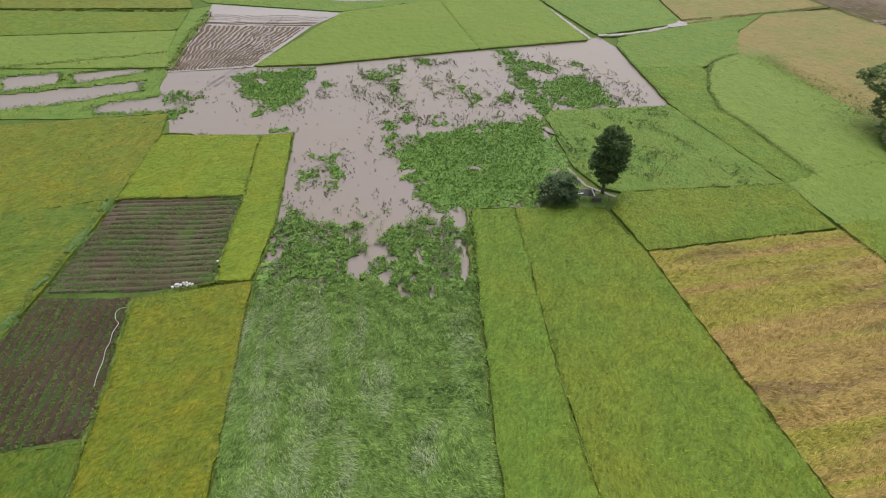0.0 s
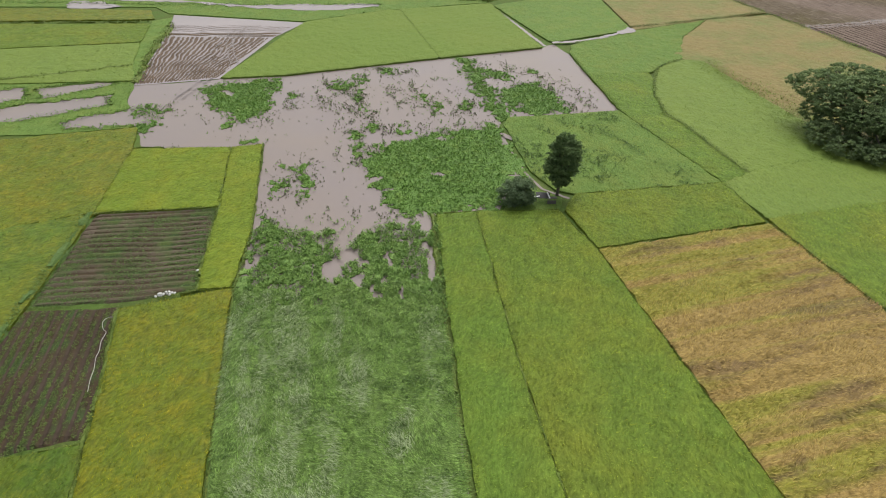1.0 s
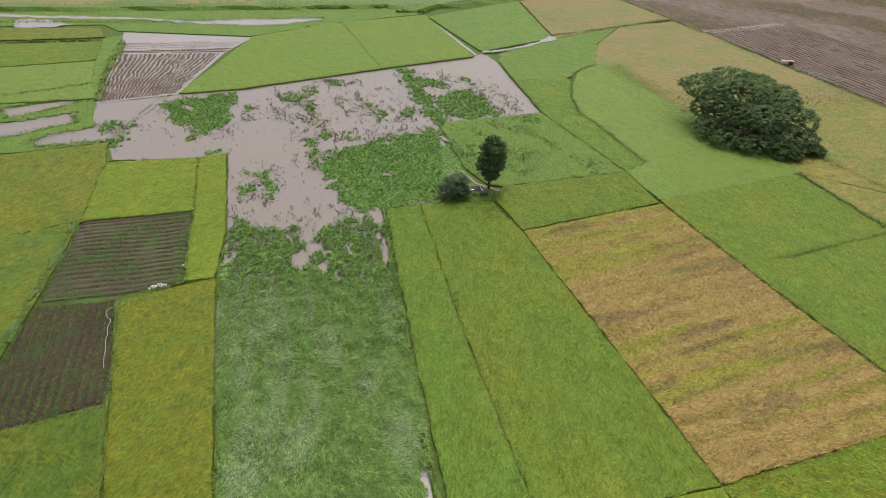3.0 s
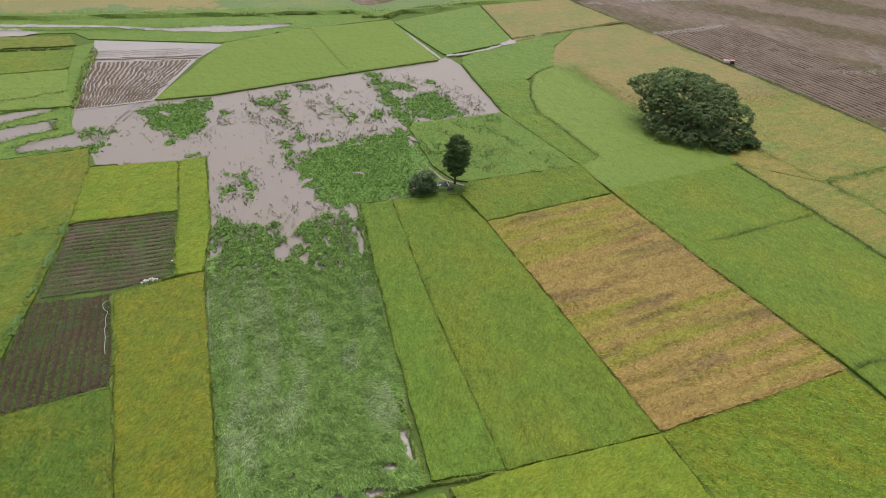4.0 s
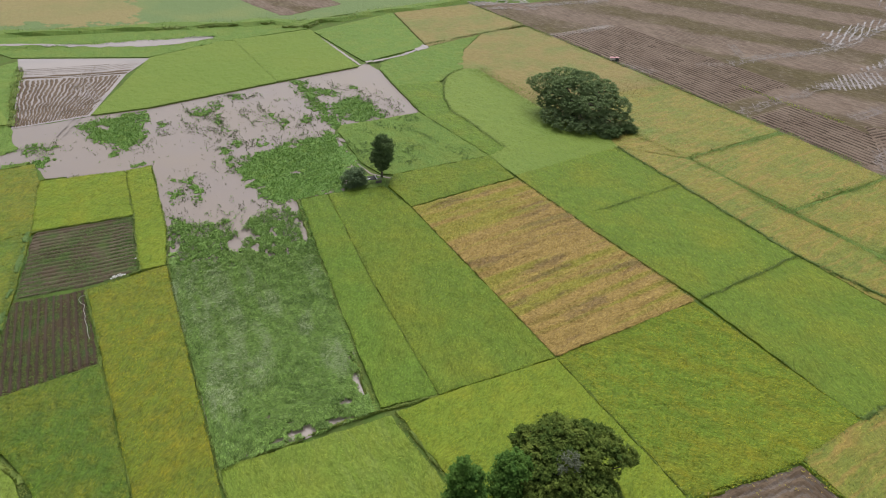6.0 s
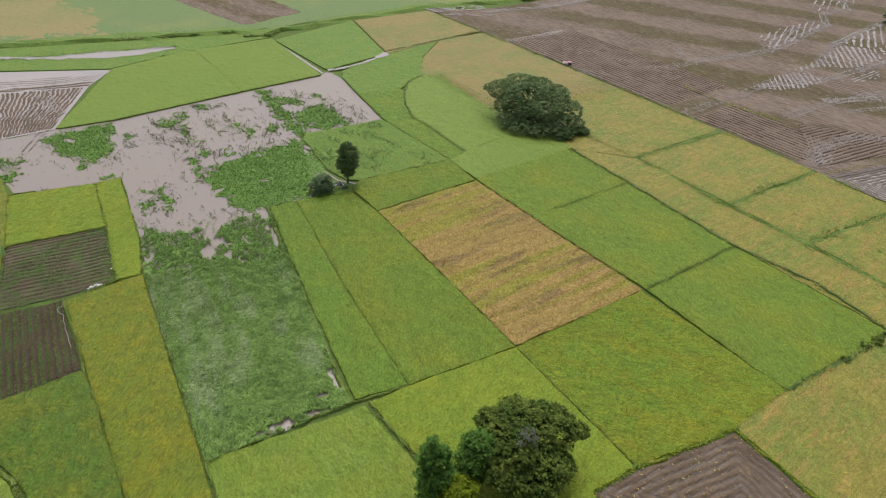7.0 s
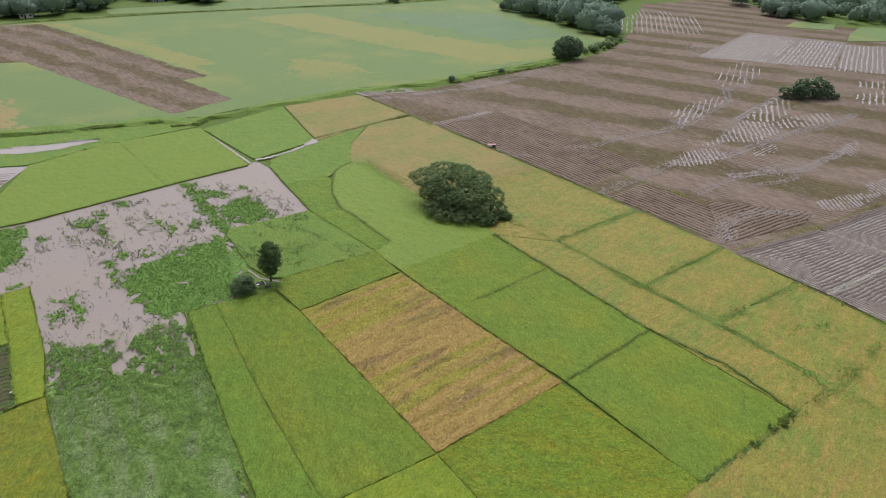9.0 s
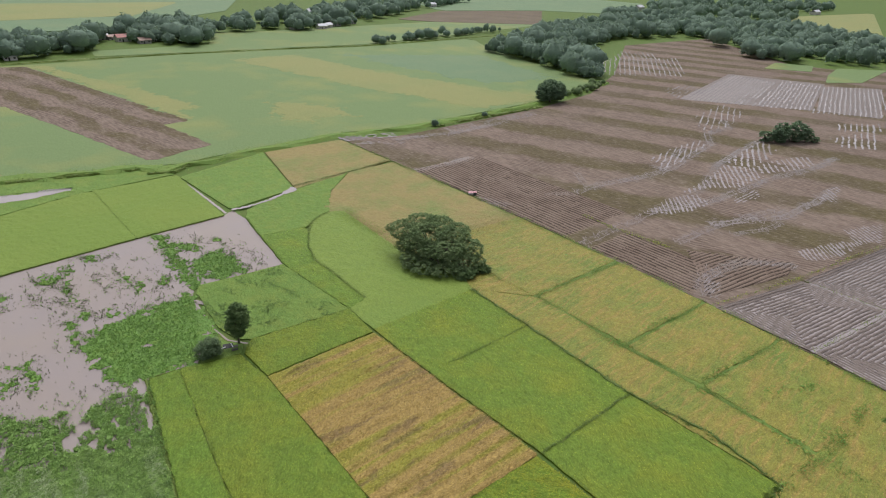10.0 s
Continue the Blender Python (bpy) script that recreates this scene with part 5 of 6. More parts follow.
# ---- grass on the bunds between the plots ----
def bund(pts, width=0.45, height=0.28, density=26, material=None, label="dark rough grass on a low earth bund", blade=(0.4, 0.12), name="bund_grass", ridge=True, patchy=0.0):
    SEED[0] += 1
    rng = np.random.default_rng(SEED[0])
    line = []
    for a, b in zip(pts[:-1], pts[1:]):
        a, b = np.array(a, float), np.array(b, float)
        m = max(2, int(np.hypot(*(b - a)) / max(0.9, width)))
        line += [a + (b - a) * i / m for i in range(m)]
    line.append(np.array(pts[-1], float))
    line = np.array(line)
    t = np.gradient(line, axis=0)
    t /= np.hypot(t[:, 0], t[:, 1])[:, None]
    side = np.stack([-t[:, 1], t[:, 0]], 1)
    n = len(line)
    mid = line + side * (rng.normal(0, 0.08 * width, n) + min(0.5, width) * (value_noise(line[:, 0], line[:, 1], 3.3, SEED[0]) - 0.5))[:, None]
    swell = 0.35 + 1.25 * value_noise(line[:, 0], line[:, 1], 2.4, SEED[0] + 3)
    rows = [(-0.5, 0.004), (-0.22, height), (0.22, height), (0.5, 0.004)]
    v = np.concatenate([np.c_[mid + side * (k * width * swell * rng.uniform(0.75, 1.25, n))[:, None], z * rng.uniform(0.6, 1.2, n)] for k, z in rows])
    q = []
    i = np.arange(n - 1)
    for r in range(3):
        q.append(np.stack([i + r * n, i + 1 + r * n, i + 1 + (r + 1) * n, i + (r + 1) * n], 1)[:, ::-1])
    worn = value_noise(line[:-1, 0], line[:-1, 1], 2.0, SEED[0] + 6) > (0.42 if width < 2.5 else -1.0)
    faces = [np.concatenate([f[worn] for f in q])]
    length = np.hypot(*np.diff(line, axis=0).T).sum()
    m = int(length * width * density)
    k = rng.integers(0, n - 1, m)
    s = rng.random(m)[:, None]
    p = mid[k] * (1 - s) + mid[k + 1] * s + side[k] * (rng.normal(0, 0.34 * width, m) * swell[k])[:, None]
    if patchy:
        p = p[0.75 * value_noise(p[:, 0], p[:, 1], 3.2, SEED[0] + 8) + 0.25 * rng.random(m) > patchy]
    tri = blades(rng, p[:, 0], p[:, 1], height * rng.uniform(0.4, 1.0, len(p)), blade[0], blade[1], (0.05, -0.1), 0.7, 0.45)
    if not ridge:
        return tagged(new(name, raw_mesh(name, tri, [np.arange(len(tri)).reshape(-1, 3)], material[1:])), label, "bund", "", "stuff")
    faces.append(np.arange(len(tri)).reshape(-1, 3) + len(v))
    slots = np.arange(len(faces[0]) + len(faces[1])) >= len(faces[0])
    ob = new(name, raw_mesh(name, np.concatenate([v, tri]), faces, material or BANK_GRASS, slots))
    return tagged(ob, label, "bund", "", "stuff")


for pts, w in (([RA, RM, RB], 0.5), ([RC, O1, O4], 0.4), ([O4, QD], 0.5), ([O1, O2], 0.55), ([DA, DB, O2], 0.5), ([(50.2, 62.0), DC, DD, DE], 0.7), 
               ([O4, O3], 0.4), ([DE, QA], 0.5), ([E, F, (-21.5, -6.0)], 0.6), ([E, G, (-44.2, 28.0)], 0.4), ([A, H3, B], 0.6), ([A, E], 0.9), ([H1, H2], 0.6),
               ([I2, H2, H3], 0.8), ([I1, H1], 0.6), ([I3, I4, B, C, D], 0.6), ([C, W2, RB], 0.7), ([(7.0, 9.8), MB, (12.0, -22.0)], 0.9), ([(3.1, 67.0), RA, RC], 0.5),
               ([LE, (8.0, 134.4), LD], 0.8), ([DA, (39.2, 136.6)], 0.9), ([J3, H1], 0.35), ([SC, SD, SE], 0.9), ([KB, DB], 0.5), ([CD, (62.4, 79.6), (71.0, 80.2)], 0.35), ([(-1.0, 178.0), (8.0, 134.4)], 0.5),
               ([(-28.5, -6.0), (-34.0, 8.0), (-36.9, 14.4), (-39.5, 18.1), (-44.2, 20.6)], 1.3), ([I1, (-44.5, 90.0), I2, I3], 0.6)):
    near = max(p[0] for p in pts) < 62.0 and max(p[1] for p in pts) < 95.0
    if near:
        bund(pts, w * 0.6, 0.42, 90)
    else:
        bund(pts, w * 0.5, 0.52, 60, DARK_GRASS, ridge=False, patchy=0.25)
bund([(-44.5, 69.5), (-44.2, 49.0), (-44.8, 28.0)], 1.1, 0.62, 60, WEED_DARK, "dark green grass on a broad bund beside tilled soil", (0.4, 0.12))
bund([W1, W4, W3, W2], 0.75, 0.42, 90, BANK_GRASS, "green grass on a low bund beside flooded grass", (0.4, 0.12))
bund([(60.5, 157.2), (66.6, 158.9), (85.3, 164.5), (104.0, 170.6)], 1.0, 0.66, 60, DARK_GRASS, "dark grass line between ripe rice plots", (0.5, 0.16), ridge=False, patchy=0.3)
bund([DC, (67.2, 46.2), EB], 0.42, 0.70, 90, DARK_GRASS, "broken dark grass line between green rice plots", (0.45, 0.14), ridge=False, patchy=0.4)
bund([DD, (70.0, 17.4), EC], 0.5, 0.76, 110, DARK_GRASS, "dark grassy trench between green rice plots", (0.45, 0.14), ridge=False)
bund([(72.0, 97.5), (95.0, 99.8), (119.0, 102.0)], 9.0, 0.58, 8, STRAW_GREEN, "tan rice thinning out into yellower rice", (0.6, 0.2), ridge=False)
bund([CE, (73.0, 97.0)], 9.0, 0.6, 9, RICE_LIME, "green rice thinning out into ripe straw", (0.6, 0.2), ridge=False)
for pts in ([QA, QD, QC], [QA, QB, (54.4, -50.0)]):
    bund(pts, 0.9, 0.42, 40, RICE_OLIVE, "green grass along a ploughed plot", (0.5, 0.14))
bund([*ARC, (50.6, 95.0), (51.8, 86.2), CD], 0.9, 0.66, 70, DARK_GRASS, label="broad grassy bund curving between rice plots", ridge=False)
bund([NB, EB, EC, (92.0, 4.7), ED], 1.0, 0.62, 44, label="dark shrubby bund between green and straw-yellow rice", blade=(0.55, 0.2), material=DARK_GRASS)
bund([DE, (74.0, -10.4), (84.0, -9.6), ED], 1.0, 0.55, 36, label="dark shrubby bund along a wet ditch", blade=(0.6, 0.22), material=DARK_GRASS)
for pts in ([(93.5, 57.8), (97.5, 33.0), (101.6, 14.8), (104.8, -5.0)], [(98.0, 33.0), (125.5, 36.8), (130.6, 37.8)], [(102.4, 15.6), (127.5, 17.5), (133.0, 18.3)], [(88.5, 74.5), (93.0, 58.5), (96.2, 59.5), (121.0, 62.8), (127.0, 64.0)],
            [(92.3, -9.2), (99.9, -8.6), (110.1, -7.6), (125.7, -4.8)], [(104.9, -9.9), (106.6, -17.0)], [(126.5, 66.0), (131.0, 37.2), (136.0, -8.0)], [(97.5, 205.0), (114.5, 126.0), (126.0, 66.0)]):
    bund(pts, 2.3, 0.58, 26, WEEDY, "weedy green margin between ripe rice plots", (0.6, 0.16), ridge=False, patchy=0.42)
for x, y, r in ((90.0, 9.0, 0.6), (91.0, 4.6, 0.7), (88.8, 13.0, 0.5), (86.8, 19.6, 0.5), (84.4, 36.0, 0.6), (83.4, 44.0, 0.5), (84.9, -9.3, 1.0), (87.5, -9.2, 1.2), (90.0, -9.0, 1.0), (79.0, -10.2, 0.9)):
    tree("bund_shrub", (x, y), [(0, 0, r * 0.5, r, r * 0.9, r * 0.6)], (0.05, 0.3, (0, 0)), LEAF_MANGO, "small dark shrub growing on a bund", per=20, size=0.3, category="shrub")
rng = np.random.default_rng(77)
for a, b, n in (((83.0, 47.0), (86.6, 20.0), 5), ((87.2, 18.0), (91.8, -6.0), 6), ((66.0, -11.0), (91.0, -9.0), 6), ((50.6, 60.0), (53.8, 45.0), 2), ((126.0, 60.0), (136.0, -6.0), 6), ((104.0, 16.4), (131.0, 18.3), 4)):
    for k in range(n):
        s = (k + rng.random()) / n
        size = rng.uniform(0.3, 0.6)
        tree("bund_shrub", (a[0] + (b[0] - a[0]) * s + rng.normal() * 0.2, a[1] + (b[1] - a[1]) * s), [(0, 0, size * 0.5, size * 1.5, size * 1.2, size * 0.7)], (0.04, 0.2, (0, 0)), LEAF_MANGO,
             "small dark shrub growing on a bund", per=18, size=0.26, category="shrub")
for pts, w, h in (([(-91.0, 121.5), (-75.0, 126.5), (-60.5, 132.0)], 1.6, 0.9), ([(-114.0, 167.5), (-90.0, 167.2), (-68.0, 167.0)], 1.2, 0.8), ([(-62.0, 166.0), (-60.5, 150.0), (-56.5, 121.0)], 2.2, 0.6),
                  ([(-113.0, 142.6), (-64.5, 148.6)], 0.6, 0.5), ([(-73.0, 146.4), (-70.6, 130.0)], 0.7, 0.5), ([(-84.6, 146.0), (-82.0, 126.0)], 0.5, 0.5)):
    bund(pts, w, h * 0.55, 12, label="rough dark hedge grass along a plot's edge", blade=(0.8, 0.3))

for pts in [p + p[:1] for p in PONDS]:
    bund(pts, 1.8, 0.4, 10, WEED, "fresh grass overhanging a pond's edge", (0.6, 0.22), "pond_grass", False)
bund([(-150, 192), (-97, 188), (-60, 185), (-32, 184.4), (-6, 184.2)], 2.4, 0.45, 8, WEED, "fresh grass overhanging the creek", (0.7, 0.25), "creek_grass", False)

# ---- the levee and the far country ----
bund([(-160.0, 208.0), (-28.0, 199.0), (14.0, 197.0), (24.0, 192.0), (61.0, 203.0), (98.0, 212.5), (123.0, 211.5), (150.0, 215.0), (185.0, 223.0), (227.0, 233.0), (263.0, 247.0), (318.0, 270.0)], 7.0, 1.1, 3, MEADOW,
     "long low levee grown with green grass", (0.8, 0.35), "levee")
for pts in ([(-26, 196.5), (-8, 195.5), (2, 195.2)], [(6, 195), (15, 194.6)], [(17, 189.0), (26, 187.5), (33, 194.0), (45, 198.0), (58, 201.5)], [(150, 209.5), (170, 215), (227, 226)]):
    bund(pts, 1.6, 0.9, 10, label="dark scrub at the foot of the levee", blade=(0.9, 0.4))
FAR = dict(cell=5.0, inset=-0.6, height=0.26)
def faded(poly, material, label, height, soft, share=1.0, seed=0):
    """A stretch of crop whose edges thin out raggedly into its neighbours."""
    P = np.array(poly)
    lo, hi = P.min(0) - soft, P.max(0) + soft
    box = [(lo[0], lo[1]), (hi[0], lo[1]), (hi[0], hi[1]), (lo[0], hi[1])]

    def thin(x, y):
        n = 0.35 * value_noise(x, y, 1.6, 301 + seed) + 0.35 * value_noise(x, y, 5.0, 302 + seed) + 0.30 * value_noise(x, y, 16.0, 303 + seed)
        return n > bank(x, y, poly, soft) * share

    field("far_field", box, [material], label, cell=1.3, cell_along=1.8, along=(0.5, -0.86), inset=0.0, height=height, skip=thin, rough=0.15)


FAR_ORANGE = [(-30.0, 204.5), (-34.0, 232.0), (-44.0, 268.0), (-120.0, 275.0), (-140.0, 214.0), (-60.0, 207.0)]
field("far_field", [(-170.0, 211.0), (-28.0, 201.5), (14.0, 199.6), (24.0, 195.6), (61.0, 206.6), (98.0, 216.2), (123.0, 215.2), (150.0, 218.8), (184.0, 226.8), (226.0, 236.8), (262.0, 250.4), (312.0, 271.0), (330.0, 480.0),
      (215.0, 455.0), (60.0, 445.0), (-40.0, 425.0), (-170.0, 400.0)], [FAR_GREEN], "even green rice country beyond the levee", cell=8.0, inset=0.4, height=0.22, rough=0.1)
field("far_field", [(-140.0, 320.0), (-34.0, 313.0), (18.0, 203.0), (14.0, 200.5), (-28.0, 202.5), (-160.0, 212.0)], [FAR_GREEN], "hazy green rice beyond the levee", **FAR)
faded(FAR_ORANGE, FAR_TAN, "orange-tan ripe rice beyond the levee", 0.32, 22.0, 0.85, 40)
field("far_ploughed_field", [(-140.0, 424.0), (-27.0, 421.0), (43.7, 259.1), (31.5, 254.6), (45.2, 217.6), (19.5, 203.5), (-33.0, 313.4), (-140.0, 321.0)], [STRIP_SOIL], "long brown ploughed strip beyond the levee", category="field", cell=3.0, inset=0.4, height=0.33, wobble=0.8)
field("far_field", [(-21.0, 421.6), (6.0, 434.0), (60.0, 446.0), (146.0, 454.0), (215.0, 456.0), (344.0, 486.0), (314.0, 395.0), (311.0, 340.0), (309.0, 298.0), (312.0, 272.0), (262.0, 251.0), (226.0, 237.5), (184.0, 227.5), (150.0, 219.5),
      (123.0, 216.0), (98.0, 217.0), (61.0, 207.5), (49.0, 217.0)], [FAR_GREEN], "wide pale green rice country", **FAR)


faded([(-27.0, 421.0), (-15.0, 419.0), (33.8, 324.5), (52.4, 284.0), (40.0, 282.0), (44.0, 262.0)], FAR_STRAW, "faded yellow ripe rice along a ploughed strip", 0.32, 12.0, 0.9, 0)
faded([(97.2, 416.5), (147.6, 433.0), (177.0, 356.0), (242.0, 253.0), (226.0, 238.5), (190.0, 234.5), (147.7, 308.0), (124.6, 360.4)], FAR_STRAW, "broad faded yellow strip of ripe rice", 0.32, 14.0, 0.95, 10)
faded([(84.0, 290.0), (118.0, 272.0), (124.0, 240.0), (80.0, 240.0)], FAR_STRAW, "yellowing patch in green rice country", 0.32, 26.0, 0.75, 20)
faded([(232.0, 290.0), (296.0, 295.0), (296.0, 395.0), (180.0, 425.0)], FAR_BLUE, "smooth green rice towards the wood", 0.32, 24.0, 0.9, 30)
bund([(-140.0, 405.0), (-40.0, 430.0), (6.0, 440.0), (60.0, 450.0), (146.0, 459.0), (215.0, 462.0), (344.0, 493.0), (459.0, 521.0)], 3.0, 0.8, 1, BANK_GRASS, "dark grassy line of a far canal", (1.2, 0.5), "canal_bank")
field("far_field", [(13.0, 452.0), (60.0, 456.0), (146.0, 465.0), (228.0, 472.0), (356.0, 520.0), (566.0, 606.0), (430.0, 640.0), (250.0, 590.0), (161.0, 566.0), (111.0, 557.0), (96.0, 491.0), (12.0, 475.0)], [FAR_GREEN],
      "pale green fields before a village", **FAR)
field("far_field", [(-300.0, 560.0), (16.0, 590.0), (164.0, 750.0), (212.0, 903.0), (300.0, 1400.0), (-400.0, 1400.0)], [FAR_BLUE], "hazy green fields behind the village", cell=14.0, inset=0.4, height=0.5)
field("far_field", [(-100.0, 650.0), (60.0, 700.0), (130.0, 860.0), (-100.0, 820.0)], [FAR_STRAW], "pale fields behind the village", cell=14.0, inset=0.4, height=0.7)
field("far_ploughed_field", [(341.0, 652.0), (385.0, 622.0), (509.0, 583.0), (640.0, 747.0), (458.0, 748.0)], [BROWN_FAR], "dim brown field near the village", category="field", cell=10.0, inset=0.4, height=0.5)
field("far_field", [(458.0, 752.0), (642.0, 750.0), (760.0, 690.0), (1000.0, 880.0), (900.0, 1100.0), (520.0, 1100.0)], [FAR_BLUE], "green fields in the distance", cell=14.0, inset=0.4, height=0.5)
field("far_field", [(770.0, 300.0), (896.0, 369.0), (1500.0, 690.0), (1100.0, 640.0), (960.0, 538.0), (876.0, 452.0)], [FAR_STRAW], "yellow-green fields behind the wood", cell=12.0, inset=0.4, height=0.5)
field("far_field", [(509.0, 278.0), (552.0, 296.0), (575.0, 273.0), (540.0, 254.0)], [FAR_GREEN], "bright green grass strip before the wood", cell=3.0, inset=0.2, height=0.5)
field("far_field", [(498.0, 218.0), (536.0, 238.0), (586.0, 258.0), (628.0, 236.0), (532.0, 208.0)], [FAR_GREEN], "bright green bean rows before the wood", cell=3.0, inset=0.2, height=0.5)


# ---- water standing in the ploughed land ----
def wet_lines(name, poly, direction, period, width, label, z=0.24, gaps=0.35, step=1.2, wave=0.6):
    """Narrow lines of water lying in furrows, broken here and there."""
    SEED[0] += 1
    rng = np.random.default_rng(SEED[0])
    P = np.array(poly, float)
    d = np.array(direction, float)
    d /= np.hypot(*d)
    e = np.array((-d[1], d[0]))
    U, Vv = P @ d, P @ e
    u, v = np.meshgrid(np.arange(U.min(), U.max(), step), np.arange(Vv.min(), Vv.max(), period), indexing="ij")

    def place(uu, vv):
        w = vv + wave * (value_noise(uu, vv, 6.0, SEED[0]) - 0.5) * 2
        return uu * d[0] + w * e[0], uu * d[1] + w * e[1]

    x, y = place(u, v)
    ok = inside(poly, x, y) & (0.6 * value_noise(x, y, 5.0, SEED[0] + 1) + 0.4 * rng.random(x.shape) > gaps)
    u, v = u[ok], v[ok]
    w = width * 0.62 * rng.uniform(0.3, 1.6, len(u)) / 2
    corners = []
    for du, sv in ((0, -1), (1, -1), (1, 1), (0, 1)):
        a, b = place(u + du * step * 1.02, v + sv * w)
        corners.append(np.stack([a, b, np.full(len(a), z)], 1))
    vv = np.stack(corners, 1).reshape(-1, 3)
    return tagged(new(name, raw_mesh(name, vv, [np.arange(len(vv)).reshape(-1, 4)], [PUDDLE])), label, "water", "", "stuff")


for pts, way in (([(328.6, 215.0), (450.5, 268.7), (470.1, 242.2), (493.4, 215.6), (389.4, 163.5)], (0.9, 0.43)), ([(391.4, 162.0), (480.3, 210.0), (521.4, 188.5), (412.0, 134.0)], (0.88, 0.47))):
    field("ploughed_plot", pts, [MUD], "grey-brown wet soil in long furrows", cell=2.4, cell_along=4.0, inset=0.0, height=0.24, along=way, category="ploughed soil", rough=0.3)
RUTS = "bright water standing in broken furrow lines"
for pts, way, per, w, g in (([(329, 213), (449, 264), (458, 231), (359, 187)], (0.9, 0.43), 2.5, 1.3, 0.24), ([(360, 185), (471, 235), (483, 212), (388, 162)], (0.89, 0.45), 2.5, 1.3, 0.26),
                            ([(479, 208), (520, 185), (415, 133), (382, 159)], (0.88, 0.47), 2.8, 1.3, 0.24), ([(341, 239), (376, 248), (370, 224), (327, 214)], (0.9, 0.43), 3.0, 0.9, 0.42),
                            ([(384, 351), (476, 340), (401, 270), (342, 293)], (0.7, 0.71), 3.8, 1.2, 0.33), ([(360, 321), (447, 384), (475, 368), (439, 330), (384, 351)], (0.65, 0.76), 4.0, 1.2, 0.36),
                            ([(300, 179), (344, 194), (338, 173), (297, 155), (276, 156)], (0.8, 0.55), 3.2, 0.9, 0.42), ([(331, 119), (379, 119), (335, 97), (320, 107)], (0.85, 0.45), 2.8, 1.3, 0.30),
                            ([(368, 136), (399, 126), (379, 116), (352, 126)], (0.85, 0.45), 2.8, 1.3, 0.3), ([(163, 88), (179, 93), (195, 93), (192, 84), (180, 81), (168, 83)], (0.62, 0.78), 1.6, 0.9, 0.24),
                            ([(189, 95), (213, 102), (237, 112), (247, 104), (240, 95), (218, 90), (207, 94)], (0.70, 0.70), 2.0, 1.15, 0.22), ([(240, 115), (267, 123), (295, 133), (282, 117), (260, 108), (245, 105)], (0.80, 0.60), 2.6, 1.35, 0.22),
                            ([(247, 104), (262, 107), (288, 105), (280, 95), (255, 95), (238, 99)], (0.72, 0.70), 2.5, 1.35, 0.24), ([(211, 131), (236, 139), (265, 144), (251, 134), (222, 122), (209, 119)], (0.80, 0.55), 2.3, 0.9, 0.34),
                            ([(236, 69), (250, 74), (262, 75), (239, 64)], (0.55, 0.83), 1.8, 1.0, 0.2), ([(184, 45), (204, 43), (210, 39), (193, 37), (179, 39)], (0.6, 0.8), 1.4, 0.9, 0.2), ([(215, 48), (234, 45), (217, 37), (207, 40)], (0.5, 0.85), 1.5, 1.0, 0.2),
                            ([(96, 209), (109, 208.5), (123, 208.5), (122, 199.5), (106, 202), (97, 202)], (0.97, -0.06), 1.9, 1.3, 0.42), ([(100, 198), (118, 190), (122, 192), (110, 199)], (0.9, -0.4), 1.6, 0.9, 0.4), ([(150, 199), (184, 207), (215, 211), (212, 218), (150, 206)], (0.95, 0.2), 1.8, 0.6, 0.55),
                            ([(133, 40), (145, 49), (151, 48), (140, 40)], (0.9, 0.3), 0.9, 0.45, 0.33), ([(112, 124), (118, 122), (124, 112), (117, 112)], (0.7, -0.3), 1.1, 0.32, 0.35), ([(205, 84), (222, 86), (214, 79), (200, 80)], (0.9, 0.2), 1.3, 0.7, 0.40)):
    wet_lines("furrow_water", pts, way, per, w, RUTS, 0.38 if pts[0][0] < 160 else 0.27, gaps=g * 0.85, wave=0.45)


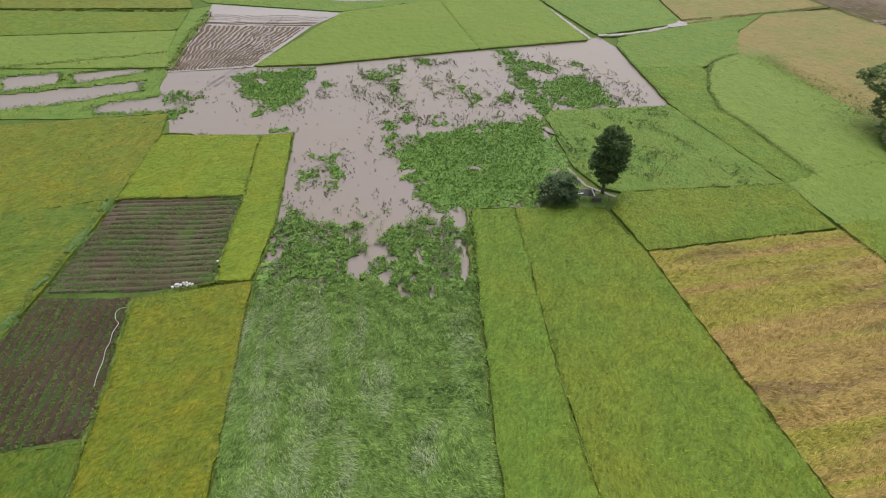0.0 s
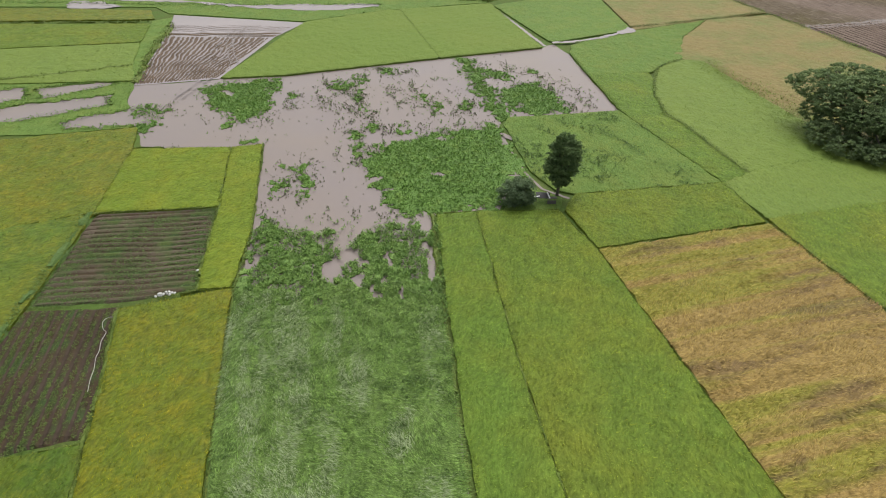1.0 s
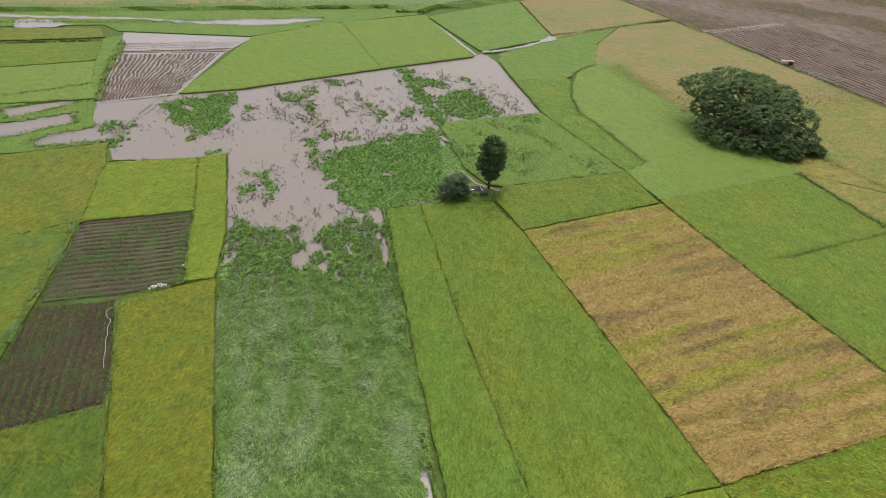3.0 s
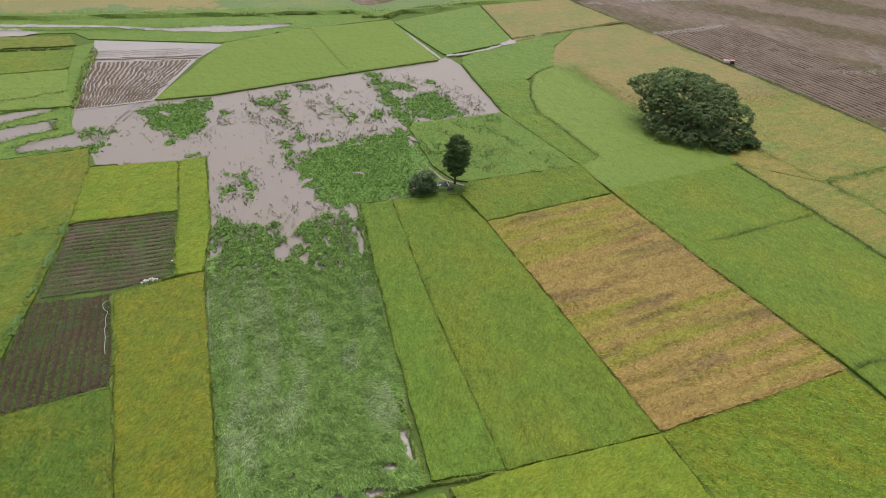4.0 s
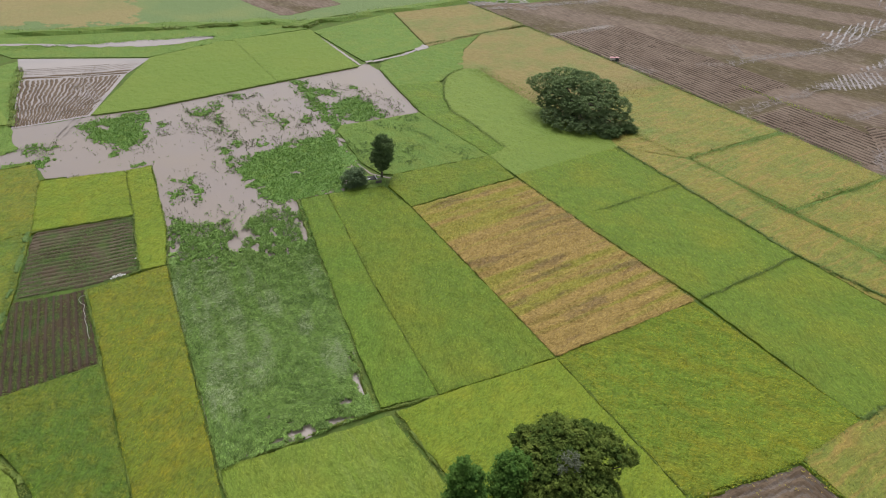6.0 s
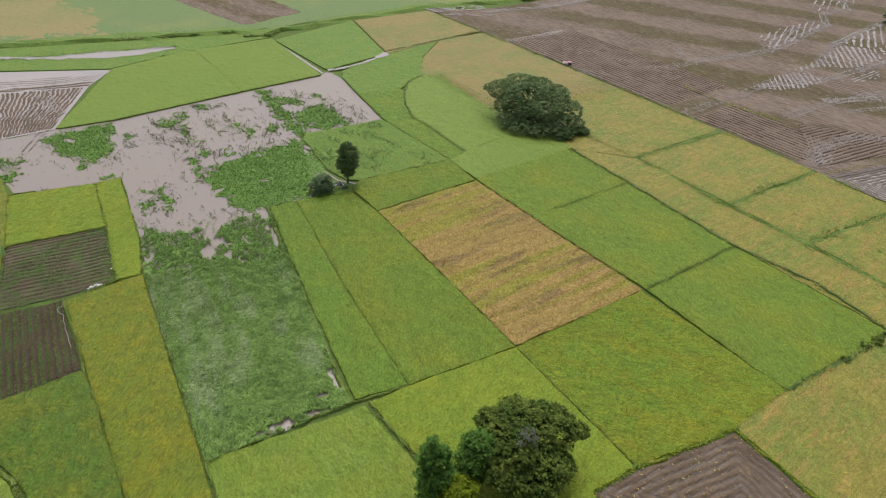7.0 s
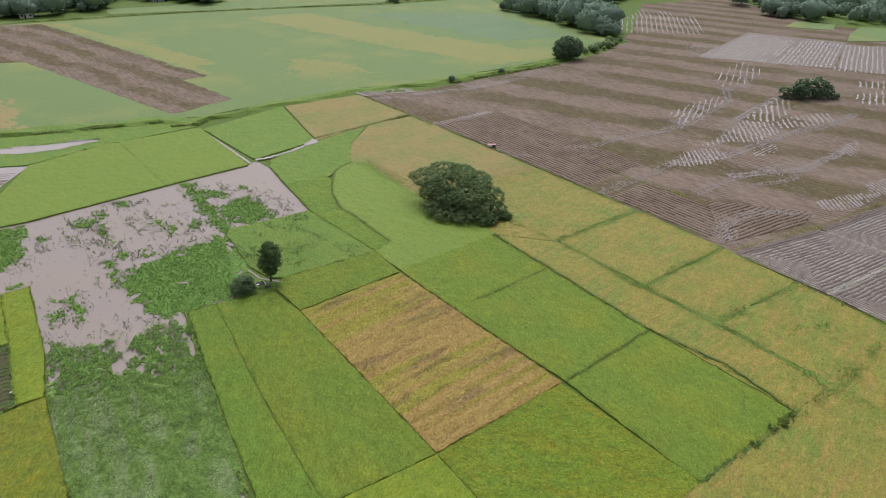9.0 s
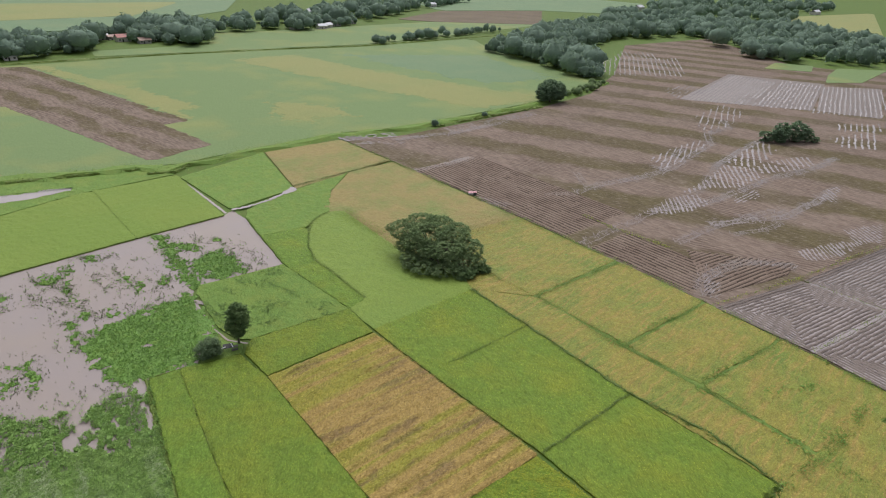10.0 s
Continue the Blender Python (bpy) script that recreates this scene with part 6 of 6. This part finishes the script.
def wheel_track(pts, gauge, width, rungs, z, label="water-filled wheel ruts across ploughed land"):
    """Two wandering ruts of water with short slanting puddles pressed between and beside them."""
    SEED[0] += 1
    rng = np.random.default_rng(SEED[0])
    line = []
    for a, b in zip(pts[:-1], pts[1:]):
        a, b = np.array(a, float), np.array(b, float)
        m = max(2, int(np.hypot(*(b - a)) / 0.8))
        line += [a + (b - a) * i / m for i in range(m)]
    line = np.array(line)
    line = line + 1.4 * np.stack([value_noise(line[:, 0], line[:, 1], 7.0, SEED[0]) - 0.5, value_noise(line[:, 0], line[:, 1], 7.0, SEED[0] + 40) - 0.5], 1)
    t = np.gradient(line, axis=0)
    t /= np.maximum(np.hypot(t[:, 0], t[:, 1]), 1e-6)[:, None]
    side = np.stack([-t[:, 1], t[:, 0]], 1)
    n = len(line)
    quads = []
    for off in (-0.5, 0.5):
        c = line + side * (off * gauge * rng.uniform(0.80, 1.20, n))[:, None]
        w = width / 2 * rng.uniform(0.3, 2.0, n)[:, None]
        keep = 0.6 * value_noise(c[:, 0], c[:, 1], 5.0, SEED[0] + 7) + 0.4 * rng.random(n) > 0.36
        a, b = c + side * w * 0.9, c - side * w * 0.9
        q = np.stack([a[:-1], b[:-1], b[1:], a[1:]], 1)
        quads.append(q[keep[:-1]])
    k = rng.integers(0, n, int(n * rungs))
    mid = line[k] + side[k] * (rng.normal(0, 0.55, len(k)) * gauge)[:, None]
    a = np.radians(rng.choice((48, -42, 60), len(k)) + rng.normal(0, 8, len(k)))
    way = t[k] * np.cos(a)[:, None] + side[k] * np.sin(a)[:, None]
    nor = np.stack([-way[:, 1], way[:, 0]], 1)
    ln, w = rng.uniform(0.4, 1.2, len(k))[:, None], rng.uniform(0.07, 0.18, len(k))[:, None]
    quads.append(np.stack([mid - way * ln - nor * w, mid - way * ln + nor * w, mid + way * ln + nor * w * 0.6, mid + way * ln - nor * w * 0.6], 1))
    v = np.concatenate(quads).reshape(-1, 2)
    v = np.c_[v, np.repeat(z + 0.0004 * (np.arange(len(v) // 4) % 12), 4)]
    f = np.arange(len(v)).reshape(-1, 4)
    cross = (v[f[:, 1], 0] - v[f[:, 0], 0]) * (v[f[:, 2], 1] - v[f[:, 0], 1]) - (v[f[:, 1], 1] - v[f[:, 0], 1]) * (v[f[:, 2], 0] - v[f[:, 0], 0])
    f = np.where(cross[:, None] < 0, f[:, ::-1], f)
    return tagged(new("wheel_ruts", raw_mesh("wheel_ruts", v, [f], [WATER])), label, "water", "", "stuff")


for k, (pts, gauge, w, rungs) in enumerate((
        ([(125, 78), (142, 81), (164, 86), (181, 89), (206, 97), (222, 107), (245, 117)], 2.2, 0.5, 0.5), ([(166, 88), (180, 85), (199, 86), (218, 89), (240, 92), (278, 94), (300, 98)], 2.4, 0.5, 0.9),
        ([(160, 115), (179, 115), (194, 115), (211, 118), (240, 130), (261, 138), (274, 151), (296, 154), (310, 168)], 2.4, 0.5, 0.6), ([(162, 116), (169.5, 131)], 2.0, 0.45, 0.2),
        ([(205, 124), (206, 118), (216, 125), (244, 138)], 2.0, 0.45, 0.3), ([(153, 66), (176, 69), (194, 70), (215, 69)], 2.2, 0.35, 0.5), ([(177, 71), (191, 68), (207, 64), (231, 68), (250, 73)], 2.4, 0.55, 0.9),
        ([(125, 158), (139, 163)], 1.8, 0.5, 0.5), ([(134, 39), (141, 46), (148, 47), (160, 48), (168, 44), (174, 38)], 2.4, 0.45, 0.9), ([(160, 113), (150, 112), (140, 116)], 1.8, 0.3, 0.6),
        ([(176, 62), (190, 60), (202, 62)], 1.8, 0.3, 0.4), ([(232, 113), (256, 121), (290, 132)], 2.0, 0.5, 0.8), ([(120, 197), (132, 198), (150, 197), (165, 201), (189, 206)], 2.4, 0.5, 0.8), ([(107, 155), (125, 159.6), (140, 161.5)], 2.0, 0.5, 0.7))):
    wheel_track(pts, gauge, w * (0.42 if k in (0, 8) else 0.75), rungs * 4.0, (0.40 if k in (0, 8) else 0.24) + 0.005 * k)
for k, pts in enumerate(([(-41.6, 124), (-43.0, 143), (-43.1, 163)], [(-38.0, 132), (-43.5, 148.5), (-43.1, 163)], [(-47.8, 124), (-45.5, 138), (-44.0, 150)], [(-44.5, 112), (-42.5, 119), (-41.6, 125)])):
    wheel_track(pts, 1.5, 0.28, 0.0, 0.27 + 0.006 * k, "water-filled wheel ruts crossing a wet plot")
bund([(140.6, 95.0), (142.7, 83.3), (145.4, 73.5), (148.4, 64.5)], 1.9, 0.5, 12, RICE_LEMON, "thin green bund between ploughed plots", (0.5, 0.25), ridge=False)
bund([(131.0, 36.2), (166.4, 34.6), (214.0, 36.0)], 1.2, 0.4, 8, RICE_OLIVE, "green bund along the wet mud", (0.5, 0.25), ridge=False)
bund([(135.5, 11.8), (171.0, 13.0), (218.0, 14.4)], 1.5, 0.5, 8, BANK_GRASS, "narrow green bund between wet plots", (0.5, 0.25), ridge=False)

bund([(166.6, 34.4), (171.5, 13.2), (173.3, -40.0)], 1.4, 0.5, 8, BANK_GRASS, "narrow green bund between wet plots", (0.5, 0.25), ridge=False)


# ---- woods and hedgerows ----
def wood(name, poly, count, height, label, leaf=None):
    """Many crowns of differing size, grown together into a billowing canopy with leaf sprays all over it."""
    SEED[0] += 1
    rng = np.random.default_rng(SEED[0])
    P = np.array(poly, float)
    m = int(count * 1.5)
    x, y = rng.uniform(P[:, 0].min(), P[:, 0].max(), m * 6), rng.uniform(P[:, 1].min(), P[:, 1].max(), m * 6)
    ok = np.where(inside(poly, x, y))[0][:m]
    x, y = x[ok], y[ok]
    h = height * np.where(rng.random(len(x)) < 0.12, rng.uniform(1.05, 1.35, len(x)), rng.uniform(0.5, 1.0, len(x)))
    # each crown a lumpy dome, with leaf sprays standing out of it
    seg, ring = 9, 6
    a, b = np.meshgrid(np.arange(seg) * 2 * math.pi / seg, np.linspace(-0.9, math.pi / 2 - 0.12, ring), indexing="ij")
    dome = np.stack([np.cos(a) * np.cos(b), np.sin(a) * np.cos(b), np.sin(b)], -1).reshape(-1, 3)
    wide = h * rng.uniform(0.36, 0.56, len(x))
    size = np.stack([wide, wide * rng.uniform(0.8, 1.25, len(x)), h * 0.42], 1)[:, None, :]
    mid = np.stack([x, y, h * 0.52], 1)[:, None, :]
    body = (mid + dome[None] * size * rng.uniform(0.72, 1.16, (len(x), len(dome), 1))).reshape(-1, 3)
    body[:, 2] = np.maximum(body[:, 2], 0.1)
    i, j = np.meshgrid(np.arange(seg), np.arange(ring - 1), indexing="ij")
    one = np.stack([i * ring + j, (i + 1) % seg * ring + j, (i + 1) % seg * ring + j + 1, i * ring + j + 1], -1).reshape(-1, 4)
    bq = (one[None] + (np.arange(len(x)) * len(dome))[:, None, None]).reshape(-1, 4)
    v, q = leaf_cards(rng, body, np.repeat(h * 0.08, len(dome)), 2, height * 0.125, 0.8)
    v[:, 2] = np.maximum(v[:, 2], 0.1)
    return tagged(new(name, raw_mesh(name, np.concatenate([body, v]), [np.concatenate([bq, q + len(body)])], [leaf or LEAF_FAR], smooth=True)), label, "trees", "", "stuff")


WOOD = "dense dark green wood at the edge of ploughed land"
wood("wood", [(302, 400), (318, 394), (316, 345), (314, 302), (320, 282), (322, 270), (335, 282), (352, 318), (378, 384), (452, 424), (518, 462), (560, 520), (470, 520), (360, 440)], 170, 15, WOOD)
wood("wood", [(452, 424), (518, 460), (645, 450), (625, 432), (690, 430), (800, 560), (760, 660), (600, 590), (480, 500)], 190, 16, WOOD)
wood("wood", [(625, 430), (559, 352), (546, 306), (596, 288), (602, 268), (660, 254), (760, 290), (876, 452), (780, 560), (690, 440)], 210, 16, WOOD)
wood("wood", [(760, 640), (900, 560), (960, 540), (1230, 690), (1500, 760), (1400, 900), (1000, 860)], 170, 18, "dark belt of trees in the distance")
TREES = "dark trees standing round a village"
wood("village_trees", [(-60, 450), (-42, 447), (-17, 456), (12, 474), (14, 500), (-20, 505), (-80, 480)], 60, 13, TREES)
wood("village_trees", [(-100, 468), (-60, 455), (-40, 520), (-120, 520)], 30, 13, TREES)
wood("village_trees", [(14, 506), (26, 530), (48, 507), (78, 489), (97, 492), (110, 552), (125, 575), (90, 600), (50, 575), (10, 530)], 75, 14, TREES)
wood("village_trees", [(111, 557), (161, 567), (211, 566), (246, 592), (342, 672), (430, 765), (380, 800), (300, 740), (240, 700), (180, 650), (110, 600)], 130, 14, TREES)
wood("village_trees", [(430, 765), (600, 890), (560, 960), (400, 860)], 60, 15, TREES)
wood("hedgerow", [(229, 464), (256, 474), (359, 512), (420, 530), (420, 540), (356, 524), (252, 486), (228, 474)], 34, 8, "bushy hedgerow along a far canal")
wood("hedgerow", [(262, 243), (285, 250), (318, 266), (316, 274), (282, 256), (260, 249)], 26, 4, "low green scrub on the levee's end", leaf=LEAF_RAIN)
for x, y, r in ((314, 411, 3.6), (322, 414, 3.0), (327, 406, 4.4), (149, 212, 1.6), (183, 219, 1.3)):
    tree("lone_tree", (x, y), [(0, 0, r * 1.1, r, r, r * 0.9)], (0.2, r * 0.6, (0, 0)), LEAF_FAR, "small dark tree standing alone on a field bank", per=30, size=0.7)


# ---- small built things ----
def part(name, bm, material, parent, label=""):
    me = bpy.data.meshes.new(name)
    bm.normal_update()
    bm.to_mesh(me)
    bm.free()
    me.materials.append(material)
    ob = new(name, me)
    ob.parent = parent
    return tagged(ob, label) if label else ob


def block(size, at=(0, 0, 0), bevel=0.03, turn=0.0, tilt=0.0):
    bm = bmesh.new()
    bmesh.ops.create_cube(bm, size=1.0, matrix=Matrix.Diagonal((*size, 1)))
    if bevel:
        bmesh.ops.bevel(bm, geom=bm.edges[:], offset=bevel, segments=2, affect="EDGES")
    bmesh.ops.transform(bm, matrix=pose(*at, tilt, 0, turn), verts=bm.verts)
    return bm


def disc(radius, depth, at, sides=18):
    bm = bmesh.new()
    bmesh.ops.create_cone(bm, cap_ends=True, segments=sides, radius1=radius, radius2=radius, depth=depth)
    bmesh.ops.transform(bm, matrix=pose(*at, 90, 0, 0), verts=bm.verts)
    return bm


WALL_PALE, WALL_GREY = plain("pale_plaster", (0.55, 0.53, 0.50), 0.8), plain("grey_block", (0.35, 0.34, 0.33), 0.8)
ROOF_RED, ROOF_WHITE, ROOF_RUST = plain("red_sheet_roof", (0.34, 0.12, 0.10), 0.6), plain("white_sheet_roof", (0.50, 0.51, 0.53), 0.5), plain("rusty_sheet_roof", (0.30, 0.20, 0.16), 0.6)
DARK = plain("dark_opening", (0.03, 0.03, 0.03), 0.5)


def gable(w, d, h, rise, over=0.5):
    bm = bmesh.new()
    x, y = w / 2 + over, d / 2 + over
    ridge = h + rise
    for s in (-1, 1):
        a = [bm.verts.new(p) for p in ((-x, s * y, h - 0.15), (x, s * y, h - 0.15), (x, 0, ridge), (-x, 0, ridge))]
        b = [bm.verts.new((p.co.x, p.co.y, p.co.z + 0.12)) for p in a]
        bm.faces.new(a)
        bm.faces.new(b[::-1])
        for i in range(4):
            bm.faces.new((a[i], b[i], b[(i + 1) % 4], a[(i + 1) % 4]))
    bmesh.ops.recalc_face_normals(bm, faces=bm.faces[:])
    return bm


def house(at, turn, w, d, h, wall, roof, label):
    ob = tagged(new("house"), label, "house", "village houses")
    ob.matrix_basis = pose(at[0], at[1], 0, 0, 0, turn)
    part("wall", block((w, d, h), (0, 0, h / 2), 0.02), wall, ob)
    part("roof", gable(w, d, h, d * 0.28), roof, ob)
    part("door", block((1.0, 0.08, 2.0), (-w * 0.12, -d / 2 - 0.03, 1.0), 0.01), DARK, ob)
    for s in (-0.34, 0.3):
        part("window", block((1.3, 0.08, 1.1), (w * s, -d / 2 - 0.03, 1.6), 0.01), DARK, ob)
    return ob


for x, y, turn, w, d, h, wall, roof, label in (
        (-36, 449, 10, 9, 7, 3.2, WALL_PALE, ROOF_WHITE, "pale house with a white sheet roof among trees"), (22, 534, 20, 10, 7, 3.4, WALL_PALE, ROOF_WHITE, "pale house with a white sheet roof among trees"),
        (36, 522, 15, 13, 9, 4.2, WALL_PALE, ROOF_RED, "village house with a red sheet roof and pale walls"), (50, 509, 15, 11, 8, 3.2, WALL_GREY, ROOF_RUST, "low grey house with a rusty roof"),
        (58, 520, 40, 12, 8, 4.0, WALL_PALE, ROOF_WHITE, "pale house with a white sheet roof among trees"), (28, 532, 30, 8, 6, 3.0, WALL_GREY, ROOF_RUST, "low grey house with a rusty roof"),
        (195, 578, 15, 13, 9, 4.0, WALL_PALE, ROOF_RED, "village house with a red sheet roof and pale walls"), (222, 579, 15, 12, 8, 3.6, WALL_PALE, ROOF_WHITE, "pale house with a white sheet roof among trees"),
        (232, 588, 35, 11, 8, 3.6, WALL_PALE, ROOF_WHITE, "pale house with a white sheet roof among trees"), (244, 600, 15, 14, 9, 3.8, WALL_GREY, ROOF_RUST, "low grey house with a rusty roof"),
        (255, 700, 15, 22, 12, 6.0, WALL_PALE, ROOF_WHITE, "long pale shed with a white roof"), (270, 618, 25, 12, 8, 3.6, WALL_PALE, ROOF_WHITE, "pale house with a white sheet roof among trees"),
        (475, 806, 15, 18, 10, 5.0, WALL_PALE, ROOF_WHITE, "pale house with a white sheet roof among trees"), (868, 764, 15, 24, 14, 6.0, WALL_PALE, ROOF_WHITE, "long pale shed with a white roof"),
        (1263, 680, 15, 40, 14, 6.0, WALL_PALE, ROOF_WHITE, "long pale shed with a white roof")):
    house((x, y), turn, w * 0.8, d * 0.8, h * 0.85, wall, roof, label)

# the farm vehicle at the edge of the ploughed land
PAINT_RED, PAINT_WHITE, RUBBER, STEEL = plain("faded_red_paint", (0.52, 0.26, 0.29), 0.45), plain("white_paint", (0.70, 0.68, 0.68), 0.45), plain("black_rubber", (0.02, 0.02, 0.02), 0.8), plain("dark_steel", (0.07, 0.07, 0.075), 0.5)
GLASS = plain("dark_glass", (0.02, 0.025, 0.03), 0.08, 0.5)
truck = tagged(new("farm_truck"), "small farm truck with a pinkish white roof", "truck")
truck.matrix_basis = pose(115.8, 125.2, 0.15, 0, 0, -32) @ Matrix.Scale(0.68, 4)
part("chassis", block((4.3, 1.1, 0.25), (0, 0, 0.6)), STEEL, truck)
cab = part("cab", block((1.5, 1.7, 1.25), (1.3, 0, 1.25), 0.12), STEEL, truck)
part("roof", block((1.7, 1.8, 0.10), (1.25, 0, 1.95), 0.04), PAINT_RED, truck)
part("canopy", block((2.5, 1.9, 0.10), (-0.95, 0, 1.75), 0.04), PAINT_RED, truck, "pinkish white canopy over the bed")
part("bed", block((2.5, 1.8, 0.55), (-0.9, 0, 1.0), 0.05), PAINT_WHITE, truck)
part("windscreen", block((0.06, 1.4, 0.55), (2.04, 0, 1.5), 0.02), GLASS, truck)
for x in (-1.9, 0.1):
    for y in (-0.82, 0.82):
        part("post", block((0.07, 0.07, 0.55), (x, y, 1.5), 0.01), STEEL, truck)
for x in (-1.3, 1.4):
    for y in (-0.8, 0.8):
        wheel = part("wheel", disc(0.40, 0.24, (x, y, 0.40)), RUBBER, truck)
        part("rim", disc(0.22, 0.26, (x, y, 0.40), 14), PAINT_WHITE, wheel)

# the field shelter between the bush and the slim tree
TARP_BLACK, TARP_WHITE, TARP_GREY, WOOD_POLE = plain("black_tarp", (0.03, 0.03, 0.032), 0.5), plain("white_tarp", (0.72, 0.72, 0.72), 0.5), plain("grey_tarp", (0.12, 0.11, 0.11), 0.7), plain("weathered_pole", (0.20, 0.16, 0.12), 0.8)
shelter = tagged(new("field_shelter"), "low field shelter of dark and pale tarps on poles", "shelter")
shelter.matrix_basis = pose(19.6, 69.9, 0, 0, 0, -8) @ Matrix.Scale(0.85, 4)
part("roof_sheet", block((2.4, 1.5, 0.05), (-0.2, 0.1, 1.25), 0.01, 0, 14), TARP_BLACK, shelter)
part("roof_sheet", block((1.6, 1.3, 0.05), (1.35, -0.2, 1.05), 0.01, 8, -16), TARP_GREY, shelter)
part("tarp_edge", block((0.22, 1.6, 0.06), (0.75, 0.0, 1.34), 0.01, 14, 10), TARP_WHITE, shelter, "white tarp strip")
part("tarp_edge", block((1.1, 0.30, 0.06), (-1.25, -0.35, 1.24), 0.01, 24, 0), TARP_WHITE, shelter, "white tarp strip")
part("side_sheet", block((1.5, 0.05, 0.7), (1.3, -0.8, 0.5), 0.01, 5), TARP_GREY, shelter)
for x, y, h in ((-1.3, -0.5, 1.05), (-1.3, 0.7, 1.4), (0.9, -0.5, 1.05), (0.9, 0.7, 1.4), (2.0, -0.6, 0.95)):
    part("pole", block((0.08, 0.08, h), (x, y, h / 2), 0.01), WOOD_POLE, shelter)

# white sacks at the corner of the tilled bed
SACK = plain("white_woven_sack", (0.58, 0.58, 0.56), 0.7, 0.2, 0.15)


def sack_mesh():
    bm = bmesh.new()
    bmesh.ops.create_cube(bm, size=1.0)
    bmesh.ops.subdivide_edges(bm, edges=bm.edges[:], cuts=4, use_grid_fill=True)
    for v in bm.verts:
        x, y, z = v.co * 2
        v.co = Vector((x * 0.20 * (1 - 0.16 * y * y), y * 0.13 * (1 - 0.20 * x * x), z * 0.10 * (1 - 0.55 * max(x * x, y * y))))
    me = bpy.data.meshes.new("sack")
    bm.normal_update()
    bm.to_mesh(me)
    bm.free()
    me.materials.append(SACK)
    me.polygons.foreach_set("use_smooth", np.full(len(me.polygons), True))
    return me


sack_data = sack_mesh()
rng = np.random.default_rng(5)
for k in range(13):
    s = new("sack", sack_data)
    row, lift = (k, 0.0) if k < 8 else (k - 7.3, 0.15)
    along = (row - 3.5) * 0.29
    s.matrix_basis = pose(-28.6 + along * 0.97 + rng.normal() * 0.05, 51.15 + along * 0.24 + rng.normal() * 0.12, 0.32 + lift, rng.normal() * 5, rng.normal() * 5, 100 + rng.normal() * 24)
    tagged(s, "white woven sack lying in a heap on tilled soil", "sack", "heap of white sacks")
s = new("sack", sack_data)
s.matrix_basis = pose(-26.1, 55.4, 0.40, 0, 12, 62)
tagged(s, "single white woven sack at the edge of tilled soil", "sack")


def hose(pts, radius, material, label):
    line = [Vector((*p, 0.34)) for p in pts]
    fine = []
    n = len(line)
    for i in range(n - 1):
        a, b, c, d = line[max(i - 1, 0)], line[i], line[i + 1], line[min(i + 2, n - 1)]
        for k in range(6):
            t = k / 6
            fine.append(0.5 * ((2 * b) + (c - a) * t + (2 * a - 5 * b + 4 * c - d) * t * t + (3 * b - a - 3 * c + d) * t ** 3))
    fine.append(line[-1])
    v, q = tube(fine, [radius] * len(fine), 8)
    ob = new("water_hose", raw_mesh("water_hose", np.array([tuple(p) for p in v]), [np.array(q)], [material], smooth=True))
    return tagged(ob, label, "hose")


hose([(-32.7, 47.4), (-33.6, 47.35), (-33.95, 46.8), (-33.8, 46.1), (-33.4, 45.4), (-32.95, 44.9), (-32.95, 43.6), (-32.6, 42.2), (-32.55, 41.2), (-32.1, 39.6), (-31.9, 38.2), (-31.5, 36.6)], 0.026, WALL_PALE, "white plastic water hose lying along planted rows")
